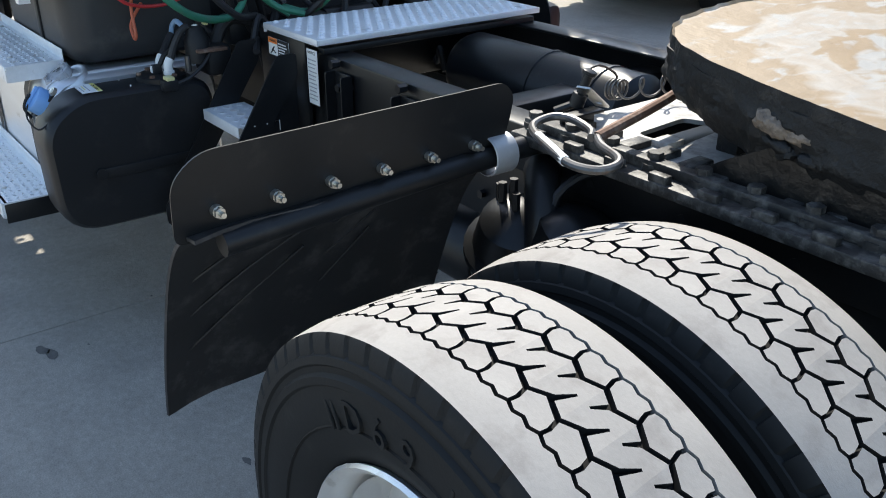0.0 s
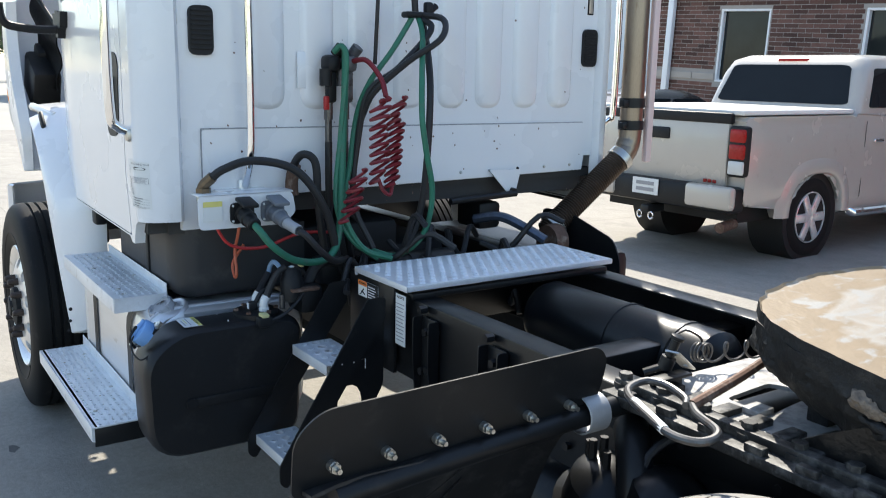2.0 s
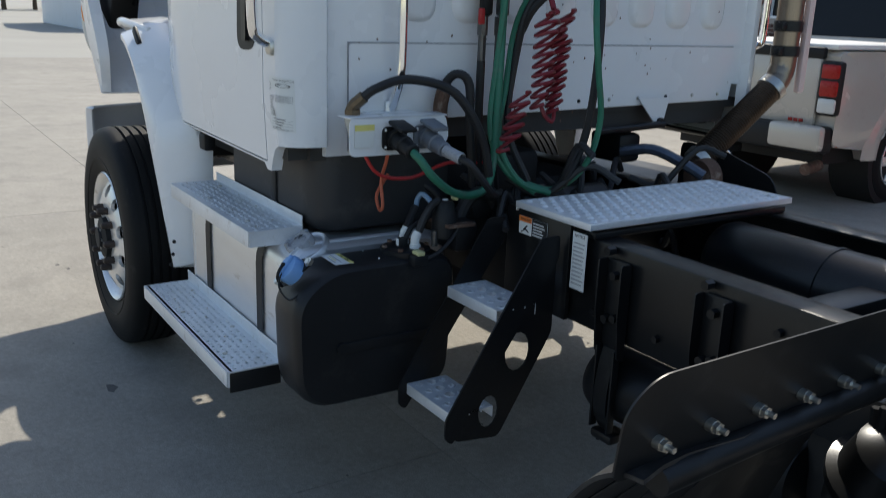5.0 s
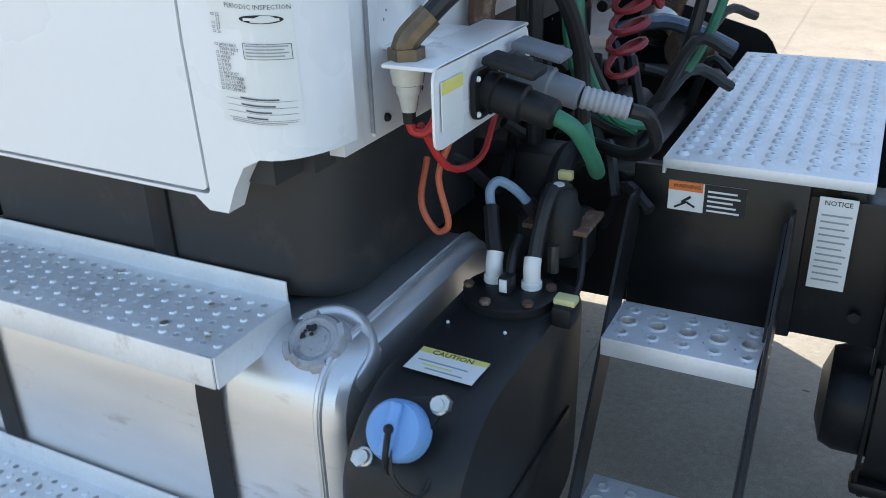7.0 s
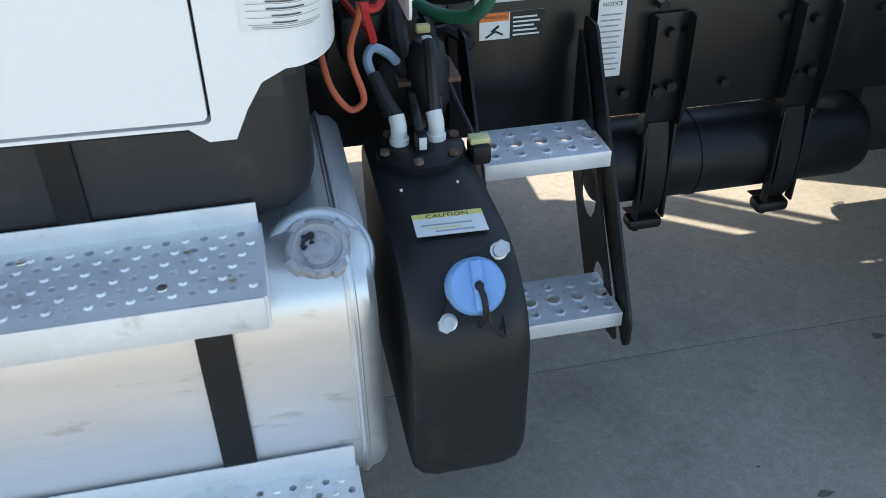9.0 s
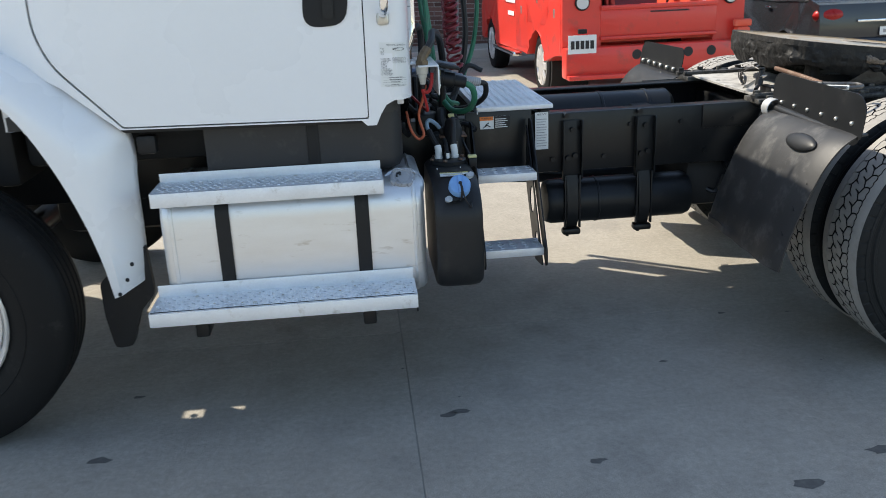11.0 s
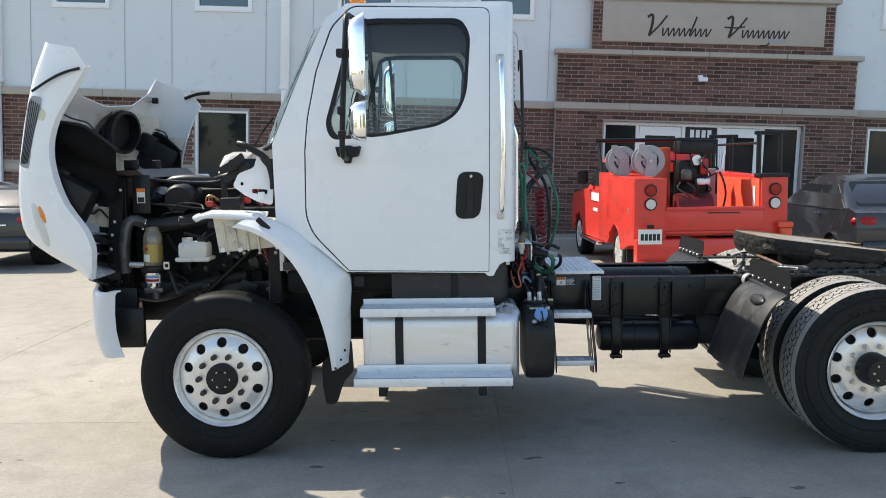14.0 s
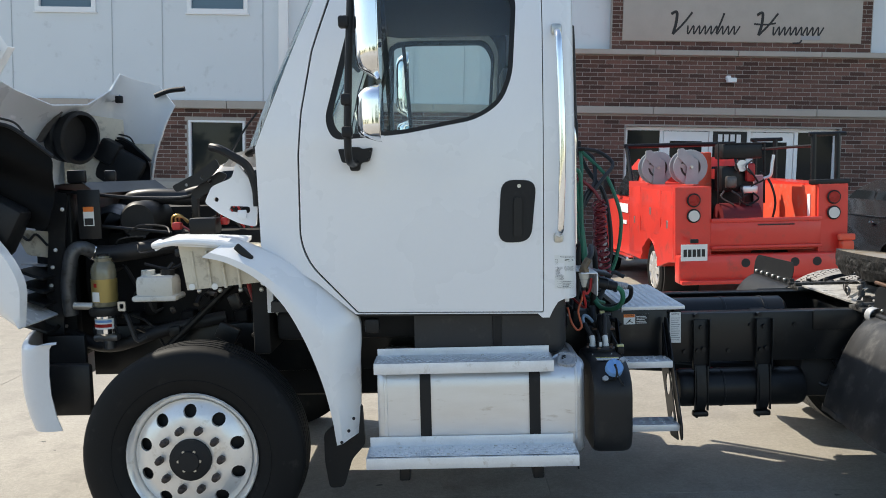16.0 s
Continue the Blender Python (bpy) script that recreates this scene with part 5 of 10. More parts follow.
# --- air tanks
t1 = turned([(-0.36, 0.0), (-0.36, 0.05), (-0.345, 0.095), (-0.32, 0.105), (-0.11, 0.105), (-0.108, 0.108), (-0.10, 0.108), (-0.098, 0.105), (0.12, 0.105), (0.122, 0.108), (0.13, 0.108), (0.132, 0.105), (0.32, 0.105), (0.345, 0.095), (0.36, 0.05), (0.36, 0.0)], 28, "x")
part("air_tank", t1, satin, truck, "black cylindrical air tank hung below the rail", loc=(2.825, -0.303, 0.572))
for x in (2.588, 2.928):
    hgr = part("tank_hanger", span((x - 0.040, -0.404, 0.70), (x + 0.040, -0.398, 0.972), 0.002), satin, truck, "black channel bracket with a tank strap")
    for s_ in (-1, 1):
        fl_ = sheet(rounded([(-0.398, 0.972), (-0.436, 0.972), (-0.436, 0.83), (-0.424, 0.70), (-0.398, 0.69)], 0.008, 2), [], 0.006, lambda u, v, w, x=x, s_=s_: (x + s_ * 0.043 - 0.003 + w, u, v))
        part("flange", fl_, satin, hgr)
    path = [(-0.402, 0.72), (-0.415, 0.66), (-0.424, 0.58), (-0.418, 0.52), (-0.385, 0.462), (-0.33, 0.448)]
    pp = smooth_path([(0, y, z) for y, z in path], 4)
    part("strap", loft([[(x - 0.026, p.y, p.z), (x + 0.026, p.y, p.z), (x + 0.026, p.y - 0.006, p.z - 0.002), (x - 0.026, p.y - 0.006, p.z - 0.002)] for p in pp], True, True), satin, hgr, "black tank strap")
    for dx in (-0.034, 0.034):
        part("web", span((x + dx - 0.004, -0.428, 0.47), (x + dx + 0.004, -0.404, 0.72), 0.002), satin, hgr)
    part("foot", box((x + 0.0, -0.392, 0.446), (0.085, 0.05, 0.03), 0.01), satin, hgr)
    part("foot_stud", rod((x - 0.02, -0.40, 0.425), (x - 0.02, -0.40, 0.45), 0.008, 8), satin, hgr)
    for z, dx in ((0.995, -0.028), (0.93, 0.0), (0.81, 0.012), (0.80, -0.02)):
        part("hanger_bolt", rod((x + dx, -0.398, z), (x + dx, -0.424, z), 0.013, 6), satin, hgr)
part("air_fitting", pipe([(3.18, -0.30, 0.58), (3.24, -0.31, 0.60), (3.30, -0.36, 0.58), (3.33, -0.36, 0.66)], 0.013, 8, 4), satin, truck)
# equipment box on the kerb side
part("aftertreatment_box", span((0.86, 0.54, 0.46), (1.95, 1.14, 0.93), 0.05), satin, truck, "black aftertreatment box below the far side of the cab")
t2 = turned([(-0.40, 0.0), (-0.40, 0.06), (-0.38, 0.11), (-0.35, 0.122), (0.0, 0.122), (0.002, 0.126), (0.015, 0.126), (0.017, 0.122), (0.24, 0.122), (0.242, 0.126), (0.255, 0.126), (0.257, 0.122), (0.36, 0.122), (0.385, 0.10), (0.40, 0.05), (0.40, 0.0)], 28, "x")
part("air_tank", t2, frame_black, truck, "black cylindrical air tank between the rails", loc=(2.86, 0.17, 0.885))
# coiled line and valve near the tank end
co = []
for k in range(64):
    a = k * 0.62
    f = max(0.0, (k - 34) / 29)
    co.append((3.456 + 0.0006 * k + 0.03 * f, -0.225 + 0.0005 * k + 0.14 * f + 0.022 * math.cos(a), 1.082 + 0.022 * math.sin(a)))
part("coiled_wire", pipe([(3.482, -0.335, 1.145), (3.475, -0.29, 1.15), (3.465, -0.24, 1.13), (3.46, -0.21, 1.11)] + co, 0.0030, 6, 2), dull_steel, truck, "loosely coiled dark wire")
vd = Vector((-0.04, 0.111, -0.07)).normalized()
vn = vd.cross(Vector((0.86, 0.30, 0.0))).normalized()
vs = vd.cross(vn)
vb = sheet(rounded([(-0.068, -0.017), (0.068, -0.017), (0.068, 0.017), (-0.068, 0.017)], 0.005, 2), [circle(0.038, 0.0, 0.009, 12), circle(-0.045, 0.0, 0.005, 8)], 0.004, lambda u, v, w: tuple(Vector((3.482, -0.305, 1.085)) + vd * u + vs * v + vn * w))
part("valve_plate", vb, steel, truck, "pale zinc valve plate with a round hole")
part("height_valve", turned([(-0.05, 0.0), (-0.05, 0.017), (-0.02, 0.017), (-0.018, 0.011), (0.022, 0.011), (0.024, 0.016), (0.032, 0.016), (0.034, 0.012), (0.035, 0.0)], 14, "z"), satin, truck, "dark valve with a round cap", loc=Matrix.Translation((3.490, -0.345, 1.118)) @ pose(0, 0, 0, -12, 14, 0))
part("valve_fitting", rod((3.475, -0.36, 1.075), (3.45, -0.39, 1.06), 0.009, 8), satin, truck)

# --- mudguard in front of the drive wheels
gp = rounded([(-1.255, 0.985), (-0.56, 0.985), (-0.535, 1.07), (-0.53, 1.125), (-0.56, 1.155), (-1.205, 1.145), (-1.255, 1.10)], [0.02, 0.01, 0.02, 0.05, 0.05, 0.06, 0.03], 5)
part("mudguard_plate", sheet(gp, [], 0.004, lambda u, v, w: (3.458 + (v - 1.03) * 0.12 + w, u, v)), satin, truck, "flat black rubber-edged guard plate")
for k in range(6):
    y = -1.181 + k * 0.1102
    b = rod((3.463, y, 1.036), (3.476, y, 1.036), 0.0105, 16)
    rod((3.476, y, 1.036), (3.484, y, 1.036), 0.010, 6, b)
    rod((3.484, y, 1.036), (3.497, y, 1.036), 0.005, 8, b)
    ball((3.458, y, 1.036), 0.009, b)
    part("guard_bolt", b, steel, truck)
prof = [(3.475, 1.005), (3.43, 0.995), (3.372, 0.955), (3.318, 0.885), (3.270, 0.79), (3.226, 0.68), (3.192, 0.58), (3.170, 0.485)]
rows = []
for x, z in smooth_path([(a, 0, c) for a, c in prof], 4) and [(p.x, p.z) for p in smooth_path([(a, 0, c) for a, c in prof], 4)]:
    rows.append([(x + (0.02 if (q == 0 or q == 12) else 0.0) + 0.004 * math.sin(q * 2.1), -1.235 + q * 0.0575, z + (0.0 if z > 0.52 else 0.03 * (q / 12))) for q in range(13)])
# guard colour is raised for sunlight as well as for dust
guard = part("mudguard", thicken(loft(rows), 0.007), mat("dusty_guard_plastic", (0.022, 0.022, 0.023), 0.48, vary=0.25, scale=5, fine=90, bump=0.2, dirt=(0.085, 0.082, 0.078), dirt_amount=0.22), truck, "black moulded quarter mudguard, scuffed dusty face lightened as if sunlit")
def gx(z):
    """Rear face of the guard at a height."""
    q = [p for p in prof]
    for (x0, z0), (x1, z1) in zip(q, q[1:]):
        if z1 <= z <= z0:
            return x0 + (x1 - x0) * (z0 - z) / (z0 - z1) + 0.007
    return q[-1][0]


# pressed oval light recess, diagonal ribs behind
part("oval_recess", moved(ball((0, 0, 0), 0.05, s=(0.3, 2.2, 0.75), u=20, v=12), Matrix.Translation((3.350, -1.02, 0.943)) @ pose(0, 0, 0, 0, 40, 0)), grey_plastic, guard)
for k in range(3):
    part("moulded_rib", pipe([(gx(0.62 + k * 0.10), -1.20, 0.62 + k * 0.10), (gx(0.74 + k * 0.085), -1.06, 0.74 + k * 0.085), (gx(0.84 + k * 0.06), -0.94, 0.84 + k * 0.06)], 0.003, 6, 3), grey_plastic, guard)
    part("moulded_rib", pipe([(gx(0.72 + k * 0.08), -0.88, 0.72 + k * 0.08), (gx(0.84 + k * 0.05), -0.78, 0.84 + k * 0.05)], 0.003, 6, 3), grey_plastic, guard)
part("support_tube", pipe([(3.46, -0.36, 1.0), (3.46, -0.55, 1.0), (3.465, -0.95, 0.985), (3.47, -1.18, 0.975)], 0.024, 12, 4), satin, truck, "black mudguard support tube")
part("hose_clamp", turned([(-0.03, 0.040), (-0.028, 0.043), (0.028, 0.043), (0.03, 0.040)], 24), clamp_grey, truck, "dull aluminium pipe clamp", loc=(3.455, -0.56, 1.0))
# the same guard plate on the far side
rp = sheet([(2 * CY - u, v) for u, v in gp], [], 0.004, lambda u, v, w: (3.475 + (v - 1.03) * 0.12 + w, u, v))
part("mudguard_plate", rp, satin, truck)
part("mudguard", thicken(loft([[(a, 2 * CY - b2, c) for a, b2, c in r] for r in rows]), 0.007), grey_plastic, truck)
for k in range(6):
    part("guard_bolt", ball((3.468, 2 * CY + 1.173 - k * 0.1072, 1.03), 0.013), steel, truck)

# --- fifth wheel
FWX, FWZ, TILT = 4.15, 1.20, 7.0
fwm = Matrix.Translation((FWX, CY, FWZ)) @ pose(0, 0, 0, 0, TILT, 0)


def fw_outline():
    """Plate seen from above: round front, open throat at the rear."""
    pts = []
    half = [(-0.05, 0.46), (-0.2, 0.458), (-0.32, 0.445), (-0.40, 0.42), (-0.45, 0.385), (-0.49, 0.335), (-0.52, 0.27), (-0.54, 0.19), (-0.552, 0.10), (-0.556, 0.04)]
    half = half[:1] + [(-0.12, 0.46)] + half[1:]
    pts += half + [(-0.557, 0.013), (-0.557, 0.0), (-0.557, -0.013)] + [(u, -v) for u, v in reversed(half)]
    pts += [(0.28, -0.46), (0.44, -0.34), (0.46, -0.25), (0.30, -0.16), (0.16, -0.055), (0.02, -0.052), (-0.035, -0.035), (-0.05, 0.0), (-0.035, 0.035), (0.02, 0.052), (0.16, 0.055), (0.30, 0.16), (0.46, 0.25), (0.44, 0.34), (0.28, 0.46)]
    return pts


def ragged(poly, first, amp):
    out = []
    for i, (p, q) in enumerate(zip(poly, poly[1:] + poly[:1])):
        n = 10 if i < first else 1
        for f in range(n):
            c = Vector(p).lerp(Vector(q), f / n)
            k = amp * (noise.noise(Vector((c.x * 17, c.y * 17, 3.0))) + 0.5 * noise.noise(Vector((c.x * 48, c.y * 48, 1.0)))) if i < first else 0.0
            out.append((c.x * (1 + k), c.y * (1 + k)))
    return out


fwt = sheet(ragged(fw_outline(), 24, 0.009), [], 0.02, lambda u, v, w: (u, v, -w), cuts=[("u", -0.4 + 0.1 * k) for k in range(9)])
bmesh.ops.bevel(fwt, geom=[e for e in fwt.edges if len(e.link_faces) == 2 and e.calc_face_angle(0) > 1.0 and e.verts[0].co.z > -0.005 and e.verts[1].co.z > -0.005], offset=0.006, segments=1, affect="EDGES")
for f in fwt.faces:
    f.material_index = 0 if min(v.co.z for v in f.verts) > -0.0075 else 1
fifth = part("fifth_wheel", fwt, plate_top, truck, "worn greasy fifth-wheel coupling plate", loc=fwm)
sk = []
for dz, k in ((-0.018, 1.0), (-0.026, 1.0), (-0.035, 1.0), (-0.045, 1.0), (-0.055, 0.998), (-0.063, 0.994), (-0.07, 0.99), (-0.078, 0.988), (-0.085, 0.985), (-0.093, 0.975), (-0.10, 0.965), (-0.109, 0.95), (-0.122, 0.93)):
    row = []
    for i, (u, v) in enumerate(fw_outline()[:25]):
        j = 1.0 + 0.01 * math.sin(i * 3.1 + dz * 40)
        row.append((-0.06 + (u + 0.06) * k * j, v * k * j, dz - 0.02 * math.sin(i * 0.9) * (1 if dz < -0.1 else 0)))
    row = [(0.30, 0.455 * k, dz)] + row + [(0.30, -0.455 * k, dz)]
    fine = []
    for p, q in zip(row, row[1:]):
        for f in range(9):
            c = Vector(p).lerp(Vector(q), f / 9)
            n = noise.noise(c * 14) * 0.5 + noise.noise(c * 34) * 0.4 + noise.noise(c * 95) * 0.35
            out = Vector((c.x + 0.05, c.y, 0)).normalized()
            fine.append(c + out * 0.016 * n * min(1.0, (-0.018 - dz) * 40))
    sk.append(fine + [Vector(row[-1])])
fifth.data.materials.append(caked)
part("skirt", thicken(loft(sk), 0.012), caked, fifth, "grease-caked black rim")
part("jaw_block", box((0.02, 0, -0.07), (0.42, 0.46, 0.09), 0.02), caked, fifth)
rnd = random.Random(8)
for k in range(11):
    t = ball((0, 0, 0), rnd.uniform(0.012, 0.024), s=(rnd.uniform(0.9, 1.6), 0.7, rnd.uniform(0.5, 0.9)), u=16, v=10)
    for v in t.verts:
        v.co *= 1 + 0.5 * noise.noise(v.co * 55 + Vector((k * 3.1, 0, 0))) + 0.3 * noise.noise(v.co * 140)
    moved(t, Matrix.Translation((-0.142 + rnd.gauss(0, 0.030), -0.453 + rnd.uniform(-0.008, 0.006), (-0.052 if k < 7 else -0.085) + rnd.gauss(0, 0.010))))
    part("grease_lump", t, tan_grease if k < 7 else caked, fifth, "dried tan grease" if k < 7 else "")
for s in (-1, 1):
    y = CY + s * 0.43
    br = sheet(rounded([(3.78, 1.005), (4.5, 1.005), (4.38, 1.10), (4.25, 1.16), (4.05, 1.16), (3.9, 1.08)], 0.02, 3), [], 0.03, lambda u, v, w, y=y: (u, y - 0.015 + w, v))
    part("pivot_bracket", br, greasy, truck)
    # slide rail with bolts and notched rack
    rl = span((3.42, y - 0.10, 1.005), (5.0, y + 0.055, 1.028), 0.004)
    span((3.42, y - 0.06, 1.028), (5.0, y - 0.03, 1.05), 0.004, rl)
    for k in range(20):
        span((3.5 + k * 0.075, y + 0.01 - 0.035, 1.028), (3.535 + k * 0.075, y + 0.01 + 0.035, 1.048), 0.004, rl)
    part("slide_rail", rl, rail_grime, truck, "greasy black slide rail with rack teeth")
    for k in range(14):
        bx = 3.435 + k * 0.1095
        bb = rod((bx, y + s * 0.04, 1.028), (bx, y + s * 0.04, 1.062), 0.0155, 6)
        rod((bx, y + s * 0.04, 1.026), (bx, y + s * 0.04, 1.041), 0.025, 16, bb)
        part("rail_bolt", bb, rail_grime, truck)
        part("rail_tab", box((bx + 0.05, y + s * 0.085, 1.034), (0.042, 0.020, 0.018), 0.003), rail_grime, truck)
    an = span((3.2, y + s * 0.008 - 0.004, 0.90), (5.0, y + s * 0.008 + 0.004, 1.008), 0.002)
    part("mounting_angle", an, frame_black, truck)
# cross plate ahead of the coupling, painted pale grey with cut-outs
cp = sheet(rounded([(3.46, -0.40), (3.86, -0.42), (3.86, 0.48), (3.46, 0.48)], 0.02, 2), [rounded([(3.612, -0.305), (3.722, -0.305), (3.70, -0.10), (3.60, -0.14)], 0.015, 2), circle(3.53, -0.36, 0.012, 8), circle(3.5, 0.15, 0.015, 8)], 0.01, lambda u, v, w: (u, v, 1.034 - w))
part("cross_plate", cp, mat("weathered_pale_paint", (0.42, 0.41, 0.39), 0.55, vary=0.15, scale=8, dirt=(0.14, 0.13, 0.12), dirt_amount=0.35), truck, "weathered pale cross plate with square cut-outs")
part("angle_stop", span((3.500, -0.425, 1.03), (3.508, -0.325, 1.072), 0.003, span((3.500, -0.425, 1.064), (3.535, -0.325, 1.072), 0.003)), satin, truck)
part("raised_tab", box((3.701, -0.318, 1.041), (0.044, 0.052, 0.014), 0.003), MATS["weathered_pale_paint"], truck)
part("stop_block", box((3.800, -0.232, 1.088), (0.050, 0.062, 0.115), 0.006), caked, truck)
# release handle: bent round bar and rod
rh = pipe([(3.640, -0.185, 1.124), (3.67, -0.34, 1.108), (3.695, -0.52, 1.09)], 0.011, 10, 4)
part("release_rod", rh, rust, truck, "rusty release rod")
hn = pipe([(3.695, -0.52, 1.09), (3.735, -0.55, 1.09), (3.80, -0.578, 1.09), (3.82, -0.61, 1.088), (3.808, -0.645, 1.086), (3.755, -0.655, 1.086), (3.66, -0.62, 1.088), (3.59, -0.585, 1.09), (3.562, -0.55, 1.092), (3.56, -0.50, 1.094), (3.60, -0.485, 1.094), (3.665, -0.505, 1.092), (3.69, -0.53, 1.09)], 0.0082, 10, 6)
part("release_handle", hn, dull_steel, truck, "bent steel release handle")
part("handle_label", rod((3.745, -0.652, 1.086), (3.62, -0.60, 1.089), 0.0098, 10), decal_white, truck)

# --- cab shell
CX1 = 1.806
YS = -1.0


def side_put(sign):
    """Side panels lean in above the belt line."""
    def put(u, v, w):
        inset = 0.0 if v < 1.98 else (v - 1.98) * 0.075 + max(0, v - 2.62) ** 2 * 1.2
        nose = max(0.0, 0.62 - u) * 0.18
        y = YS + inset + nose
        tuck = max(0.0, 1.35 - v) * 0.05
        if sign < 0:
            y -= 0.055 * min(1.0, max(0.0, (u - 0.30) / 0.5)) * min(1.0, max(0.0, (2.80 - v) / 0.34))
        y = y + tuck + w
        return (u, y if sign < 0 else 2 * CY - y, v)
    return put


SIDE = [(0.80, 2.815), (0.67, 2.715), (0.50, 2.36), (0.315, 1.945), (0.325, 1.47), (0.42, 1.40), (0.60, 1.30), (0.781, 1.148), (1.64, 1.132), (1.662, 1.112), (1.695, 1.112), (1.713, 1.15), (1.735, 1.185), (1.765, 1.20), (1.765, 2.815)]
DOOR = rounded([(0.835, 2.79), (0.715, 2.66), (0.615, 2.38), (0.555, 2.10), (0.535, 1.9), (0.53, 1.50), (0.575, 1.39), (0.795, 1.158), (1.665, 1.142), (1.682, 2.77)], [0.04, 0.05, 0, 0, 0, 0.06, 0.05, 0.01, 0.01, 0.05], 4)
GAP = rounded([(0.828, 2.80), (0.705, 2.665), (0.605, 2.38), (0.546, 2.10), (0.526, 1.9), (0.521, 1.495), (0.567, 1.385), (0.79, 1.1525), (1.669, 1.1365), (1.6865, 2.776)], [0.04, 0.05, 0, 0, 0, 0.06, 0.05, 0.01, 0.01, 0.05], 4)
WIN = rounded([(0.662, 2.06), (0.845, 2.70), (0.99, 2.712), (1.51, 2.706), (1.565, 2.60), (1.54, 2.25), (1.49, 2.12), (1.37, 2.045), (1.02, 1.985), (0.70, 1.965)], [0.05, 0.05, 0, 0.09, 0.05, 0.05, 0.08, 0.06, 0.05, 0.06], 5)


def shrink(poly, d):
    cx = sum(p[0] for p in poly) / len(poly)
    cy = sum(p[1] for p in poly) / len(poly)
    w = max(p[0] for p in poly) - min(p[0] for p in poly)
    h = max(p[1] for p in poly) - min(p[1] for p in poly)
    return [(cx + (u - cx) * (1 - 2 * d / w), cy + (v - cy) * (1 - 2 * d / h)) for u, v in poly]


CUTS = [("v", z) for z in (1.2, 1.35, 1.98, 2.2, 2.4, 2.62, 2.7, 2.76)] + [("u", 0.45), ("u", 0.62), ("u", 0.80), ("v", 2.46)]
cab = None
for sign in (-1, 1):
    put = side_put(sign)
    sp = sheet(SIDE, [GAP], 0.035, put, CUTS)
    if cab is None:
        cab = part("cab", sp, white, truck, "white painted day cab", smooth=25)
    else:
        part("cab_side", sp, white, cab, smooth=25)
    part("door_seal", sheet(shrink(GAP, -0.02), [shrink(GAP, 0.02)], 0.01, lambda u, v, w, put=put: put(u, v, 0.022 + w), CUTS), plastic, cab)
    dr = part("door", sheet(DOOR, [WIN], 0.04, lambda u, v, w, put=put: put(u, v, w - 0.001), CUTS), white, cab, "closed white cab door with chrome mirror and black recessed handle", smooth=25)
    part("window_seal", sheet(shrink(WIN, -0.004), [shrink(WIN, 0.028)], 0.012, lambda u, v, w, put=put: put(u, v, w + 0.002), CUTS), plastic, dr, "black window seal")
    gp_ = part("window_glass", sheet(shrink(WIN, 0.015), [], 0.005, lambda u, v, w, put=put: put(u, v, w + 0.010), CUTS), glass, dr, smooth=30)
    gp_.visible_shadow = False
    part("division_bar", sheet([(0.965, 1.99), (0.99, 1.99), (0.945, 2.70), (0.92, 2.70)], [], 0.012, lambda u, v, w, put=put: put(u, v, w + 0.018), CUTS), plastic, dr)
    part("door_trim", sheet(shrink(DOOR, 0.03), [shrink(WIN, -0.03)], 0.03, lambda u, v, w, put=put: put(u, v, w + 0.045), CUTS), interior, dr)
    # recessed handle
    hp = rounded([(1.458, 1.47), (1.612, 1.475), (1.642, 1.76), (1.478, 1.765)], 0.06, 5)
    hd = part("door_handle", sheet(hp, [], 0.012, lambda u, v, w, put=put: put(u, v, -0.004 + w)), plastic, dr, "black recessed paddle handle")
    part("paddle", sheet(rounded([(1.53, 1.50), (1.568, 1.50), (1.572, 1.68), (1.535, 1.68)], 0.012, 3), [], 0.012, lambda u, v, w, put=put: put(u, v, -0.016 + w)), satin, hd)
    part("lock", turned([(0, 0.0), (0.0, 0.009), (0.004, 0.009)], 12), steel, hd, loc=(1.56, -1.0605 if sign < 0 else 2 * CY + 1.0015, 1.735))
YL, YR = YS + 0.09, 2 * CY - YS - 0.09


def rear_edge(sign, v):
    """Outer edge of the rear wall at a height."""
    k = 0.0 if v < 1.98 else (v - 1.98) * 0.075 + max(0, v - 2.62) ** 2 * 1.2
    m = (YL + YR) / 2
    return m + ((YL if sign < 0 else YR) - m) * (1 - k / 0.95)


# corner skin between the sides and the rear wall
for sign in (-1, 1):
    rows = []
    deep = 0.16 if sign < 0 else 0.09
    for z in (1.20, 1.35, 1.6, 1.98, 2.2, 2.4, 2.46, 2.62, 2.70, 2.76, 2.815):
        p = side_put(sign)(1.765, z, 0.0)
        edge = rear_edge(sign, z)
        s = 1 if sign < 0 else -1
        reach = min(deep, abs(edge - p[1]) - 0.012)
        row = []
        for k in range(9):
            a = math.pi / 2 * k / 8
            row.append((p[0] + 0.072 * math.sin(a), p[1] + s * reach * (1 - math.cos(a)), z))
        row.append((p[0] + 0.064, edge - s * 0.004, z))
        row.append((CX1 - 0.004, edge + s * 0.010, z))
        rows.append(row)
    part("cab_corner", thicken(loft(rows), 0.02), white, cab)
# rear wall with window


def rear_put(u, v, w):
    k = 0.0 if v < 1.98 else (v - 1.98) * 0.075 + max(0, v - 2.62) ** 2 * 1.2
    m = (YL + YR) / 2
    return (CX1 - w, m + (u - m) * (1 - k / 0.95), v)


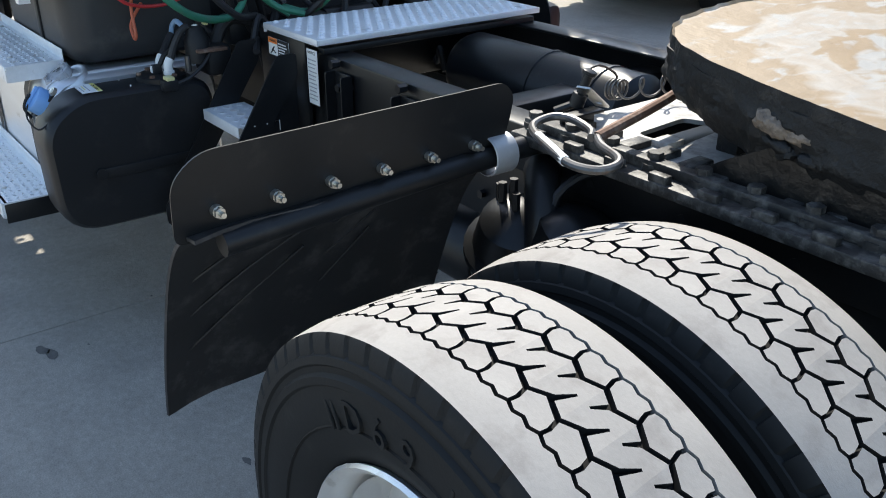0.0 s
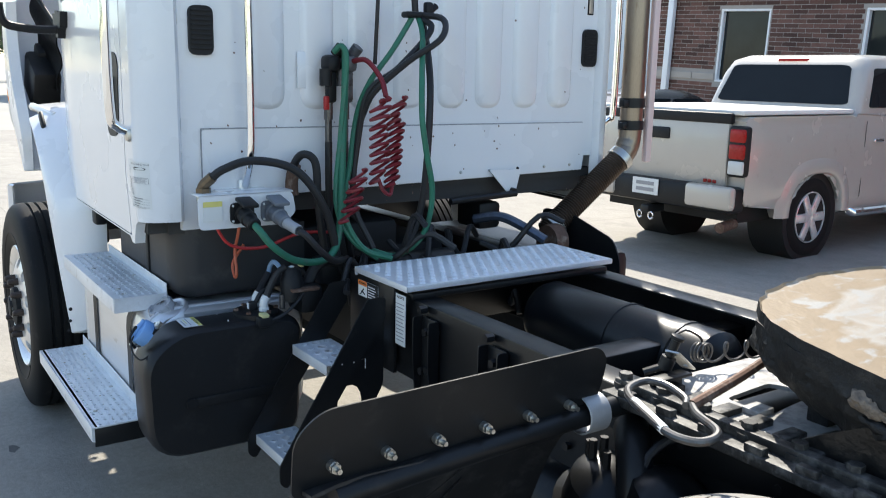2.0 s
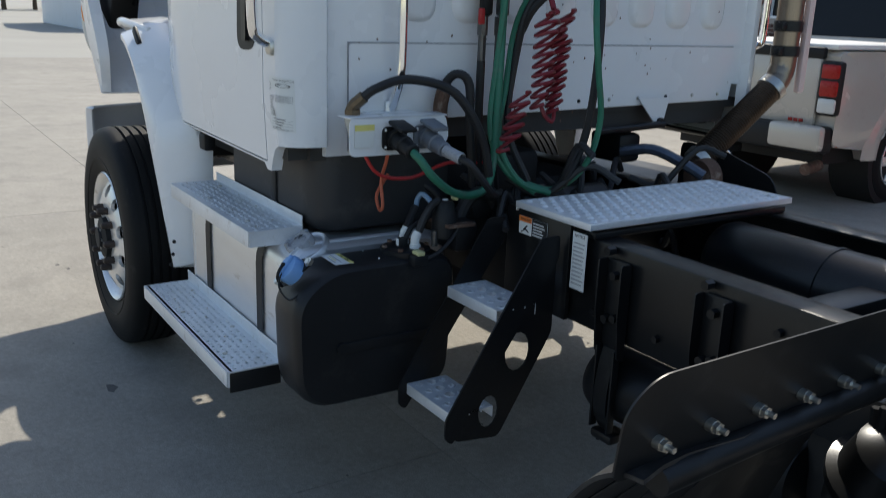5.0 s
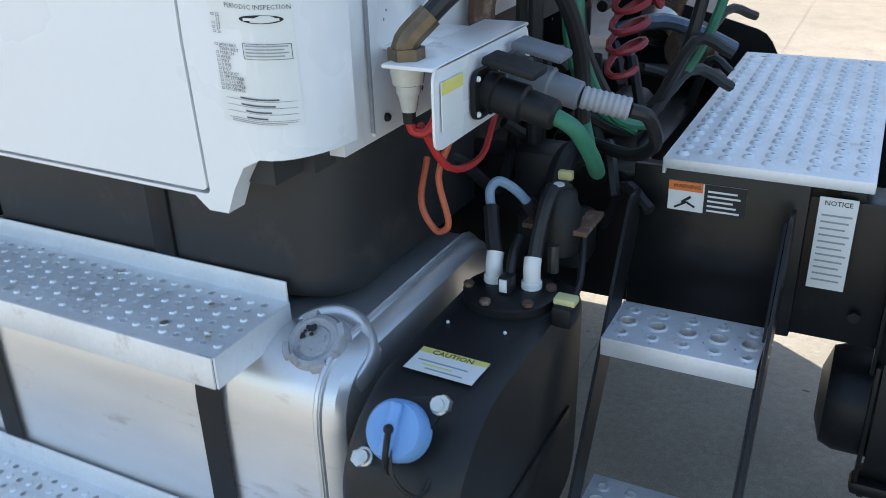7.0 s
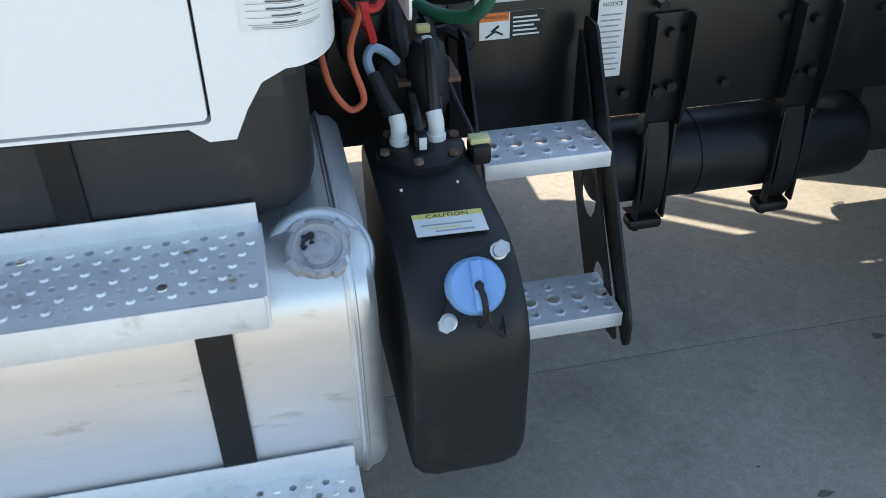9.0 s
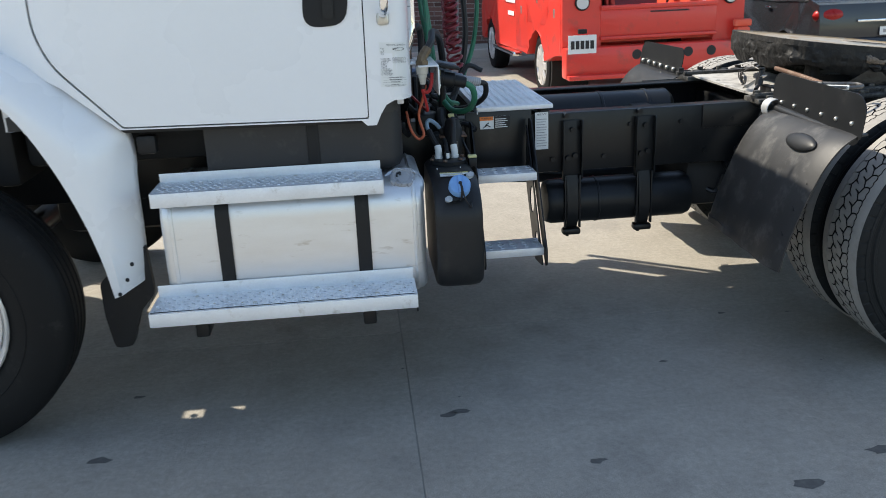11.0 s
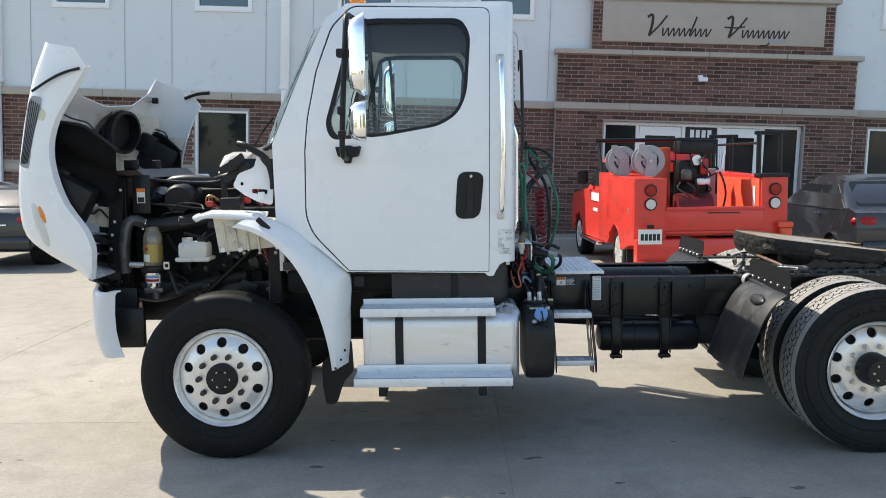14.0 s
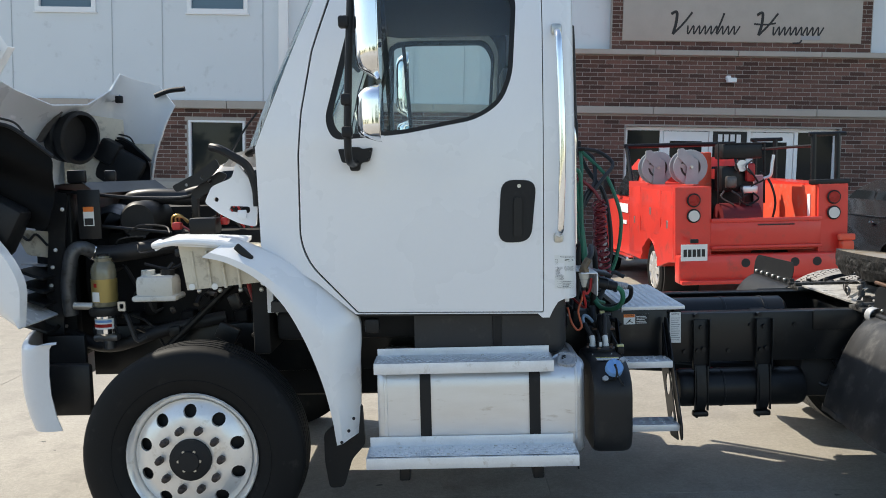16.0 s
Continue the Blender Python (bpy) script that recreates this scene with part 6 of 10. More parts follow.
BW = rounded([(-0.80, 2.265), (0.87, 2.265), (0.90, 2.60), (-0.815, 2.58)], 0.10, 6)
rw = sheet(rounded([(YL, 1.165), (-0.605, 1.165), (-0.585, 1.268), (0.93, 1.296), (0.94, 1.36), (YR, 1.36), (YR, 2.815), (YL, 2.815)], [0, 0.02, 0.02, 0, 0, 0, 0, 0], 2), [BW], 0.03, rear_put, CUTS[:8])
rear = part("rear_wall", rw, white, cab, "white pressed-steel rear wall with upright ribs", smooth=25)
part("window_seal", sheet(shrink(BW, -0.01), [shrink(BW, 0.022)], 0.014, lambda u, v, w: rear_put(u, v, w - 0.004)), plastic, rear)
rg = part("rear_window", sheet(shrink(BW, 0.01), [], 0.005, lambda u, v, w: rear_put(u, v, w + 0.008)), tint_glass, rear)
rg.visible_shadow = False
for k in range(8):
    y0 = -0.66 + k * 0.195
    if k == 4:
        y0 += 0.01
    pts = rounded([(y0, 1.575), (y0 + 0.135, 1.575), (y0 + 0.135, 2.175), (y0, 2.175)], 0.06, 5)
    b = bmesh.new()
    rings = []
    for d, xx in ((0.0, CX1 - 0.0005), (0.010, CX1 + 0.011), (0.022, CX1 + 0.0165)):
        rings.append([b.verts.new((xx, y0 + 0.0675 + (u - y0 - 0.0675) * (1 - d / 0.0675), 1.875 + (v - 1.875) * (1 - d / 0.3))) for u, v in pts])
    for r0, r1 in zip(rings, rings[1:]):
        for i in range(len(r0)):
            b.faces.new((r0[i], r0[(i + 1) % len(r0)], r1[(i + 1) % len(r0)], r1[i]))
    b.faces.new(rings[-1])
    part("pressed_rib", b, white, rear, smooth=60)
lp = sheet(rounded([(-0.835, 1.17), (-0.60, 1.17), (-0.58, 1.272), (0.92, 1.300), (0.92, 1.512), (-0.835, 1.508)], 0.01, 2), [], 0.006, lambda u, v, w: (CX1 + w, u, v))
part("lower_panel", lp, white, rear)
for k in range(12):
    part("rivet", ball((CX1 + 0.008, -0.8 + k * 0.15, 1.195 if k < 2 else 1.298 + 0.0022 * k), 0.007, u=8, v=6), steel if k % 3 else plastic, rear)
# vents, reflectors, clearance strips
for y in (-0.826, 0.937):
    vb_ = sheet(rounded([(y - 0.042, 1.756), (y + 0.042, 1.756), (y + 0.042, 1.918), (y - 0.042, 1.918)], 0.028, 5), [], 0.012, lambda u, v, w: (CX1 + w, u, v))
    for k in range(9):
        span((CX1 + 0.011, y - 0.034, 1.775 + k * 0.0155), (CX1 + 0.017, y + 0.034, 1.781 + k * 0.0155), 0.001, vb_)
    part("air_vent", vb_, plastic, cab, "black louvred cab air vent")
part("reflector_back", span((CX1 - 0.001, -0.847, 1.970), (CX1 + 0.0045, -0.811, 2.303), 0.002), plastic, cab)
part("reflector_back", span((CX1 - 0.001, 0.920, 1.98), (CX1 + 0.0045, 0.953, 2.315), 0.002), plastic, cab)
part("reflector_strip", span((CX1, -0.842, 1.975), (CX1 + 0.006, -0.816, 2.298), 0.003), refl_strip, cab, "pinkish red-white reflector strip")
part("reflector_strip", span((CX1, 0.925, 1.985), (CX1 + 0.006, 0.948, 2.31), 0.003), MATS["zinc_steel"], cab)
for y0, y1 in ((0.487, 0.815), (-0.705, -0.38)):
    rs_ = part("reflector_back", span((CX1, y0, 2.728), (CX1 + 0.029, y1, 2.776), 0.004), plastic, cab, "pinkish reflector in a black frame")
    part("reflector_strip", span((CX1 + 0.027, y0 + 0.010, 2.739), (CX1 + 0.032, y1 - 0.010, 2.766), 0.002), refl_strip, rs_)
part("corner_marker", box((CX1 - 0.015, 0.948, 2.742), (0.06, 0.026, 0.12), 0.012, rot=Euler((0.15, 0, 0)).to_matrix()), plastic, cab)
part("corner_marker", box((CX1 - 0.008, -0.862, 2.712), (0.06, 0.028, 0.12), 0.012, rot=Euler((-0.6, 0, 0)).to_matrix()), plastic, cab)
# grime specks on the rear wall
rsp = random.Random(17)
sp0 = bmesh.new()
for _ in range(70):
    y, z, r = rsp.uniform(-0.82, 0.9), rsp.choice((rsp.uniform(1.2, 1.55), rsp.uniform(1.3, 2.25))), rsp.uniform(0.0018, 0.0045)
    vs = [sp0.verts.new((CX1 + 0.0185, y + r * rsp.uniform(0.6, 1.4) * math.cos(k * 1.047), z + r * rsp.uniform(0.6, 1.6) * math.sin(k * 1.047))) for k in range(6)]
    sp0.faces.new(vs)
part("grime_speck", sp0, rust, rear, smooth=0, kind="stuff")
# roof
ROWS = []
for x, z, hw in ((0.64, 2.69, 0.87), (0.70, 2.755, 0.90), (0.80, 2.815, 0.915), (1.0, 2.845, 0.92), (1.4, 2.86, 0.92), (1.70, 2.85, 0.915), (1.78, 2.825, 0.91), (1.815, 2.78, 0.905), (1.822, 2.74, 0.90)):
    row = []
    for k in range(17):
        u = -1 + k / 8
        e = abs(u) ** 6
        row.append((x + (0.0 if x > 0.9 else 0.10 * u * u), CY + hw * u * (1.0 if abs(u) < 1 else 1.0), z - 0.085 * e + 0.018 * (1 - u * u)))
    ROWS.append(row)
part("roof", thicken(loft(ROWS), 0.03), white, cab, "white cab roof", smooth=50)
for y in (-0.62, -0.2, CY, 0.3, 0.7):
    part("clearance_lamp", ball((0.84, y, 2.875), 0.05, s=(1.1, 0.7, 0.5)), amber, cab, "amber clearance lamp")
# windscreen with pillars
ws = []
for z, x, hw in ((1.945, 0.315, 0.93), (2.2, 0.425, 0.92), (2.45, 0.54, 0.90), (2.70, 0.655, 0.87)):
    ws.append([(x - 0.17 * (1 - abs(k / 6 - 1) ** 3.2), CY + hw * (k / 6 - 1), z) for k in range(13)])
wsg = part("windscreen", thicken(loft(ws), 0.006), glass, cab, "curved windscreen")
wsg.visible_shadow = False
for s in (-1, 1):
    part("pillar_seal", pipe([(0.305, CY + s * 0.945, 1.93), (0.445, CY + s * 0.945, 2.26), (0.59, CY + s * 0.925, 2.58), (0.665, CY + s * 0.90, 2.72)], 0.008, 8, 4), plastic, cab)
part("windscreen_seal", pipe([(0.31, CY - 0.93, 1.94), (0.19, CY - 0.6, 1.93), (0.155, CY, 1.925), (0.19, CY + 0.6, 1.93), (0.31, CY + 0.93, 1.94)], 0.02, 8, 5), plastic, cab)
# firewall, floor and interior
part("firewall", sheet([(CY - 0.93, 1.14), (CY + 0.93, 1.14), (CY + 0.95, 1.93), (CY - 0.95, 1.93)], [], 0.03, lambda u, v, w: (0.33 + w, u, v)), white, cab, "white firewall", smooth=0)
part("cab_floor", span((0.36, -0.95, 1.15), (1.78, -0.60, 1.2)), interior, cab, smooth=0)
part("cab_floor", span((0.36, -0.6005, 1.262), (1.78, 1.03, 1.30)), interior, cab, smooth=0)
part("floor_riser", span((0.36, -0.63, 1.2), (1.78, -0.601, 1.262)), interior, cab, smooth=0)
part("panel_seam", span((CX1 + 0.002, -0.835, 1.5085), (CX1 + 0.0072, 0.918, 1.5125)), seam_grey, rear, smooth=0)
part("panel_seam", span((CX1 + 0.002, -0.8385, 1.18), (CX1 + 0.0072, -0.8352, 1.512)), seam_grey, rear, smooth=0)
part("cab_floor", span((0.80, -1.015, 1.152), (1.76, -0.9505, 1.198)), interior, cab, smooth=0)
part("header_panel", span((0.66, -0.84, 2.555), (0.74, 0.92, 2.735), 0.02), interior, cab, "dark overhead panel above the windscreen")
part("sun_visor", box((0.715, -0.30, 2.485), (0.025, 0.92, 0.15), 0.01, rot=Euler((0, 0.15, 0)).to_matrix()), interior, cab, "dark sun visor")
part("headliner", span((0.72, -0.84, 2.72), (1.76, 0.92, 2.74)), interior, cab, smooth=0)
part("rear_trim", sheet(rounded([(-0.88, 1.2), (0.96, 1.2), (0.96, 2.7), (-0.88, 2.7)], 0.05, 2), [shrink(BW, -0.02)], 0.012, lambda u, v, w: (CX1 - 0.05 + w, u, v)), interior, cab, smooth=0)
dash = loft([[(0.36, y, 1.5), (0.36, y, 1.96), (0.60, y, 1.93), (0.72, y, 1.82), (0.66, y, 1.55)] for y in (-0.90, 0.0, 0.98)], True, True)
part("dashboard", dash, interior, cab, "dark grey dashboard")
swm = Matrix.Translation((0.86, -0.48, 1.93)) @ pose(0, 0, 0, 0, 62, 0)
part("steering_wheel", moved(pipe([(0.22 * math.cos(k * math.tau / 24), 0.22 * math.sin(k * math.tau / 24), 0) for k in range(25)], 0.015, 8, 0), swm), plastic, cab)
for y in (-0.48, 0.55):
    sb = box((1.38, y, 1.55), (0.5, 0.5, 0.14), 0.05)
    box((1.60, y, 1.90), (0.14, 0.48, 0.70), 0.06, bm=sb)
    box((1.62, y, 2.36), (0.10, 0.28, 0.20), 0.05, bm=sb)
    rod((1.38, y, 1.2), (1.38, y, 1.5), 0.12, 12, sb)
    part("seat", sb, interior, cab, "dark cab seat")

# mirrors with chrome shells on the doors
for s in (-1, 1):
    Y = (lambda y: y - 0.055) if s < 0 else (lambda y: 2 * CY - y)
    arm = pipe([(0.812, Y(-1.00), 1.865), (0.805, Y(-1.05), 1.855), (0.80, Y(-1.15), 1.858), (0.80, Y(-1.225), 1.88), (0.80, Y(-1.24), 1.97), (0.81, Y(-1.24), 2.2), (0.83, Y(-1.23), 2.55), (0.835, Y(-1.18), 2.68), (0.85, Y(-1.0), 2.70)], 0.017, 10, 5)
    mir = part("mirror", arm, plastic, cab, "black mirror arm with two chrome shells")
    mp_ = sheet(rounded([(0.728, 1.925), (0.775, 1.922), (0.790, 1.932), (0.825, 1.932), (0.84, 1.922), (0.888, 1.928), (0.872, 1.865), (0.832, 1.858), (0.824, 1.822), (0.784, 1.822), (0.775, 1.858), (0.745, 1.862)], 0.010, 3), [circle(0.875, 1.913, 0.004, 8), circle(0.868, 1.875, 0.004, 8)], 0.03, lambda u, v, w, Y=Y: (u, Y(-1.03 + w), v))
    part("arm_base", mp_, plastic, mir)
    for z0, z1, w, nm_ in ((2.21, 2.685, 0.105, "main_mirror"), (1.945, 2.19, 0.12, "convex_mirror")):
        rows = []
        zc, hz = (z0 + z1) / 2, (z1 - z0) / 2
        for k in range(11):
            t = -1 + k / 5
            ww = w * (max(0.03, 1 - abs(t) ** 8.0)) ** 0.5
            dd_ = 0.085 * (max(0.02, 1 - abs(t) ** 7)) ** 0.5
            row = []
            for q in range(13):
                a = math.pi * q / 12
                row.append((0.93 - dd_ * math.sin(a) * 1.2 + 0.02, Y(-1.275 - ww * 0.95 * math.cos(a)), zc + hz * t))
            rows.append(row)
        sh = part(nm_, loft(rows), chrome, mir, "chrome mirror shell", smooth=70)
        fc = sheet([(-1.275 - w * 0.93 * math.copysign(abs(math.cos(a)) ** 0.5, math.cos(a)), zc + hz * math.copysign(abs(math.sin(a)) ** 0.5, math.sin(a))) for a in [math.tau * (k + 0.5) / 28 for k in range(28)]], [], 0.004, lambda u, v, w2, Y=Y: (0.951 + w2, Y(u), v))
        part("mirror_glass", fc, mat("mirror_silver", (0.9, 0.9, 0.9), 0.02, 1.0, vary=0.0, rough_vary=0.0) if "mirror_silver" not in MATS else MATS["mirror_silver"], sh)
    for z in (1.99, 2.13, 2.46):
        part("mirror_clamp", box((0.80, Y(-1.245), z), (0.045, 0.06, 0.05), 0.01), plastic, mir)

# grab handles
gh = pipe([(1.745, -1.03, 2.44), (1.745, -1.075, 2.42), (1.748, -1.105, 2.34), (1.755, -1.118, 1.95), (1.745, -1.115, 1.58), (1.742, -1.095, 1.52), (1.740, -1.052, 1.50)], 0.016, 12, 5)
part("grab_handle", gh, chrome, cab, "polished vertical grab handle")
part("grab_foot", box((1.745, -1.025, 2.45), (0.05, 0.03, 0.05), 0.012), steel, cab)
part("grab_foot", box((1.74, -1.055, 1.49), (0.045, 0.03, 0.045), 0.012), steel, cab)
gh2 = pipe([(CX1 + 0.005, -0.69, 2.08), (CX1 + 0.03, -0.69, 2.07), (CX1 + 0.06, -0.683, 1.98), (CX1 + 0.06, -0.68, 1.85), (CX1 + 0.06, -0.68, 1.5), (CX1 + 0.055, -0.685, 1.40), (CX1 + 0.02, -0.688, 1.32), (CX1 + 0.005, -0.688, 1.31)], 0.015, 12, 5)
part("grab_handle", gh2, chrome, cab, "polished rear grab handle")
for z in (2.085, 1.305):
    part("grab_foot", box((CX1 + 0.012, -0.69, z), (0.02, 0.045, 0.06), 0.008), alu, cab)
gh3 = pipe([(1.752, 2 * CY + 1.005, 2.40), (1.78, 2 * CY + 1.05, 2.36), (1.78, 2 * CY + 1.06, 2.3), (1.78, 2 * CY + 1.06, 1.6), (1.77, 2 * CY + 1.04, 1.52), (1.75, 2 * CY + 1.0, 1.50)], 0.016, 12, 5)
part("grab_handle", gh3, chrome, cab)
# inspection paper, wrapped round the cab corner


def corner_at(d, z, off):
    """Point d metres along the corner skin from where it begins to turn, lifted by off."""
    p = side_put(-1)(1.765, z, 0.0)
    reach = min(0.16, abs(rear_edge(-1, z) - p[1]) - 0.012)
    if d <= 0:
        q = side_put(-1)(1.765 + d, z, 0.0)
        return Vector((q[0], q[1] - off, z))
    pts = [(0.072 * math.sin(math.pi / 2 * k / 40), reach * (1 - math.cos(math.pi / 2 * k / 40))) for k in range(41)]
    for (x0, y0), (x1, y1) in zip(pts, pts[1:]):
        l = math.hypot(x1 - x0, y1 - y0)
        if d <= l:
            t = d / l
            n = Vector((y1 - y0, -(x1 - x0))) / l
            return Vector((p[0] + x0 + (x1 - x0) * t + n.x * off, p[1] + y0 + (y1 - y0) * t + n.y * off, z))
        d -= l
    return Vector((p[0] + 0.072, p[1] + reach, z))


LBX, LBZ, LBW, LBH = -0.045, 1.248, 0.112, 0.158
LEANING = -0.06


def on_label(u, v, off):
    """Label coordinates in fractions of its width and height (the sheet hangs a little askew)."""
    return corner_at(LBX + u * LBW, LBZ + v * LBH + LEANING * (u - 0.5) * LBW, off)


def label_patch(u0, v0, u1, v1, off, n=8):
    b = loft([[on_label(u0 + (u1 - u0) * i / n, v, off) for i in range(n + 1)] for v in (v0, v1)])
    return b


ip = part("inspection_label", label_patch(0, 0, 1, 1, 0.0012, 14), decal_white, cab, "white periodic inspection label with printed months", smooth=60)


def label_text(text, u, v, size):
    """Lettering laid on the label, its left end at u."""
    cu = bpy.data.curves.new("text", "FONT")
    cu.body, cu.size, cu.align_x, cu.align_y, cu.resolution_u = text, size, "LEFT", "CENTER", 1
    tmp = bpy.data.objects.new("text", cu)
    me = bpy.data.meshes.new_from_object(tmp)
    bpy.data.objects.remove(tmp)
    for q in me.vertices:
        q.co = on_label(u + q.co.x / LBW, v + q.co.y / LBH, 0.0019)
    me.materials.clear()
    me.materials.append(print_ink)
    o = new("lettering", me)
    o.parent = ip
    return o


print_ink = mat("dark_grey_print", (0.10, 0.10, 0.11), 0.6, vary=0.05)
label_text("PERIODIC INSPECTION", 0.24, 0.945, 0.0082)
for k, word in enumerate(("22", "23", "24", "25", "26")):
    label_text(word, 0.10, 0.865 - k * 0.033, 0.0062)
for k, word in enumerate(("JANUARY", "FEBRUARY", "MARCH", "APRIL", "MAY", "JUNE", "JULY", "AUGUST", "SEPTEMBER", "OCTOBER", "NOVEMBER", "DECEMBER")):
    label_text(word, 0.10, 0.635 - k * 0.0325, 0.0062)
for k in range(17):
    if k not in (1, 6):
        v = 0.865 - k * 0.033 if k < 5 else 0.635 - (k - 5) * 0.0325
        fr = bmesh.new()
        for a, b2, c, d in ((0.04, v - 0.009, 0.08, v - 0.006), (0.04, v + 0.006, 0.08, v + 0.009), (0.04, v - 0.006, 0.045, v + 0.006), (0.075, v - 0.006, 0.08, v + 0.006)):
            join(fr, label_patch(a, b2, c, d, 0.0018, 1))
        part("tick_box", fr, print_ink, ip, smooth=0)
lg = bmesh.new()
lgv = [lg.verts.new(on_label(0.66 + 0.24 * math.cos(k * 0.2618), 0.855 + 0.033 * math.sin(k * 0.2618), 0.0018)) for k in range(24)]
lg.faces.new(lgv)
part("logo_shape", lg, ink, ip, smooth=0)
part("logo_stroke", label_patch(0.47, 0.845, 0.85, 0.865, 0.0024), decal_white, ip, smooth=0)
for a, b2, c, d in ((0.42, 0.545, 0.96, 0.549), (0.42, 0.665, 0.96, 0.669), (0.42, 0.545, 0.428, 0.669), (0.952, 0.545, 0.96, 0.669)):
    part("box_rule", label_patch(a, b2, c, d, 0.0018), print_ink, ip, smooth=0)
for k in range(4):
    part("text_bar", label_patch(0.45, 0.645 - k * 0.026, 0.92 - 0.05 * (k % 2), 0.655 - k * 0.026, 0.0018), grey_ink, ip, smooth=0)
for k in range(4):
    v = 0.215 - k * 0.053
    part("text_bar", label_patch(0.28 + 0.05 * (k > 1), v, 0.74 - 0.05 * k, v + 0.013, 0.0018), print_ink, ip, smooth=0)
    part("rule", label_patch(0.08, v - 0.011, 0.94, v - 0.008, 0.0018), print_ink, ip, smooth=0)
for k in range(2):
    part("text_bar", label_patch(0.12, 0.028 - k * 0.014, 0.92 - 0.12 * k, 0.034 - k * 0.014, 0.0018), grey_ink, ip, smooth=0)
# lower plastic fairing behind cab floor
fpz = rounded([(-0.935, 1.16), (-0.935, 0.94), (-0.90, 0.905), (-0.45, 0.905), (-0.45, 1.16)], [0, 0.05, 0.05, 0, 0], 4)
fb = loft([[(x, min(y, -0.45) * 1.0 + o * (1 if y < -0.5 else 0), z + (0.02 * o / 0.06 if z < 1.0 else 0.0)) for y, z in fpz] for x, o in ((1.05, 0.0), (1.68, 0.0), (1.745, 0.012), (1.78, 0.04), (1.795, 0.085))], True, True)
part("lower_fairing", fb, fairing_grey, cab, "dark grey plastic fairing under the cab", smooth=40)
part("fairing_strap", span((1.43, -0.942, 0.92), (1.475, -0.93, 1.14), 0.004), plastic, cab)
part("cab_mount", box((1.62, CY + 0.45, 1.1), (0.18, 0.12, 0.12), 0.02), satin, truck)
# plain slab added to stop sun leaking under the cab onto the ground
part("underfloor", span((0.35, -0.80, 0.98), (1.74, 0.0, 1.13), 0.03), underbody, truck)
part("gearbox", box((0.95, CY, 0.78), (1.5, 0.5, 0.5), 0.08), underbody, truck)

# --- white wing behind the front wheel, fixed to the cab
arc_in = [(0.08, 1.44), (0.20, 1.41), (0.34, 1.33), (0.46, 1.20), (0.55, 1.03), (0.615, 0.85), (0.655, 0.68), (0.675, 0.525)]
arc_out = [(0.20, 1.515), (0.30, 1.475), (0.44, 1.41), (0.60, 1.30), (0.781, 1.145), (0.785, 0.90), (0.782, 0.70), (0.77, 0.56)]
ai, ao = ([(p.x, p.z) for p in smooth_path([(a, 0, c) for a, c in q], 4)] for q in (arc_in, arc_out))
for s in (-1, 1):
    Y = (lambda y: y) if s < 0 else (lambda y: 2 * CY - y)
    rows = []
    for k, (a, b2) in enumerate(zip(ai, ao)):
        t = k / (len(ai) - 1)
        mid = ((a[0] + b2[0]) / 2, (a[1] + b2[1]) / 2)
        yo = -1.10 - 0.03 * math.sin(math.pi * t) + 0.02 * t
        rows.append([(a[0], Y(-0.98), a[1] - 0.01), (a[0], Y(yo), a[1]), (a[0] * 0.7 + b2[0] * 0.3, Y(yo - 0.006), a[1] * 0.7 + b2[1] * 0.3), (mid[0], Y(yo + 0.02), mid[1]), (b2[0], Y(-0.998), b2[1]), (b2[0], Y(-0.93), b2[1])])
    wing_ = part("wing", thicken(loft(rows), 0.005), white, cab, "white moulded wing behind the front wheel", smooth=50)
    part("mudflap", sheet(rounded([(0.60, 0.56), (0.79, 0.70), (0.80, 0.50), (0.735, 0.43), (0.69, 0.29), (0.62, 0.285), (0.60, 0.42)], 0.02, 2), [], 0.03, lambda u, v, w, Y=Y: (u, Y(-0.99 + w), v)), plastic, wing_, "black flap below the wing")
    for q in ((0.70, 0.545), (0.735, 0.60), (0.76, 0.66)):
        part("fixing", ball((q[0], Y(-1.095), q[1]), 0.008, u=8, v=6), plastic, wing_)
    # liner and top flange with battery-style tray
    tr = loft([[(-0.17, Y(-1.02), 1.485), (-0.10, Y(-1.06), 1.515), (0.10, Y(-1.05), 1.50), (0.24, Y(-1.0), 1.475)], [(-0.17, Y(-0.90), 1.51), (-0.10, Y(-0.86), 1.535), (0.10, Y(-0.86), 1.53), (0.26, Y(-0.86), 1.52)]])
    part("wing_flange", thicken(tr, 0.02), white, wing_, smooth=50)
    part("flange_roll", pipe([(-0.165, Y(-0.93), 1.502), (-0.172, Y(-1.0), 1.492), (-0.13, Y(-1.045), 1.500), (-0.05, Y(-1.06), 1.512), (0.06, Y(-1.058), 1.508), (0.16, Y(-1.035), 1.492), (0.24, Y(-1.01), 1.478)], 0.017, 10, 5), white, wing_)
    tray = loft([[(-0.06, Y(-1.0), 1.49), (0.30, Y(-0.98), 1.47), (0.30, Y(-0.70), 1.47), (-0.06, Y(-0.70), 1.49)], [(-0.035, Y(-0.97), 1.27), (0.32, Y(-0.95), 1.30), (0.32, Y(-0.72), 1.30), (-0.035, Y(-0.72), 1.27)]], True, True)
    t_ = part("service_tray", tray, cream, wing_, "bare cream moulded tray", smooth=20)
    for k in range(4):
        part("tray_rib", rod((0.0 + k * 0.07, Y(-0.995), 1.46), (0.012 + k * 0.07, Y(-0.97), 1.28), 0.008, 6), cream, t_)
        part("tray_bolt", ball((0.02 + k * 0.1, Y(-0.96), 1.265), 0.012, u=8, v=6), steel, t_)

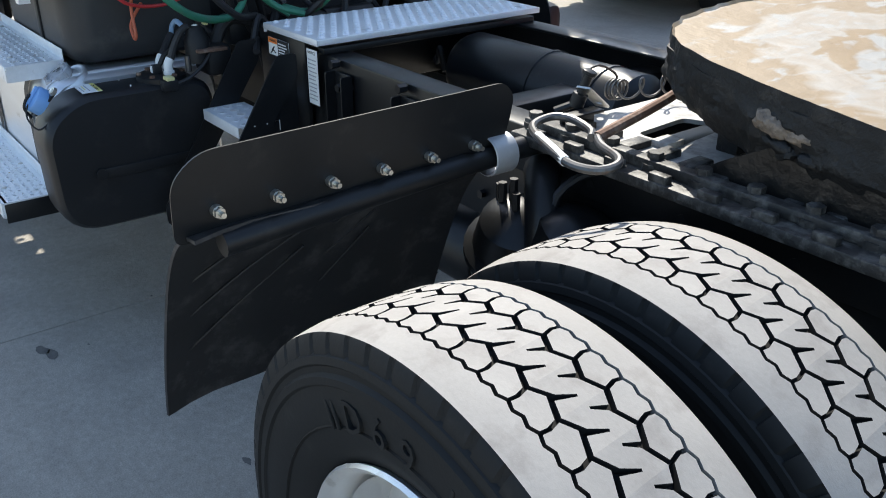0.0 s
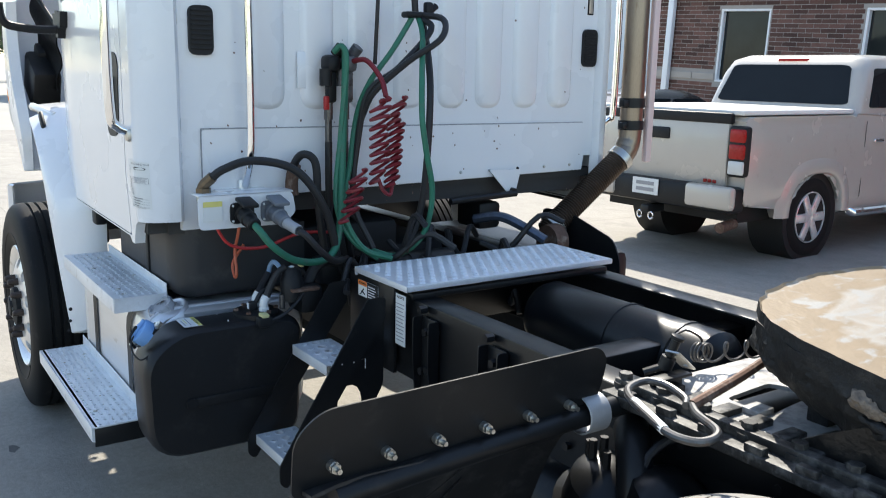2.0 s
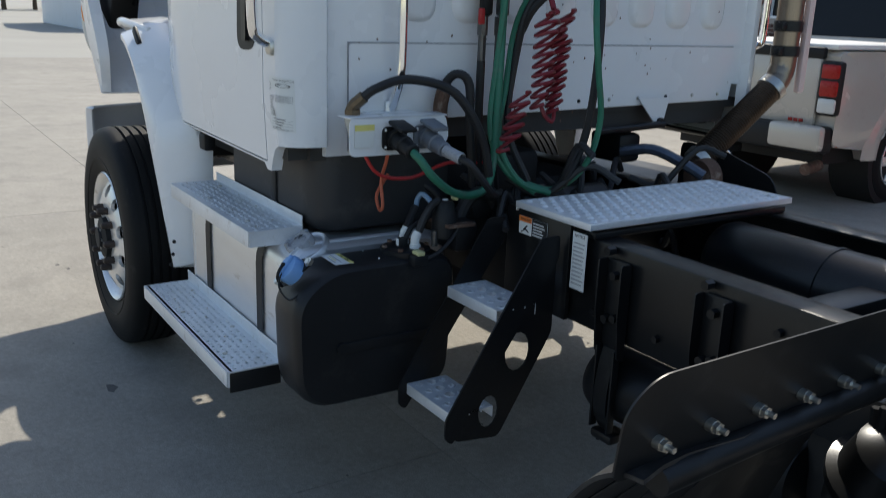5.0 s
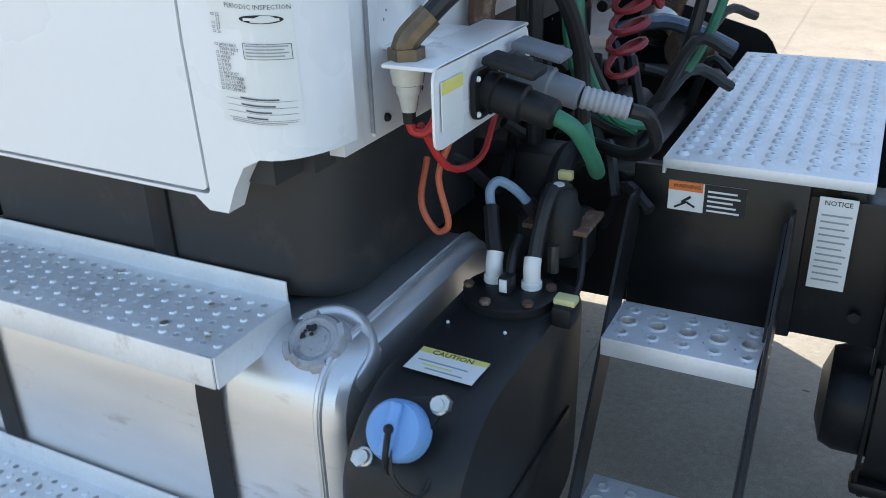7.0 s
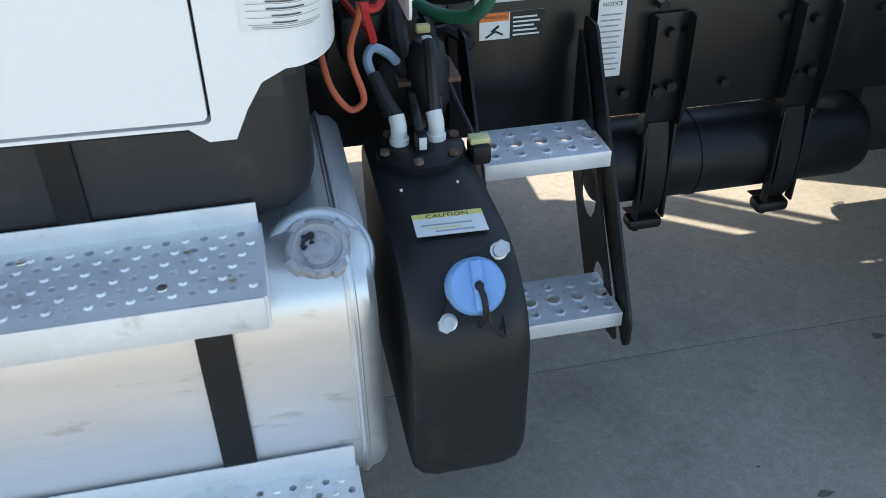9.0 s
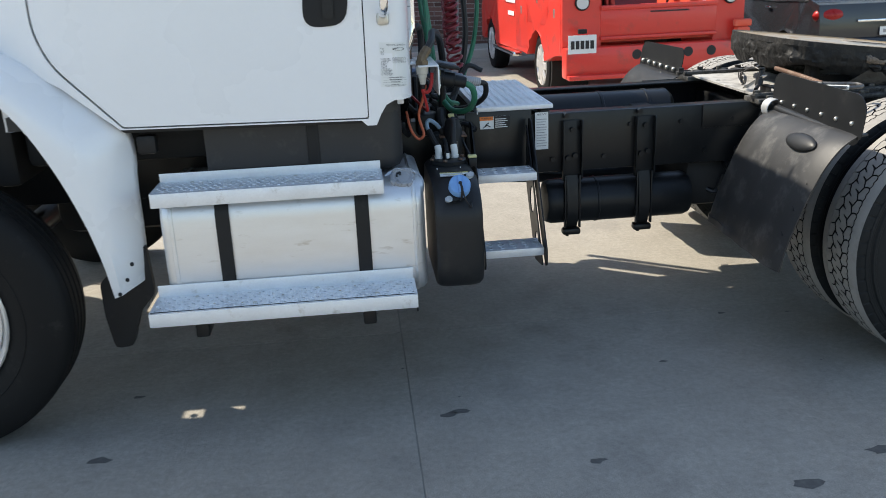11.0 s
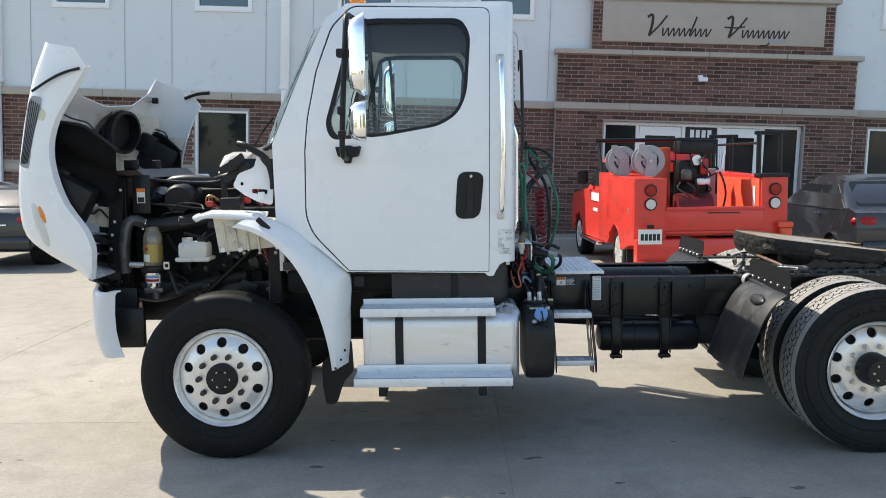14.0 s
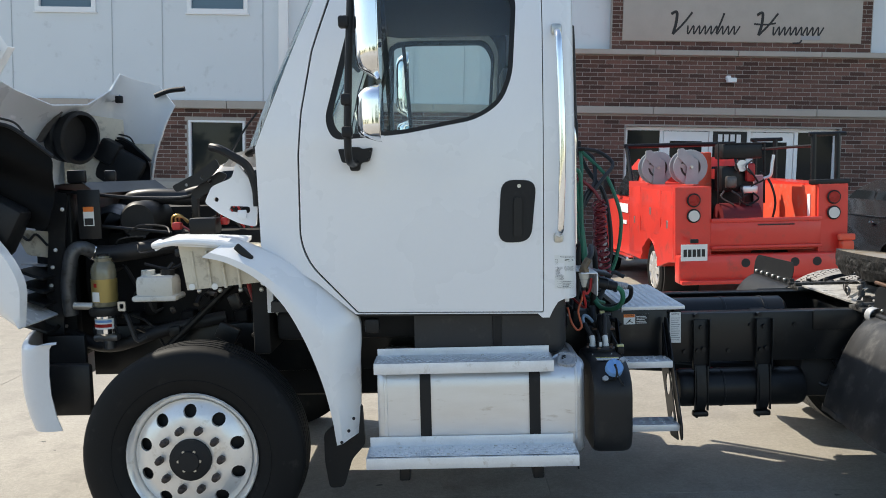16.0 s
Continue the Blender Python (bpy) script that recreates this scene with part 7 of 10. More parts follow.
# --- hood tilted forward: two side skirts joined by the crowned front skin
IN = [(-0.82, 2.44), (-0.918, 2.283), (-1.005, 2.11), (-1.033, 1.937), (-1.015, 1.764), (-0.953, 1.591), (-0.867, 1.436), (-0.82, 1.315), (-0.825, 1.20), (-0.835, 1.11)]
OUT = [(-1.07, 2.60), (-1.165, 2.37), (-1.225, 2.14), (-1.265, 1.94), (-1.292, 1.75), (-1.298, 1.56), (-1.262, 1.385), (-1.12, 1.262), (-0.96, 1.17), (-0.85, 1.10)]
FIN = [(-0.69, 2.316), (-0.745, 2.225), (-0.80, 2.10), (-0.855, 1.937), (-0.885, 1.764), (-0.89, 1.591), (-0.86, 1.436), (-0.82, 1.315), (-0.825, 1.20), (-0.835, 1.11)]
FOUT = [(-1.042, 2.545), (-1.155, 2.36)] + OUT[2:]
IN = [(x + (0.01 if z > 2.2 else -0.03 if 1.45 < z < 2.0 else -0.012), z) for x, z in IN]
hi_, ho_, fi_, fo_ = ([(p.x, p.z) for p in smooth_path([(a, 0, c) for a, c in q], 3)] for q in (IN, OUT, FIN, FOUT))


def hood_half(a, b2, t):
    fl = 0.02 * math.sin(math.pi * t)
    crown = 0.24 * math.sin(math.pi * min(1, 0.25 + 0.75 * t)) + 0.02
    half = [(a[0] + 0.012, -0.955, a[1]), (a[0], -0.995 - fl, a[1]), (a[0] * 0.6 + b2[0] * 0.4, -1.005 - fl, a[1] * 0.6 + b2[1] * 0.4), (a[0] * 0.12 + b2[0] * 0.88, -0.985, a[1] * 0.12 + b2[1] * 0.88), (b2[0] - 0.01, -0.93, b2[1]), (b2[0] - 0.25 * crown, -0.80, b2[1]), (b2[0] - 0.6 * crown, -0.5, b2[1]), (b2[0] - crown, -0.15, b2[1])]
    bow = max(0.0, 1 - t * 5)
    half[2] = (half[2][0] + 0.035 * bow, half[2][1], half[2][2] + 0.05 * bow)
    dip = max(0.0, 1 - t * 2.6)
    return half[:5] + [(x + 0.05 * dip * q, y, z - 0.27 * dip * q) for (x, y, z), q in zip(half[5:], (0.45, 0.9, 1.0))]


rows = []
for k in range(len(hi_)):
    t = k / (len(hi_) - 1)
    rows.append(hood_half(hi_[k], ho_[k], t) + [(x, 2 * CY - y, z) for x, y, z in reversed(hood_half(fi_[k], fo_[k], t))])
hood = part("hood", thicken(loft(rows), 0.008), white, truck, "white moulded hood tilted fully open", smooth=50)
# top lip closing towards the cab
for s in (-1, 1):
    Y = (lambda y: y) if s < 0 else (lambda y: 2 * CY - y)
    lv = sheet(rounded([(-1.25, 1.83), (-1.20, 1.81), (-1.095, 2.19), (-1.095, 2.255), (-1.15, 2.265), (-1.18, 2.2)], 0.02, 3), [], 0.008, lambda u, v, w, Y=Y: (u, Y(-1.012 + w), v))
    lou = part("side_louvre", lv, grey_reel, hood, "grey louvred side intake")
    for k in range(6):
        part("louvre_slat", rod((-1.240 + k * 0.0075, Y(-1.016), 1.845), (-1.158 + k * 0.011, Y(-1.016), 2.245 - k * 0.008), 0.0022, 6), satin, lou)
    part("badge", moved(ball((0, 0, 0), 0.03, s=(0.8, 0.25, 1.5)), Matrix.Translation((-1.09, Y(-1.012), 2.14)) @ pose(0, 0, 0, 0, 14, 0)), badge_pale if s < 0 else steel, hood, "small oval badge")
    part("tether_strap", pipe([(-1.145, Y(-1.015), 2.29), (-1.02, Y(-1.03), 2.36), (-0.93, Y(-1.03), 2.40), (-0.84, Y(-1.02), 2.425)], 0.009, 8, 4), plastic, hood, "black hood strap")
    hl = moved(ball((0, 0, 0), 0.10, s=(0.42, 0.36, 1.7), u=16, v=10), Matrix.Translation((-1.145, Y(-0.985), 1.48)) @ pose(0, 0, 0, 0, -15, 0))
    part("headlamp", hl, clear_lens, hood, "clear headlamp with amber turn signal")
    part("turn_signal", moved(ball((0, 0, 0), 0.05, s=(0.4, 0.35, 1.3)), Matrix.Translation((-1.125, Y(-1.008), 1.53)) @ pose(0, 0, 0, 0, -18, 0)), amber, hood)
    # dark inner wheel-arch liner with slanting folds
    lout = rounded([(-1.135, 2.115), (-0.90, 2.075), (-0.725, 1.93), (-0.735, 1.72), (-0.760, 1.565), (-0.905, 1.585), (-1.085, 1.70), (-1.145, 1.95)], [0.03, 0.05, 0.05, 0, 0.05, 0.06, 0.08, 0.08], 4)
    dx = 0.0 if s < 0 else -0.10

    def folds(u, v, w, Y=Y, dx=dx):
        t = (v - 1.565) / 0.55
        k = 0.035 * math.sin(9.0 * (v + 0.45 * u)) + 0.016 * math.sin(31.0 * (v + 0.5 * u)) - 0.10 * math.sin(math.pi * min(1, max(0, t))) * min(1.0, max(0.0, (u + 1.145) / 0.4))
        return (u + dx, Y(-0.84 - k * 0.6 + w), v)

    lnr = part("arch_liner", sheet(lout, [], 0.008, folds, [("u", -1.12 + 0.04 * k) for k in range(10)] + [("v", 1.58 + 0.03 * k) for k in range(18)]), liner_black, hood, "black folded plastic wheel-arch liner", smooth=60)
    part("liner_rim", pipe([folds(-1.13, 2.118, -0.004), folds(-1.0, 2.10, -0.004), folds(-0.90, 2.078, -0.004), folds(-0.80, 2.00, -0.004), folds(-0.722, 1.93, -0.004)], 0.010, 8, 4), plastic, lnr)
    part("lamp_cable", pipe([folds(-1.12, 2.15, 0.0), folds(-1.06, 2.17, 0.0), folds(-0.98, 2.13, 0.0), folds(-0.88, 2.10, 0.0), folds(-0.84, 2.05, 0.0)], 0.006, 6, 5), hose_black, lnr)
    part("lamp_housing", box((-1.03, Y(-0.84), 1.88 if s > 0 else 1.62), (0.30, 0.16, 0.26), 0.03, rot=Euler((0, 0.5, 0)).to_matrix()), plastic, hood)
    part("lamp_housing", box((-1.10, Y(-0.80), 2.0 if s > 0 else 1.75), (0.14, 0.12, 0.16), 0.02, rot=Euler((0, 0.5, 0)).to_matrix()), plastic, hood)
duct = turned([(-0.09, 0.14), (-0.09, 0.165), (-0.03, 0.17), (-0.02, 0.155), (0.0, 0.155), (0.01, 0.17), (0.06, 0.172), (0.065, 0.15), (0.03, 0.145), (-0.08, 0.14)], 28, "x")
part("intake_duct", duct, plastic, hood, "black round intake bellows", loc=Matrix.Translation((-1.20, 0.55, 2.09)) @ pose(0, 0, 0, 0, 8, -20))
part("inner_wall", loft([[(-1.34, 0.70, z + 0.06), (-1.20, 0.84, z + 0.03), (-1.02, 0.95, z)] for z in (1.62, 1.85, 2.05, 2.22)]), cream, hood, "pale resin inner wall", smooth=60)
# added dark disc gives the shaded inside of the intake ring
part("duct_core", turned([(-0.03, 0.0), (-0.03, 0.142)], 24, "x"), underbody, hood, loc=Matrix.Translation((-1.20, 0.55, 2.09)) @ pose(0, 0, 0, 0, 8, -20))
part("intake_screen", sheet(rounded([(-1.50, 2.315), (-1.19, 2.255), (-1.345, 2.05), (-1.505, 2.17)], 0.02, 3), [], 0.02, lambda u, v, w: (u, 0.40 + w, v)), mat("dusty_mesh", (0.10, 0.085, 0.075), 0.8, vary=0.3, scale=30), hood)
part("inner_bracket", sheet(rounded([(-1.425, 2.295), (-1.31, 2.262), (-1.322, 2.168), (-1.438, 2.201)], 0.02, 3), [], 0.05, lambda u, v, w: (u, 0.0 + w, v)), white, hood)
part("hood_latch", box((-1.11, 2 * CY + 0.925, 2.375), (0.13, 0.03, 0.05), 0.006), chrome, hood)
part("latch_block", box((-1.06, 2 * CY + 0.92, 2.365), (0.05, 0.03, 0.05), 0.006), plastic, hood)
part("rubber_handle", pipe([(-0.82, 2 * CY + 0.95, 2.385), (-0.72, 2 * CY + 0.96, 2.42), (-0.61, 2 * CY + 0.96, 2.43)], 0.018, 10, 4), plastic, hood)
# inner skin of the skirt on the far side, bare resin
sk = loft([[(a[0] * (1 - q) + b2[0] * q, 2 * CY + 0.94 - 0.03 * math.sin(q * 3.1), a[1] * (1 - q) + b2[1] * q) for q in (0.02, 0.3, 0.6, 0.9)] for a, b2 in zip(fi_[7:22], fo_[7:22])])
part("inner_skin", thicken(sk, 0.004), cream, hood, "bare cream resin inner skin", smooth=50)

# --- radiator, engine bay
rad = span((-0.98, -0.40, 0.86), (-0.86, 0.48, 1.72), 0.015)
part("radiator", rad, frame_black, truck, "black radiator core")
for y in (-0.43, 0.51):
    sd = span((-1.0, y - 0.035, 0.84), (-0.80, y + 0.035, 1.76), 0.01)
    so = part("radiator_frame", sd, satin, truck, "black radiator side frame with bolts")
    for k in range(9):
        part("frame_bolt", ball((-0.86, y - 0.037 if y < 0 else y + 0.037, 0.93 + k * 0.095), 0.010, u=8, v=6), steel, so)
for k in range(14):
    part("cooler_fin", rod((-1.03, -0.36 + 0.0 * k, 0.90 + k * 0.045), (-1.03, 0.44, 0.90 + k * 0.045), 0.008, 6), alu, truck)
part("fan_shroud", turned([(0.0, 0.36), (0.06, 0.36), (0.10, 0.30), (0.12, 0.30)], 28, "x"), plastic, truck, "black fan shroud", loc=(-0.80, CY, 1.28))
dec = part("radiator_decal", span((-0.69, -0.5635, 1.57), (-0.635, -0.561, 1.67)), decal_white, truck, smooth=0)
part("decal_head", span((-0.69, -0.5645, 1.645), (-0.635, -0.5634, 1.67)), decal_orange, dec, smooth=0)
part("decal_text_block", span((-0.685, -0.5645, 1.575), (-0.64, -0.5634, 1.61)), ink, dec, smooth=0)
eb = box((-0.25, CY, 1.15), (0.95, 0.55, 0.75), 0.06)
box((-0.25, CY, 1.58), (0.85, 0.36, 0.16), 0.05, bm=eb)
rod((-0.70, CY - 0.1, 1.15), (-0.62, CY - 0.1, 1.15), 0.14, 18, eb)
rod((-0.72, CY + 0.16, 1.35), (-0.62, CY + 0.16, 1.35), 0.09, 18, eb)
for k in range(8):
    box((-0.55 + 0.1 * k, CY - 0.30, 1.0 + 0.12 * (k % 3)), (0.08, 0.12, 0.14), 0.02, bm=eb)
part("engine", eb, underbody, truck, "dark grimy diesel engine block")
for k in range(6):
    part("injector_cover", rod((-0.55 + k * 0.12, CY - 0.08, 1.64), (-0.55 + k * 0.12, CY - 0.08, 1.70), 0.03, 10), satin if k % 2 else steel, truck)
cast_grey = mat("cast_grey", (0.11, 0.115, 0.12), 0.42, 0.6, vary=0.2, scale=12, dirt=(0.05, 0.045, 0.04), dirt_amount=0.25)
cp_ = part("charge_pipe", pipe([(-0.66, -0.50, 1.42), (-0.715, -0.55, 1.455), (-0.755, -0.575, 1.43), (-0.775, -0.58, 1.34), (-0.79, -0.575, 1.24), (-0.785, -0.565, 1.10)], 0.038, 14, 5), cast_grey, truck, "cast grey charge-air elbow")
part("hose_band", turned([(-0.012, 0.041), (-0.011, 0.044), (0.011, 0.044), (0.012, 0.041)], 18, "x"), chrome, cp_, loc=Matrix.Translation((-0.67, -0.508, 1.425)) @ pose(0, 0, 0, 0, 20, 40))
part("intake_hose", pipe([(-0.66, -0.50, 1.415), (-0.546, -0.50, 1.417), (-0.40, -0.49, 1.435), (-0.196, -0.46, 1.462), (-0.05, -0.40, 1.49)], 0.048, 14, 5), hose_black, truck, "fat black intake hose")
part("intake_tube", pipe([(-0.62, -0.15, 1.66), (-0.55, -0.20, 1.70), (-0.42, -0.22, 1.71), (-0.25, -0.22, 1.70), (-0.05, -0.15, 1.70)], 0.045, 14, 5), mat("aluminised_tube", (0.035, 0.036, 0.038), 0.4, 0.4, vary=0.2), truck)
part("air_cleaner", turned([(-0.15, 0.0), (-0.15, 0.09), (-0.12, 0.108), (0.13, 0.112), (0.15, 0.09), (0.15, 0.0)], 24, "y"), plastic, truck, "black air cleaner drum", loc=(-0.455, -0.28, 1.583))
part("cast_cover", loft([[(x, y, 1.60 + 0.085 * math.sin(math.pi * (0.15 + 0.7 * q)) - 0.03 * abs(x + 0.61) / 0.09) for x in (-0.70, -0.65, -0.60, -0.55)] for q, y in ((0.0, -0.42), (0.35, -0.35), (0.7, -0.25), (1.0, -0.12))]), cast_grey, truck, "dull cast cover beside the drum", smooth=60)
part("strut_bar", pipe([(-0.86, -0.48, 1.755), (-0.721, -0.50, 1.742), (-0.461, -0.50, 1.712), (-0.179, -0.55, 1.705), (-0.056, -0.65, 1.738), (0.069, -0.78, 1.805)], 0.010, 8, 5), satin, truck, "thin black hood strut")
part("cross_stay", rod((-0.66, -0.52, 1.57), (-0.25, -0.50, 1.52), 0.009, 8), satin, truck)
part("coolant_hose", pipe([(-0.30, -0.20, 1.70), (-0.15, -0.25, 1.735), (-0.02, -0.30, 1.70), (0.06, -0.30, 1.62)], 0.032, 12, 5), hose_black, truck)
# upright side frame ahead of the filter, with pale bolt heads
usf = sheet(rounded([(-0.945, 0.86), (-0.845, 0.86), (-0.80, 1.45), (-0.772, 1.74), (-0.875, 1.76), (-0.885, 1.5)], 0.015, 2), [circle(-0.86, 1.04 + 0.16 * k, 0.012, 8) for k in range(1)], 0.012, lambda u, v, w: (u, -0.56 + w, v))
uf = part("side_frame", usf, satin, truck, "black upright frame with pale bolt heads")
for q in ((-0.849, 1.446), (-0.87, 1.356), (-0.883, 1.259), (-0.892, 1.164), (-0.80, 1.66)):
    part("frame_bolt", ball((q[0], -0.563, q[1]), 0.011, u=8, v=6), decal_white, uf)
part("baffle", sheet(rounded([(-1.09, 1.56), (-0.87, 1.54), (-0.88, 1.40), (-1.02, 1.42)], 0.02, 3), [], 0.01, lambda u, v, w: (u, -0.52 + w, v)), cream, truck, "dusty pale baffle beside the radiator", smooth=0)
part("baffle_lead", pipe([(-1.05, -0.535, 1.54), (-1.0, -0.54, 1.50), (-0.96, -0.535, 1.53), (-0.90, -0.54, 1.47)], 0.007, 6, 5), hose_black, truck)
for k in range(6):
    part("cooler_slat", box((-0.995, -0.47, 1.205 + k * 0.032), (0.135, 0.10, 0.010), 0.003, rot=Euler((0, 0.12, 0)).to_matrix()), alu, truck)
for k in range(5):
    part("duct_rib", box((-0.93, -0.55, 1.05 + k * 0.07), (0.14, 0.28, 0.018), 0.006, rot=Euler((0, 0.35, 0)).to_matrix()), satin, truck)
part("top_shroud", loft([[(-0.86, y, 1.70), (-0.84, y, 1.79), (-0.70, y, 1.80), (-0.62, y, 1.74)] for y in (-0.54, -0.2, 0.2, 0.6)]), satin, truck, "black shroud over the radiator")
part("shroud_clip", box((-0.74, -0.50, 1.83), (0.10, 0.03, 0.07), 0.01), satin, truck)
part("shroud_clip", box((-0.60, -0.40, 1.83), (0.06, 0.03, 0.06), 0.01), satin, truck)
rb_ = random.Random(21)
for k in range(9):
    a = Vector((rb_.uniform(-0.62, 0.2), rb_.uniform(-0.62, -0.45), rb_.uniform(1.35, 1.62)))
    pts = [a]
    for q in range(3):
        pts.append(pts[-1] + Vector((rb_.uniform(0.0, 0.16), rb_.uniform(-0.04, 0.05), rb_.uniform(-0.10, 0.08))))
    part("wire_loom", pipe(pts, rb_.uniform(0.004, 0.008), 6, 4), hose_red if k == 5 else hose_black, truck)
for k in range(10):
    c = (rb_.uniform(-0.5, 0.25), rb_.uniform(-0.58, -0.42), rb_.uniform(0.85, 1.5))
    part("engine_bracket", box(c, (rb_.uniform(0.05, 0.13), 0.05, rb_.uniform(0.04, 0.10)), 0.01, rot=Euler((0, rb_.uniform(-0.6, 0.6), 0)).to_matrix()), (satin, underbody, frame_black)[k % 3], truck)
part("mounting_plate", span((-0.72, -0.561, 1.50), (-0.60, -0.552, 1.76), 0.004), satin, truck)
jb = part("junction_box", box((-0.01, -0.70, 1.565), (0.135, 0.12, 0.082), 0.010), plastic, truck, "black battery junction box with red leads")
for q, w_ in (((-0.16, -0.68, 1.565), 0.05), ((0.085, -0.68, 1.585), 0.04), ((0.03, -0.60, 1.66), 0.035)):
    part("red_cover", box(q, (w_, 0.05, 0.04), 0.012), red_plastic, jb, "small red terminal cover")
for k in range(4):
    part("red_lead", pipe([(0.04 + 0.02 * k, -0.66, 1.60), (0.06 + 0.03 * k, -0.70, 1.64 + 0.01 * k), (0.12 + 0.02 * k, -0.68, 1.60), (0.16 + 0.02 * k, -0.66, 1.55)], 0.006, 6, 5), red_plastic if k % 2 else hose_black, jb)
for k in range(3):
    part("brass_lead", pipe([(-0.20 + 0.02 * k, -0.64, 1.56), (-0.19 + 0.02 * k, -0.66, 1.61), (-0.15 + 0.02 * k, -0.66, 1.62 - 0.015 * k), (-0.12, -0.64, 1.58)], 0.006, 6, 5), brass, jb)
part("post", box((-0.085, -0.60, 1.66), (0.035, 0.04, 0.14), 0.008), satin, truck)
# rubber-lined hood stay with clevis on the bulkhead
part("stay_plate", sheet(rounded([(-0.10, 1.74), (0.05, 1.79), (0.12, 1.86), (0.10, 1.90), (0.0, 1.83), (-0.12, 1.77)], 0.012, 2), [circle(0.03, 1.81, 0.010, 8), circle(-0.05, 1.775, 0.008, 8)], 0.014, lambda u, v, w: (u, -0.86 + w, v)), satin, truck, "black hood stay bracket")
# fuel filter
ff = turned([(1.21, 0.0), (1.21, 0.060), (1.225, 0.064), (1.40, 0.064), (1.425, 0.058), (1.44, 0.048), (1.445, 0.044), (1.462, 0.044), (1.464, 0.036), (1.472, 0.034), (1.472, 0.0)], 26, "z")
fil = part("fuel_filter", ff, mat("smoky_clear_bowl", (0.16, 0.15, 0.10), 0.12, vary=0.2, scale=20, coat=0.8), truck, "smoky clear fuel filter with gold label above a chrome bowl", loc=(-0.57, -0.64, -0.055))
part("filter_label", turned([(1.235, 0.0648), (1.355, 0.0648)], 26, "z"), filter_gold, fil, "gold label band")
part("white_sticker", turned([(1.240, 0.0656), (1.290, 0.0656)], 14, "z", arc=0.75), decal_white, fil, loc=pose(0, 0, 0, 0, 0, 225))
part("label_mark", turned([(1.315, 0.0656), (1.335, 0.0656)], 8, "z", arc=0.3), red_lens, fil, loc=pose(0, 0, 0, 0, 0, 240))
part("lid_knob", turned([(1.470, 0.030), (1.482, 0.030), (1.484, 0.0)], 14, "z"), plastic, fil)
part("filter_collar", turned([(1.165, 0.05), (1.165, 0.078), (1.185, 0.084), (1.205, 0.080), (1.212, 0.06)], 22, "z"), satin, fil)
bwl = part("filter_bowl", turned([(1.055, 0.0), (1.055, 0.035), (1.07, 0.055), (1.165, 0.055), (1.165, 0.0)], 22, "z"), chrome, fil)
part("bowl_label", turned([(1.095, 0.0562), (1.150, 0.0562)], 20, "z", arc=2.2), decal_white, bwl, loc=pose(0, 0, 0, 0, 0, 205))
part("label_stripe", turned([(1.105, 0.0572), (1.122, 0.0572)], 16, "z", arc=1.8), red_lens, bwl, loc=pose(0, 0, 0, 0, 0, 215))
part("label_stripe", turned([(1.130, 0.0572), (1.143, 0.0572)], 16, "z", arc=1.8), blue_cap, bwl, loc=pose(0, 0, 0, 0, 0, 215))
drn = box((0.0, 0.0, 1.045), (0.13, 0.06, 0.035), 0.012)
rod((0.01, 0.0, 1.03), (0.01, 0.0, 0.985), 0.028, 12, drn)
part("drain_block", drn, dull_steel, fil, "dull steel drain block")
part("filter_bracket", sheet(rounded([(0.075, 1.185), (0.115, 1.185), (0.115, 1.235), (0.075, 1.235)], 0.005, 2), [rounded([(0.085, 1.198), (0.105, 1.198), (0.105, 1.222), (0.085, 1.222)], 0.003, 2)], 0.01, lambda u, v, w: (u, -0.03 + w, v)), steel, fil)
part("outlet_pipe", rod((-0.05, -0.03, 1.215), (-0.15, -0.03, 1.22), 0.020, 12), steel, fil)
# reservoir
rv = box((-0.28, -0.66, 1.255), (0.20, 0.15, 0.12), 0.03)
box((-0.28, -0.66, 1.20), (0.23, 0.17, 0.03), 0.012, bm=rv)
rvp = part("fluid_reservoir", rv, reservoir, truck, "pale plastic fluid reservoir with two caps")
for dx in (-0.05, 0.05):
    part("reservoir_cap", rod((-0.28 + dx, -0.66, 1.31), (-0.28 + dx, -0.66, 1.34), 0.035, 10), reservoir if dx < 0 else plastic, rvp)
for k in range(8):
    r1 = random.Random(k)
    a = Vector((r1.uniform(-0.75, 0.25), r1.uniform(-0.60, -0.3), r1.uniform(0.85, 1.45)))
    b = a + Vector((r1.uniform(0.1, 0.45), r1.uniform(-0.1, 0.1), r1.uniform(-0.3, 0.2)))
    part("engine_line", pipe([a, a.lerp(b, 0.35) + Vector((0, -0.05, 0.05)), a.lerp(b, 0.7) + Vector((0, -0.04, -0.04)), b], 0.007 + 0.006 * r1.random(), 7, 4), hose_black if k % 5 else satin, truck)
rh_ = random.Random(33)
for k in range(14):
    c = Vector((rh_.uniform(-0.68, 0.28), rh_.uniform(-0.66, -0.5), rh_.uniform(0.9, 1.5)))
    d_ = Vector((rh_.uniform(-1, 1), rh_.uniform(-1, -0.2), rh_.uniform(-1, 1))).normalized()
    part("fitting", rod(c, c + d_ * rh_.uniform(0.02, 0.06), rh_.uniform(0.006, 0.016), 8), (satin, dull_steel, frame_black, hose_black, satin)[k % 5], truck)
part("hinge_plate", sheet(rounded([(0.352, 1.285), (0.375, 1.285), (0.385, 1.225), (0.474, 1.176), (0.433, 1.147), (0.354, 1.129)], 0.012, 3), [circle(0.415, 1.175, 0.014, 10)], 0.02, lambda u, v, w: (u, -0.78 + w, v)), white, truck, "white wing hinge plate")
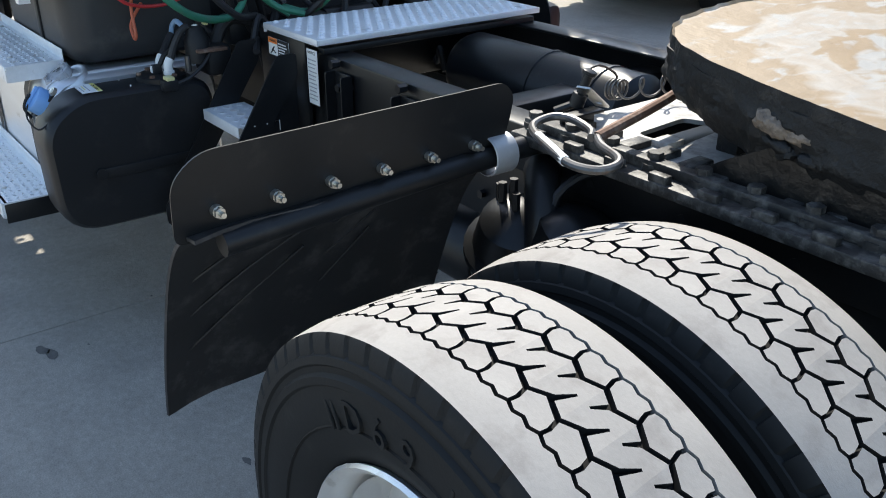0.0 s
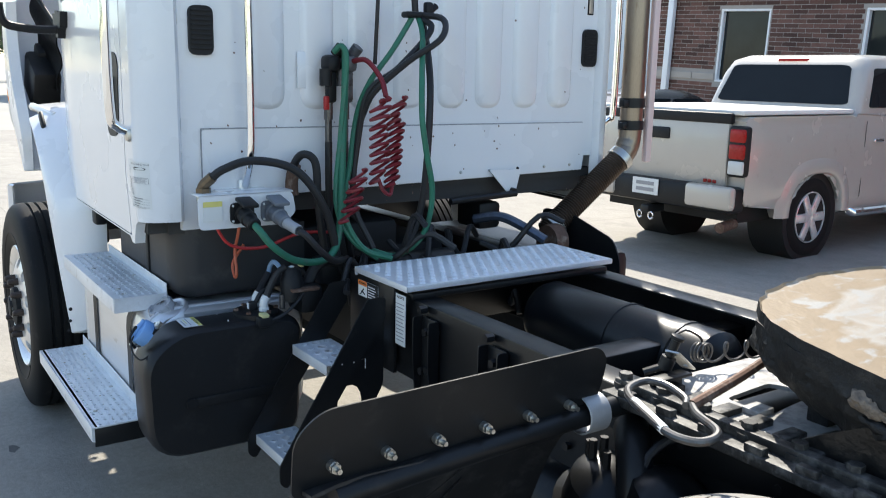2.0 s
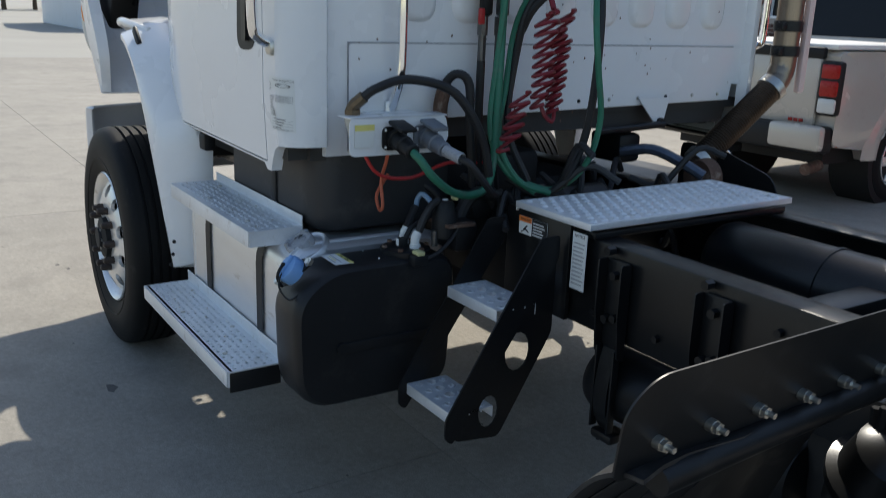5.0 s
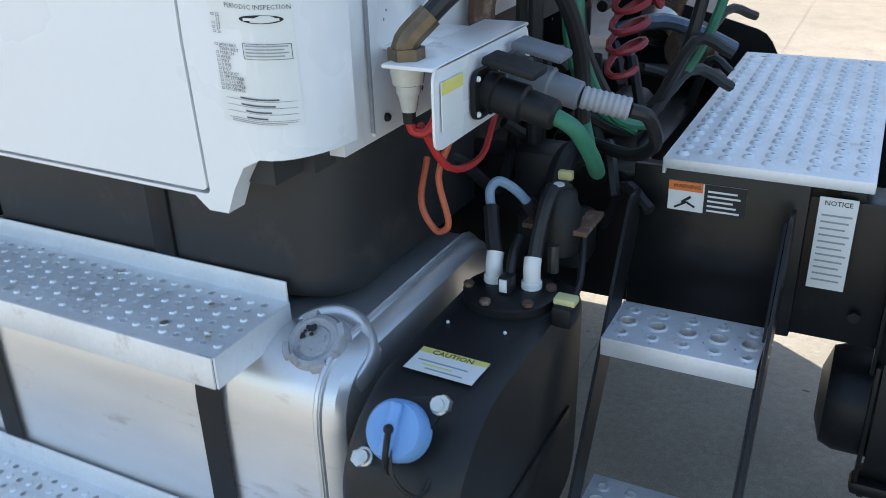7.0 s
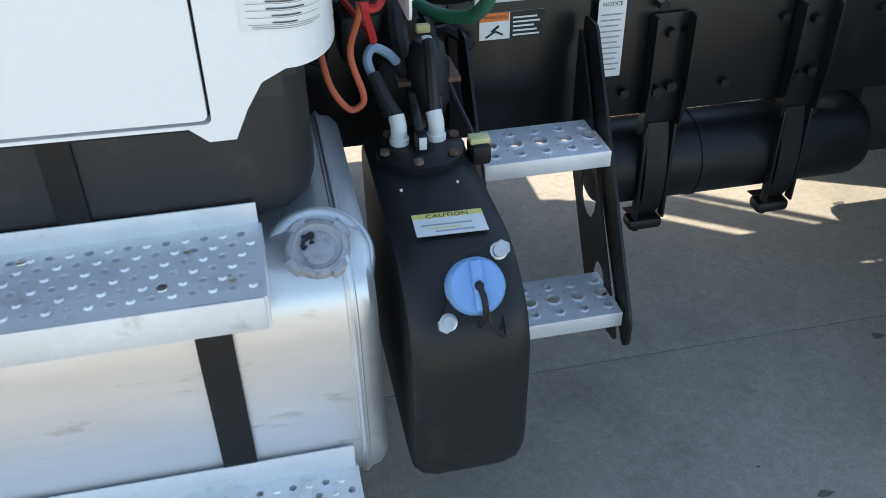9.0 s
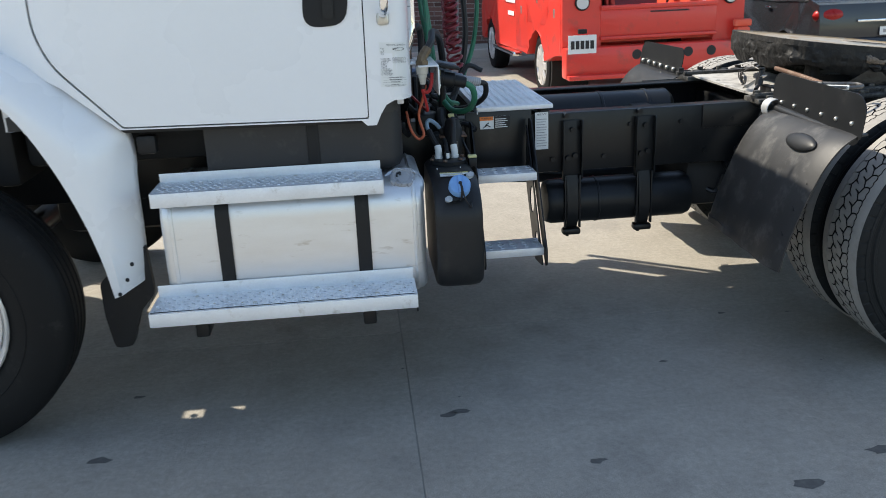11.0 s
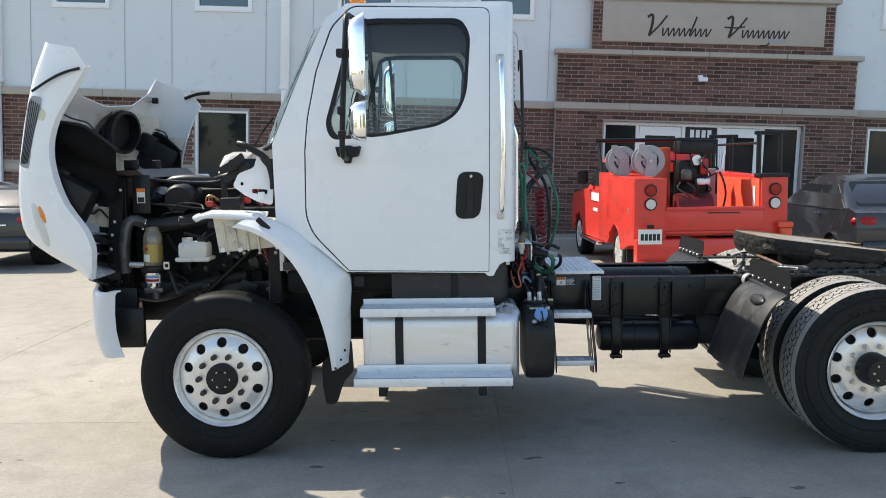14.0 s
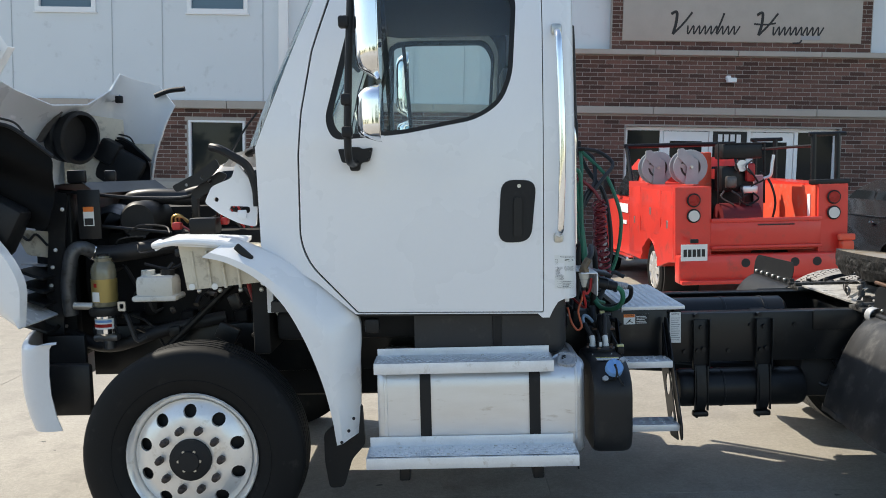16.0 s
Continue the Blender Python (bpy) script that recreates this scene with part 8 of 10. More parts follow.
for q in ((-0.007, 1.288), (0.102, 1.288), (0.337, 1.303)):
    part("tray_screw", turned([(-0.004, 0.0), (-0.004, 0.006), (-0.002, 0.015), (0.0, 0.016)], 12, "y"), decal_white, truck, loc=(q[0], -0.985, q[1]))
part("lower_hose", pipe([(-0.86, -0.45, 0.98), (-0.6, -0.52, 0.92), (-0.3, -0.48, 1.0), (0.0, -0.42, 1.05)], 0.035, 12, 5), hose_black, truck)
part("steering_shaft", rod((0.30, -0.52, 1.45), (-0.42, -0.50, 0.80), 0.018, 10), satin, truck)
part("bulkhead_pipe", pipe([(0.28, -0.55, 1.45), (0.18, -0.62, 1.32), (0.22, -0.66, 1.15), (0.30, -0.62, 1.0)], 0.012, 8, 5), hose_red, truck)
part("arch_panel", span((0.24, -0.84, 0.92), (0.33, -0.50, 1.46), 0.02), underbody, truck)
part("front_shield", span((-0.90, -0.62, 0.66), (-0.70, -0.58, 1.0), 0.01), satin, truck)
# cowl side bracket with seal
cw = sheet(rounded([(0.204, 1.880), (0.290, 1.76), (0.300, 1.682), (0.289, 1.562), (0.205, 1.582), (0.114, 1.63), (0.042, 1.687), (0.080, 1.765), (0.181, 1.804)], 0.018, 3), [rounded([(0.160, 1.640), (0.262, 1.630), (0.265, 1.662), (0.163, 1.668)], 0.014, 3), circle(0.10, 1.70, 0.012, 10)], 0.02, lambda u, v, w: (u, -0.88 + w, v))
cwo = part("cowl_bracket", cw, white, truck, "white cowl side bracket with a long slot")
part("bracket_tab", box((0.225, -0.886, 1.625), (0.045, 0.012, 0.045), 0.006), white, cwo)
part("cowl_top", loft([[(0.13, y, 1.86), (0.20, y, 1.925), (0.33, y, 1.95)] for y in (-0.86, -0.4, 0.04, 0.5, 0.96)]), white, truck)
part("cowl_seal", pipe([(0.085, -0.87, 1.955), (0.13, -0.90, 1.945), (0.19, -0.905, 1.912), (0.264, -0.905, 1.857), (0.300, -0.905, 1.756), (0.304, -0.90, 1.665)], 0.020, 10, 5), plastic, truck, "black rubber cowl seal")
part("hinge_arm", sheet(rounded([(-0.02, 1.70), (0.10, 1.77), (0.14, 1.82), (0.10, 1.84), (-0.05, 1.74)], 0.015, 2), [circle(0.05, 1.79, 0.012, 8)], 0.012, lambda u, v, w: (u, -0.80 + w, v)), satin, truck)
part("wiper_antenna", pipe([(0.17, -0.82, 1.93), (0.24, -0.82, 2.04), (0.30, -0.80, 2.12)], 0.006, 6, 4), plastic, truck)
part("whip_aerial", rod((0.80, -1.10, 2.6), (0.835, -1.12, 3.35), 0.003, 6), steel, truck)
part("wing_marker", box((0.27, -1.075, 1.455), (0.10, 0.02, 0.035), 0.008, rot=Euler((0, 0.75, 0)).to_matrix()), plastic, truck)
part("marker_lamp", box((0.85, -0.97, 1.08), (0.07, 0.05, 0.07), 0.012), plastic, truck)
part("brake_can", turned([(-0.05, 0.0), (-0.05, 0.06), (0.03, 0.065), (0.05, 0.04), (0.05, 0.0)], 16, "y"), reservoir, truck, loc=(0.40, -0.72, 1.14))

# bumper
bp = [(-0.66, -1.10), (-0.74, -1.115), (-0.81, -1.06), (-0.90, -0.85), (-1.0, -0.5), (-1.04, CY)]
bp = bp + [(x, 2 * CY - y) for x, y in reversed(bp[:-1])]
pl = [(p.x, p.y) for p in smooth_path([(x, y, 0) for x, y in bp], 3)]
rows = []
for z, o in ((1.045, 0.035), (1.04, 0.012), (1.02, 0.0), (0.90, -0.008), (0.80, -0.004), (0.70, 0.015), (0.63, 0.04)):
    rows.append([(x + o, y, z) for x, y in pl])
part("bumper", thicken(loft(rows), 0.012), mat("pale_silver_paint", (0.60, 0.63, 0.67), 0.3, 0.2, vary=0.05, coat=0.4), truck, "pale silver wraparound front bumper", smooth=50)
part("bumper_bracket", box((-0.70, -0.90, 0.78), (0.30, 0.05, 0.26), 0.02), satin, truck)
part("lower_radiator_support", box((-0.90, CY, 0.86), (0.12, 1.0, 0.08), 0.02), satin, truck)

# --- back of the cab: connector box, gladhands, hoses
XB = CX1
bx = sheet(rounded([(-0.90, 1.185), (-0.60, 1.185), (-0.55, 1.225), (-0.565, 1.30), (-0.90, 1.30)], 0.02, 3), [], 0.004, lambda u, v, w: (XB + 0.137 + w, u, v))
span((XB + 0.062, -0.90, 1.296), (XB + 0.141, -0.56, 1.302), 0.002, bx)
span((XB + 0.003, -0.80, 1.296), (XB + 0.063, -0.62, 1.302), 0.002, bx)
cb_ = part("connector_box", bx, white, truck, "white bracket carrying trailer plugs")
part("caution_label", span((XB + 0.1435, -0.885, 1.212), (XB + 0.1455, -0.82, 1.28)), decal_white, cb_, smooth=0)
part("label_band", span((XB + 0.1452, -0.885, 1.262), (XB + 0.1465, -0.82, 1.28)), decal_yellow, cb_, smooth=0)
plug_grey = mat("worn_grey_plug", (0.16, 0.175, 0.20), 0.5, vary=0.15, scale=14)
for y, m_ in ((-0.752, plastic), (-0.642, plug_grey)):
    flg = sheet(rounded([(y - 0.042, 1.200), (y + 0.042, 1.200), (y + 0.042, 1.272), (y - 0.042, 1.272)], 0.02, 4), [], 0.008, lambda u, v, w: (XB + 0.144 + w, u, v))
    turned_ = turned([(0.0, 0.030), (0.018, 0.032), (0.020, 0.027), (0.062, 0.029), (0.066, 0.024), (0.110, 0.023), (0.114, 0.018), (0.114, 0.0)], 18, "x")
    join(flg, moved(turned_, Matrix.Translation((XB + 0.150, y, 1.238)) @ pose(0, 0, 0, 0, 14, 0)))
    sock = part("trailer_plug", flg, m_, truck, "round trailer plug in its flanged socket")
    part("socket_lid", box((XB + 0.195, y, 1.278), (0.085, 0.056, 0.014), 0.006, rot=Euler((0, 0.22, 0)).to_matrix()), m_, sock)
    for dz in (-0.026, 0.026):
        part("socket_screw", ball((XB + 0.153, y - 0.033, 1.236 + dz), 0.0045, u=8, v=6), decal_white, sock)
part("electric_cable", pipe([(XB + 0.252, -0.752, 1.212), (XB + 0.285, -0.742, 1.190), (XB + 0.300, -0.705, 1.140), (XB + 0.288, -0.63, 1.088), (XB + 0.25, -0.53, 1.062), (XB + 0.215, -0.45, 1.075), (XB + 0.18, -0.40, 1.16), (XB + 0.15, -0.37, 1.45), (XB + 0.12, -0.345, 1.70), (XB + 0.10, -0.335, 1.79)], 0.0125, 12, 6), hose_green, truck, "green trailer cable")
rib = []
for k in range(17):
    t = k / 16
    rib.append((t * 0.075, 0.0185 if k % 2 else 0.0165))
cdt = moved(turned(rib, 16, "x"), Matrix.Translation((XB + 0.262, -0.642, 1.210)) @ pose(0, 0, 0, 0, 12, 10))
part("grey_conduit", cdt, grey_reel, truck, "ribbed grey plug sleeve")
part("cable", pipe([(XB + 0.335, -0.629, 1.193), (XB + 0.36, -0.615, 1.18), (XB + 0.36, -0.56, 1.12), (XB + 0.30, -0.48, 1.07), (XB + 0.2, -0.38, 1.05)], 0.0115, 10, 5), hose_black, truck)
# black hose over the box with brass ends
part("air_line", pipe([(XB + 0.10, -0.84, 1.352), (XB + 0.125, -0.80, 1.385), (XB + 0.14, -0.70, 1.41), (XB + 0.18, -0.56, 1.37), (XB + 0.20, -0.46, 1.22), (XB + 0.18, -0.40, 1.02), (XB + 0.10, -0.32, 0.95)], 0.0145, 10, 6), hose_black, truck, "black rubber air line")
el = pipe([(XB + 0.08, -0.86, 1.30), (XB + 0.08, -0.86, 1.325), (XB + 0.105, -0.835, 1.358)], 0.019, 10, 4)
rod((XB + 0.08, -0.86, 1.300), (XB + 0.08, -0.86, 1.318), 0.026, 6, el)
part("brass_elbow", el, old_brass, truck)
blb = part("clear_bulb", turned([(-0.072, 0.0), (-0.068, 0.011), (-0.045, 0.015), (-0.040, 0.018), (-0.030, 0.018), (-0.028, 0.022), (-0.010, 0.025), (0.0, 0.026), (0.0, 0.0)], 14, "z"), mat("cloudy_clear_plastic", (0.55, 0.54, 0.48), 0.15, vary=0.15, scale=30, coat=0.6), truck, "cloudy clear fitting under the bracket", loc=(XB + 0.08, -0.86, 1.296))
part("fitting_boot", turned([(-0.085, 0.0), (-0.085, 0.009), (-0.068, 0.010), (-0.066, 0.0)], 10, "z"), plastic, blb)
part("fitting_lead", pipe([(0.0, 0.0, -0.083), (0.004, 0.004, -0.098), (0.022, 0.012, -0.098), (0.035, 0.02, -0.07), (0.04, 0.03, -0.03)], 0.007, 8, 5), red_plastic, blb)
part("air_line", pipe([(XB + 0.04, -0.52, 1.30), (XB + 0.05, -0.52, 1.37), (XB + 0.09, -0.50, 1.42), (XB + 0.11, -0.46, 1.39), (XB + 0.11, -0.45, 1.25), (XB + 0.10, -0.42, 1.05)], 0.0145, 10, 6), hose_black, truck)
part("rusty_elbow", pipe([(XB + 0.04, -0.52, 1.27), (XB + 0.04, -0.52, 1.32), (XB + 0.055, -0.515, 1.38)], 0.024, 10, 4), rust, truck)
part("gladhand_plate", span((XB + 0.008, -0.48, 1.65), (XB + 0.014, -0.38, 1.78), 0.002), white, truck)
for y, c in ((-0.352, plastic), (-0.285, cast_coupling)):
    gh_ = box((XB + 0.06, y - 0.02, 1.74), (0.075, 0.055, 0.06), 0.018)
    rod((XB + 0.07, y - 0.045, 1.72), (XB + 0.07, y - 0.045, 1.66), 0.022, 12, gh_)
    box((XB + 0.06, y - 0.02, 1.66), (0.04, 0.036, 0.12), 0.012, bm=gh_)
    rod((XB + 0.06, y, 1.77), (XB + 0.08, y + 0.015, 1.80), 0.022, 12, gh_)
    gl = part("gladhand", gh_, c, truck, "dark cast air-line coupling on its holder")
    part("coupling_nut", rod((XB + 0.06, y - 0.03, 1.60), (XB + 0.06, y - 0.03, 1.54), 0.017, 8), dull_steel, gl)
    part("spring_guard", rod((XB + 0.06, y - 0.03, 1.54), (XB + 0.06, y - 0.03, 1.45), 0.013, 10), dull_steel, gl)
    part("air_line", pipe([(XB + 0.06, y - 0.03, 1.46), (XB + 0.06, y - 0.03, 1.30), (XB + 0.05, y - 0.02, 1.15), (XB + 0.02, y + 0.02, 1.0)], 0.014, 8, 4), hose_black, gl)
part("red_tag", box((XB + 0.07, -0.395, 1.60), (0.015, 0.02, 0.05), 0.004), red_plastic, truck)
# hose tender line from the roof bracket
part("tender_bar", pipe([(XB - 0.01, -0.20, 2.715), (XB + 0.03, -0.18, 2.725), (XB + 0.035, 0.05, 2.73), (XB + 0.03, 0.30, 2.725), (XB - 0.01, 0.33, 2.715)], 0.008, 8, 4), chrome, truck, "bright tender bar along the roof edge")
hk = pipe([(XB + 0.03, -0.06, 2.735), (XB + 0.07, -0.06, 2.76), (XB + 0.11, -0.08, 2.72), (XB + 0.12, -0.10, 2.66), (XB + 0.12, -0.10, 2.60)], 0.005, 8, 4)
part("hook", hk, steel, truck)
part("suspension_strap", pipe([(1.945, -0.106, 2.61), (1.950, -0.107, 2.47), (1.955, -0.098, 2.26), (1.962, -0.076, 1.93)], 0.0125, 8, 4), hose_black, truck, "black hose suspension strap")
sp_ = []
for k in range(70):
    a = k * 0.9
    sp_.append((1.885 + 0.009 * math.cos(a), -0.25 + 0.0004 * k + 0.009 * math.sin(a), 2.62 - k * 0.0055))
part("tender_spring", pipe(sp_, 0.0024, 5, 0), dull_steel, truck, "tender spring")
part("tender_cord", pipe([(1.885, -0.222, 2.24), (1.94, -0.222, 2.10), (1.95, -0.225, 2.0), (1.93, -0.226, 1.74)], 0.0075, 8, 4), hose_black, truck)
part("ring", pipe([(1.92, -0.228 + 0.028 * math.cos(k * 0.524), 2.489 + 0.038 * math.sin(k * 0.524)) for k in range(13)], 0.0045, 6, 0), satin, truck)
tie = box((1.985, -0.078, 1.918), (0.05, 0.12, 0.022), 0.008)
box((1.985, -0.035, 1.942), (0.03, 0.03, 0.05), 0.008, bm=tie)
rod((1.985, -0.03, 1.93), (1.985, 0.0, 1.955), 0.012, 8, tie)
part("hose_clip", tie, plastic, truck)
HP = {
    "a": (hose_green, 0.0105, [(1.90, -0.375, 1.78), (1.93, -0.36, 1.80), (1.95, -0.352, 1.74), (1.95, -0.375, 1.5), (1.96, -0.40, 1.25), (2.0, -0.36, 1.12), (2.06, -0.28, 1.05)]),
    "b": (hose_green, 0.0105, [(1.985, -0.105, 1.907), (1.98, -0.182, 1.791), (1.95, -0.259, 1.675), (1.93, -0.30, 1.559), (1.95, -0.34, 1.376), (1.98, -0.38, 1.22), (2.03, -0.33, 1.09), (2.09, -0.24, 1.05)]),
    "c": (hose_black, 0.012, [(1.985, -0.075, 1.91), (2.06, -0.07, 1.864), (2.05, -0.197, 1.729), (1.98, -0.276, 1.645), (1.95, -0.305, 1.478), (1.96, -0.33, 1.25), (2.02, -0.28, 1.08)]),
    "d": (hose_black, 0.013, [(1.98, -0.06, 1.91), (2.03, -0.066, 1.80), (2.12, -0.108, 1.65), (2.15, -0.137, 1.407), (2.13, -0.15, 1.22), (2.08, -0.18, 1.07)]),
    "e": (hose_green, 0.0105, [(1.99, -0.08, 1.91), (2.05, -0.10, 1.85), (2.13, -0.15, 1.75), (2.19, -0.186, 1.573), (2.20, -0.174, 1.454), (2.18, -0.131, 1.289), (2.12, -0.128, 1.137), (2.05, -0.193, 1.052), (2.0, -0.28, 1.07)]),
    "f": (hose_black, 0.0115, [(1.985, -0.07, 1.92), (2.10, -0.045, 1.90), (2.17, -0.10, 1.83), (2.10, -0.19, 1.75), (2.0, -0.27, 1.64), (1.95, -0.29, 1.55)]),
    "g": (hose_red, 0.0095, [(1.90, -0.30, 1.75), (1.95, -0.271, 1.752), (2.03, -0.257, 1.69), (2.07, -0.26, 1.63)]),
}
for m_, r_, pts in HP.values():
    part("trailer_hose", pipe(pts, r_, 8, 6), m_, truck, "trailer air hose" if m_ is not hose_red else "red trailer air hose")


def coil(y0, z0, y1, z1, turns, rad, seed):
    rc = random.Random(seed)
    sway = [rc.uniform(-1, 1) for _ in range(turns + 2)]
    pts, n = [], turns * 12
    for k in range(n + 1):
        t = k / n
        a = t * turns * math.tau
        w = sway[int(t * turns)] * (1 - (t * turns) % 1) + sway[int(t * turns) + 1] * ((t * turns) % 1)
        r = rad * (1 + 0.22 * w)
        pts.append((XB + 0.11 + r * math.cos(a), y0 + (y1 - y0) * t + 0.010 * w + r * math.sin(a), z0 + (z1 - z0) * t + 0.016 * math.sin(a + 0.8) + 0.006 * w))
    return pipe([(x + 0.15, y - 0.125, z) for x, y, z in pts], 0.0062, 6, 0)


part("coiled_hose", coil(-0.160, 1.61, -0.158, 1.335, 9, 0.031, 1), hose_red, truck, "red coiled air hose")
part("coiled_hose", coil(-0.092, 1.61, -0.105, 1.315, 13, 0.026, 2), hose_red, truck, "red coiled air hose")
part("coiled_hose", coil(-0.235, 1.37, -0.285, 1.20, 5, 0.031, 3), hose_red, truck, "red coiled air hose")
part("coiled_hose", pipe([(XB + 0.26, -0.285, 1.335), (XB + 0.275, -0.275, 1.30), (XB + 0.28, -0.25, 1.285), (XB + 0.27, -0.235, 1.315)], 0.0072, 6, 5), hose_red, truck, "red coiled air hose")
part("coiled_hose", pipe([(2.07, -0.26, 1.63), (2.08, -0.25, 1.62), (XB + 0.26, -0.285, 1.61)], 0.0072, 6, 5), hose_red, truck, "red coiled air hose")
part("wire", pipe([(XB + 0.08, -0.83, 1.20), (XB + 0.10, -0.78, 1.12), (XB + 0.10, -0.66, 1.10), (XB + 0.06, -0.50, 1.13), (XB + 0.05, -0.35, 1.12)], 0.006, 6, 5), red_plastic, truck)
part("wire", pipe([(XB + 0.10, -0.74, 1.21), (XB + 0.085, -0.745, 1.15), (XB + 0.066, -0.75, 1.09), (XB + 0.082, -0.752, 1.02), (XB + 0.075, -0.752, 1.0), (XB + 0.055, -0.75, 0.998), (XB + 0.03, -0.745, 1.04), (XB + 0.02, -0.70, 1.10)], 0.0056, 8, 6), wire_orange, truck)
rk = random.Random(3)
for k in range(16):
    a = Vector((XB + rk.uniform(-0.05, 0.25), rk.uniform(-0.45, 0.35), rk.uniform(0.86, 1.12)))
    b = a + Vector((rk.uniform(-0.1, 0.25), rk.uniform(-0.35, 0.35), rk.uniform(-0.12, 0.1)))
    part("chassis_line", pipe([a, a.lerp(b, 0.3) + Vector((0.02, 0, -0.05)), a.lerp(b, 0.7) + Vector((0, 0, 0.05)), b], 0.012, 7, 4), hose_black, truck)
vb2 = box((1.93, -0.42, 1.0), (0.10, 0.10, 0.10), 0.02)
box((1.96, -0.20, 0.98), (0.14, 0.20, 0.12), 0.03, bm=vb2)
rod((1.96, -0.1, 0.98), (1.96, 0.1, 0.98), 0.06, 12, vb2)
part("valve_block", vb2, satin, truck, "black valve cluster behind the cab")
part("wire_loom", pipe([(1.85, 0.30, 1.12), (1.95, 0.36, 1.14), (2.05, 0.42, 1.10), (2.12, 0.46, 1.06)], 0.02, 8, 4), mat("foil_loom", (0.10, 0.12, 0.16), 0.3, 0.6, vary=0.4, scale=40), truck)
# cab rear support bracket
tb = sheet(rounded([(0.385, 1.318), (0.555, 1.316), (0.528, 1.213), (0.49, 1.213)], 0.012, 2), [], 0.006, lambda u, v, w: (XB + 0.02 + w, u, v))
rbk = part("rear_bracket", tb, white, truck)
part("bracket_bolt", rod((XB + 0.018, 0.508, 1.226), (XB + 0.045, 0.508, 1.226), 0.013, 8), satin, rbk)
part("damper", rod((XB + 0.04, 0.52, 1.215), (XB + 0.04, 0.18, 1.20), 0.014, 10), satin, truck)

# --- exhaust stack
SXX, SYY = 1.90, 1.135
stk = pipe([(SXX, SYY - 0.02, 1.40), (SXX, SYY, 1.50), (SXX, SYY, 2.0), (SXX, SYY, 2.74), (SXX, SYY + 0.005, 2.84), (SXX + 0.005, SYY + 0.04, 2.94), (SXX + 0.01, SYY + 0.12, 3.02), (SXX + 0.015, SYY + 0.24, 3.06)], 0.052, 20, 5)
stack = part("exhaust_pipe", stk, heat_steel, truck, "heat-browned vertical exhaust stack")
part("stack_guard", span((SXX + 0.02, SYY + 0.058, 1.33), (SXX + 0.05, SYY + 0.098, 2.78), 0.01), pink_strip, stack, "pale guard strip")
d0, d1 = Vector((1.85, 0.70, 1.03)), Vector((SXX, SYY - 0.04, 1.36))
prof_ = [(i * (d1 - d0).length / 90, 0.054 if i % 2 else 0.048) for i in range(91)]
fb_ = turned(prof_, 20, "z")
moved(fb_, Matrix.Translation(d0) @ (d1 - d0).to_track_quat("Z", "Y").to_matrix().to_4x4())
part("flex_pipe", fb_, mat("browned_flex_steel", (0.10, 0.075, 0.06), 0.42, 0.7, vary=0.3, scale=16, dirt=(0.16, 0.11, 0.08), dirt_amount=0.15), stack, "brown corrugated flexible exhaust pipe")
for t in (0.06, 0.93):
    p = d0.lerp(d1, t)
    q = d0.lerp(d1, t + 0.07)
    part("pipe_clamp", rod(p, q, 0.060, 20), steel, stack)
part("elbow", pipe([d1 - (d1 - d0).normalized() * 0.02, d1 + Vector((0, 0.03, 0.05)), (SXX, SYY, 1.50)], 0.053, 16, 5), heat_steel, stack)
for z in (1.50, 1.60, 2.78):
    part("stack_clamp", turned([(-0.022, 0.053), (-0.02, 0.058), (0.02, 0.058), (0.022, 0.053)], 24, "z"), satin if z < 2 else satin, stack, loc=(SXX, SYY, z))
    part("clamp_bolt", box((SXX + 0.02, SYY - 0.068, z), (0.03, 0.035, 0.03), 0.006), satin, stack)
part("stack_clamp", turned([(-0.012, 0.053), (-0.01, 0.057), (0.01, 0.057), (0.012, 0.053)], 24, "z"), steel, stack, loc=(SXX, SYY, 2.60))
br_ = box((1.84, 1.035, 2.61), (0.035, 0.03, 0.06), 0.006)
rod((1.84, 1.03, 2.60), (SXX, SYY, 2.60), 0.012, 8, br_)
part("stack_bracket", br_, dull_steel, stack)
dv = turned([(-0.42, 0.0), (-0.42, 0.10), (-0.40, 0.13), (0.30, 0.13), (0.33, 0.10), (0.33, 0.0)], 24, "x")
part("aftertreatment_can", dv, satin, truck, loc=(1.5, 0.66, 0.82))
part("exhaust_flange", turned([(-0.03, 0.0), (-0.03, 0.07), (0.03, 0.075), (0.035, 0.0)], 20, "y"), rust, truck, loc=(1.98, 0.62, 1.02))
ep = sheet(rounded([(1.7, 0.74), (2.21, 0.74), (2.21, 0.95), (2.16, 1.04), (1.89, 1.115), (1.7, 1.115)], 0.03, 2), [], 0.006, lambda u, v, w: (u, 0.80 + w, v))
part("guard_plate", ep, satin, truck)

# ---------------------------------------------------------------- other vehicles


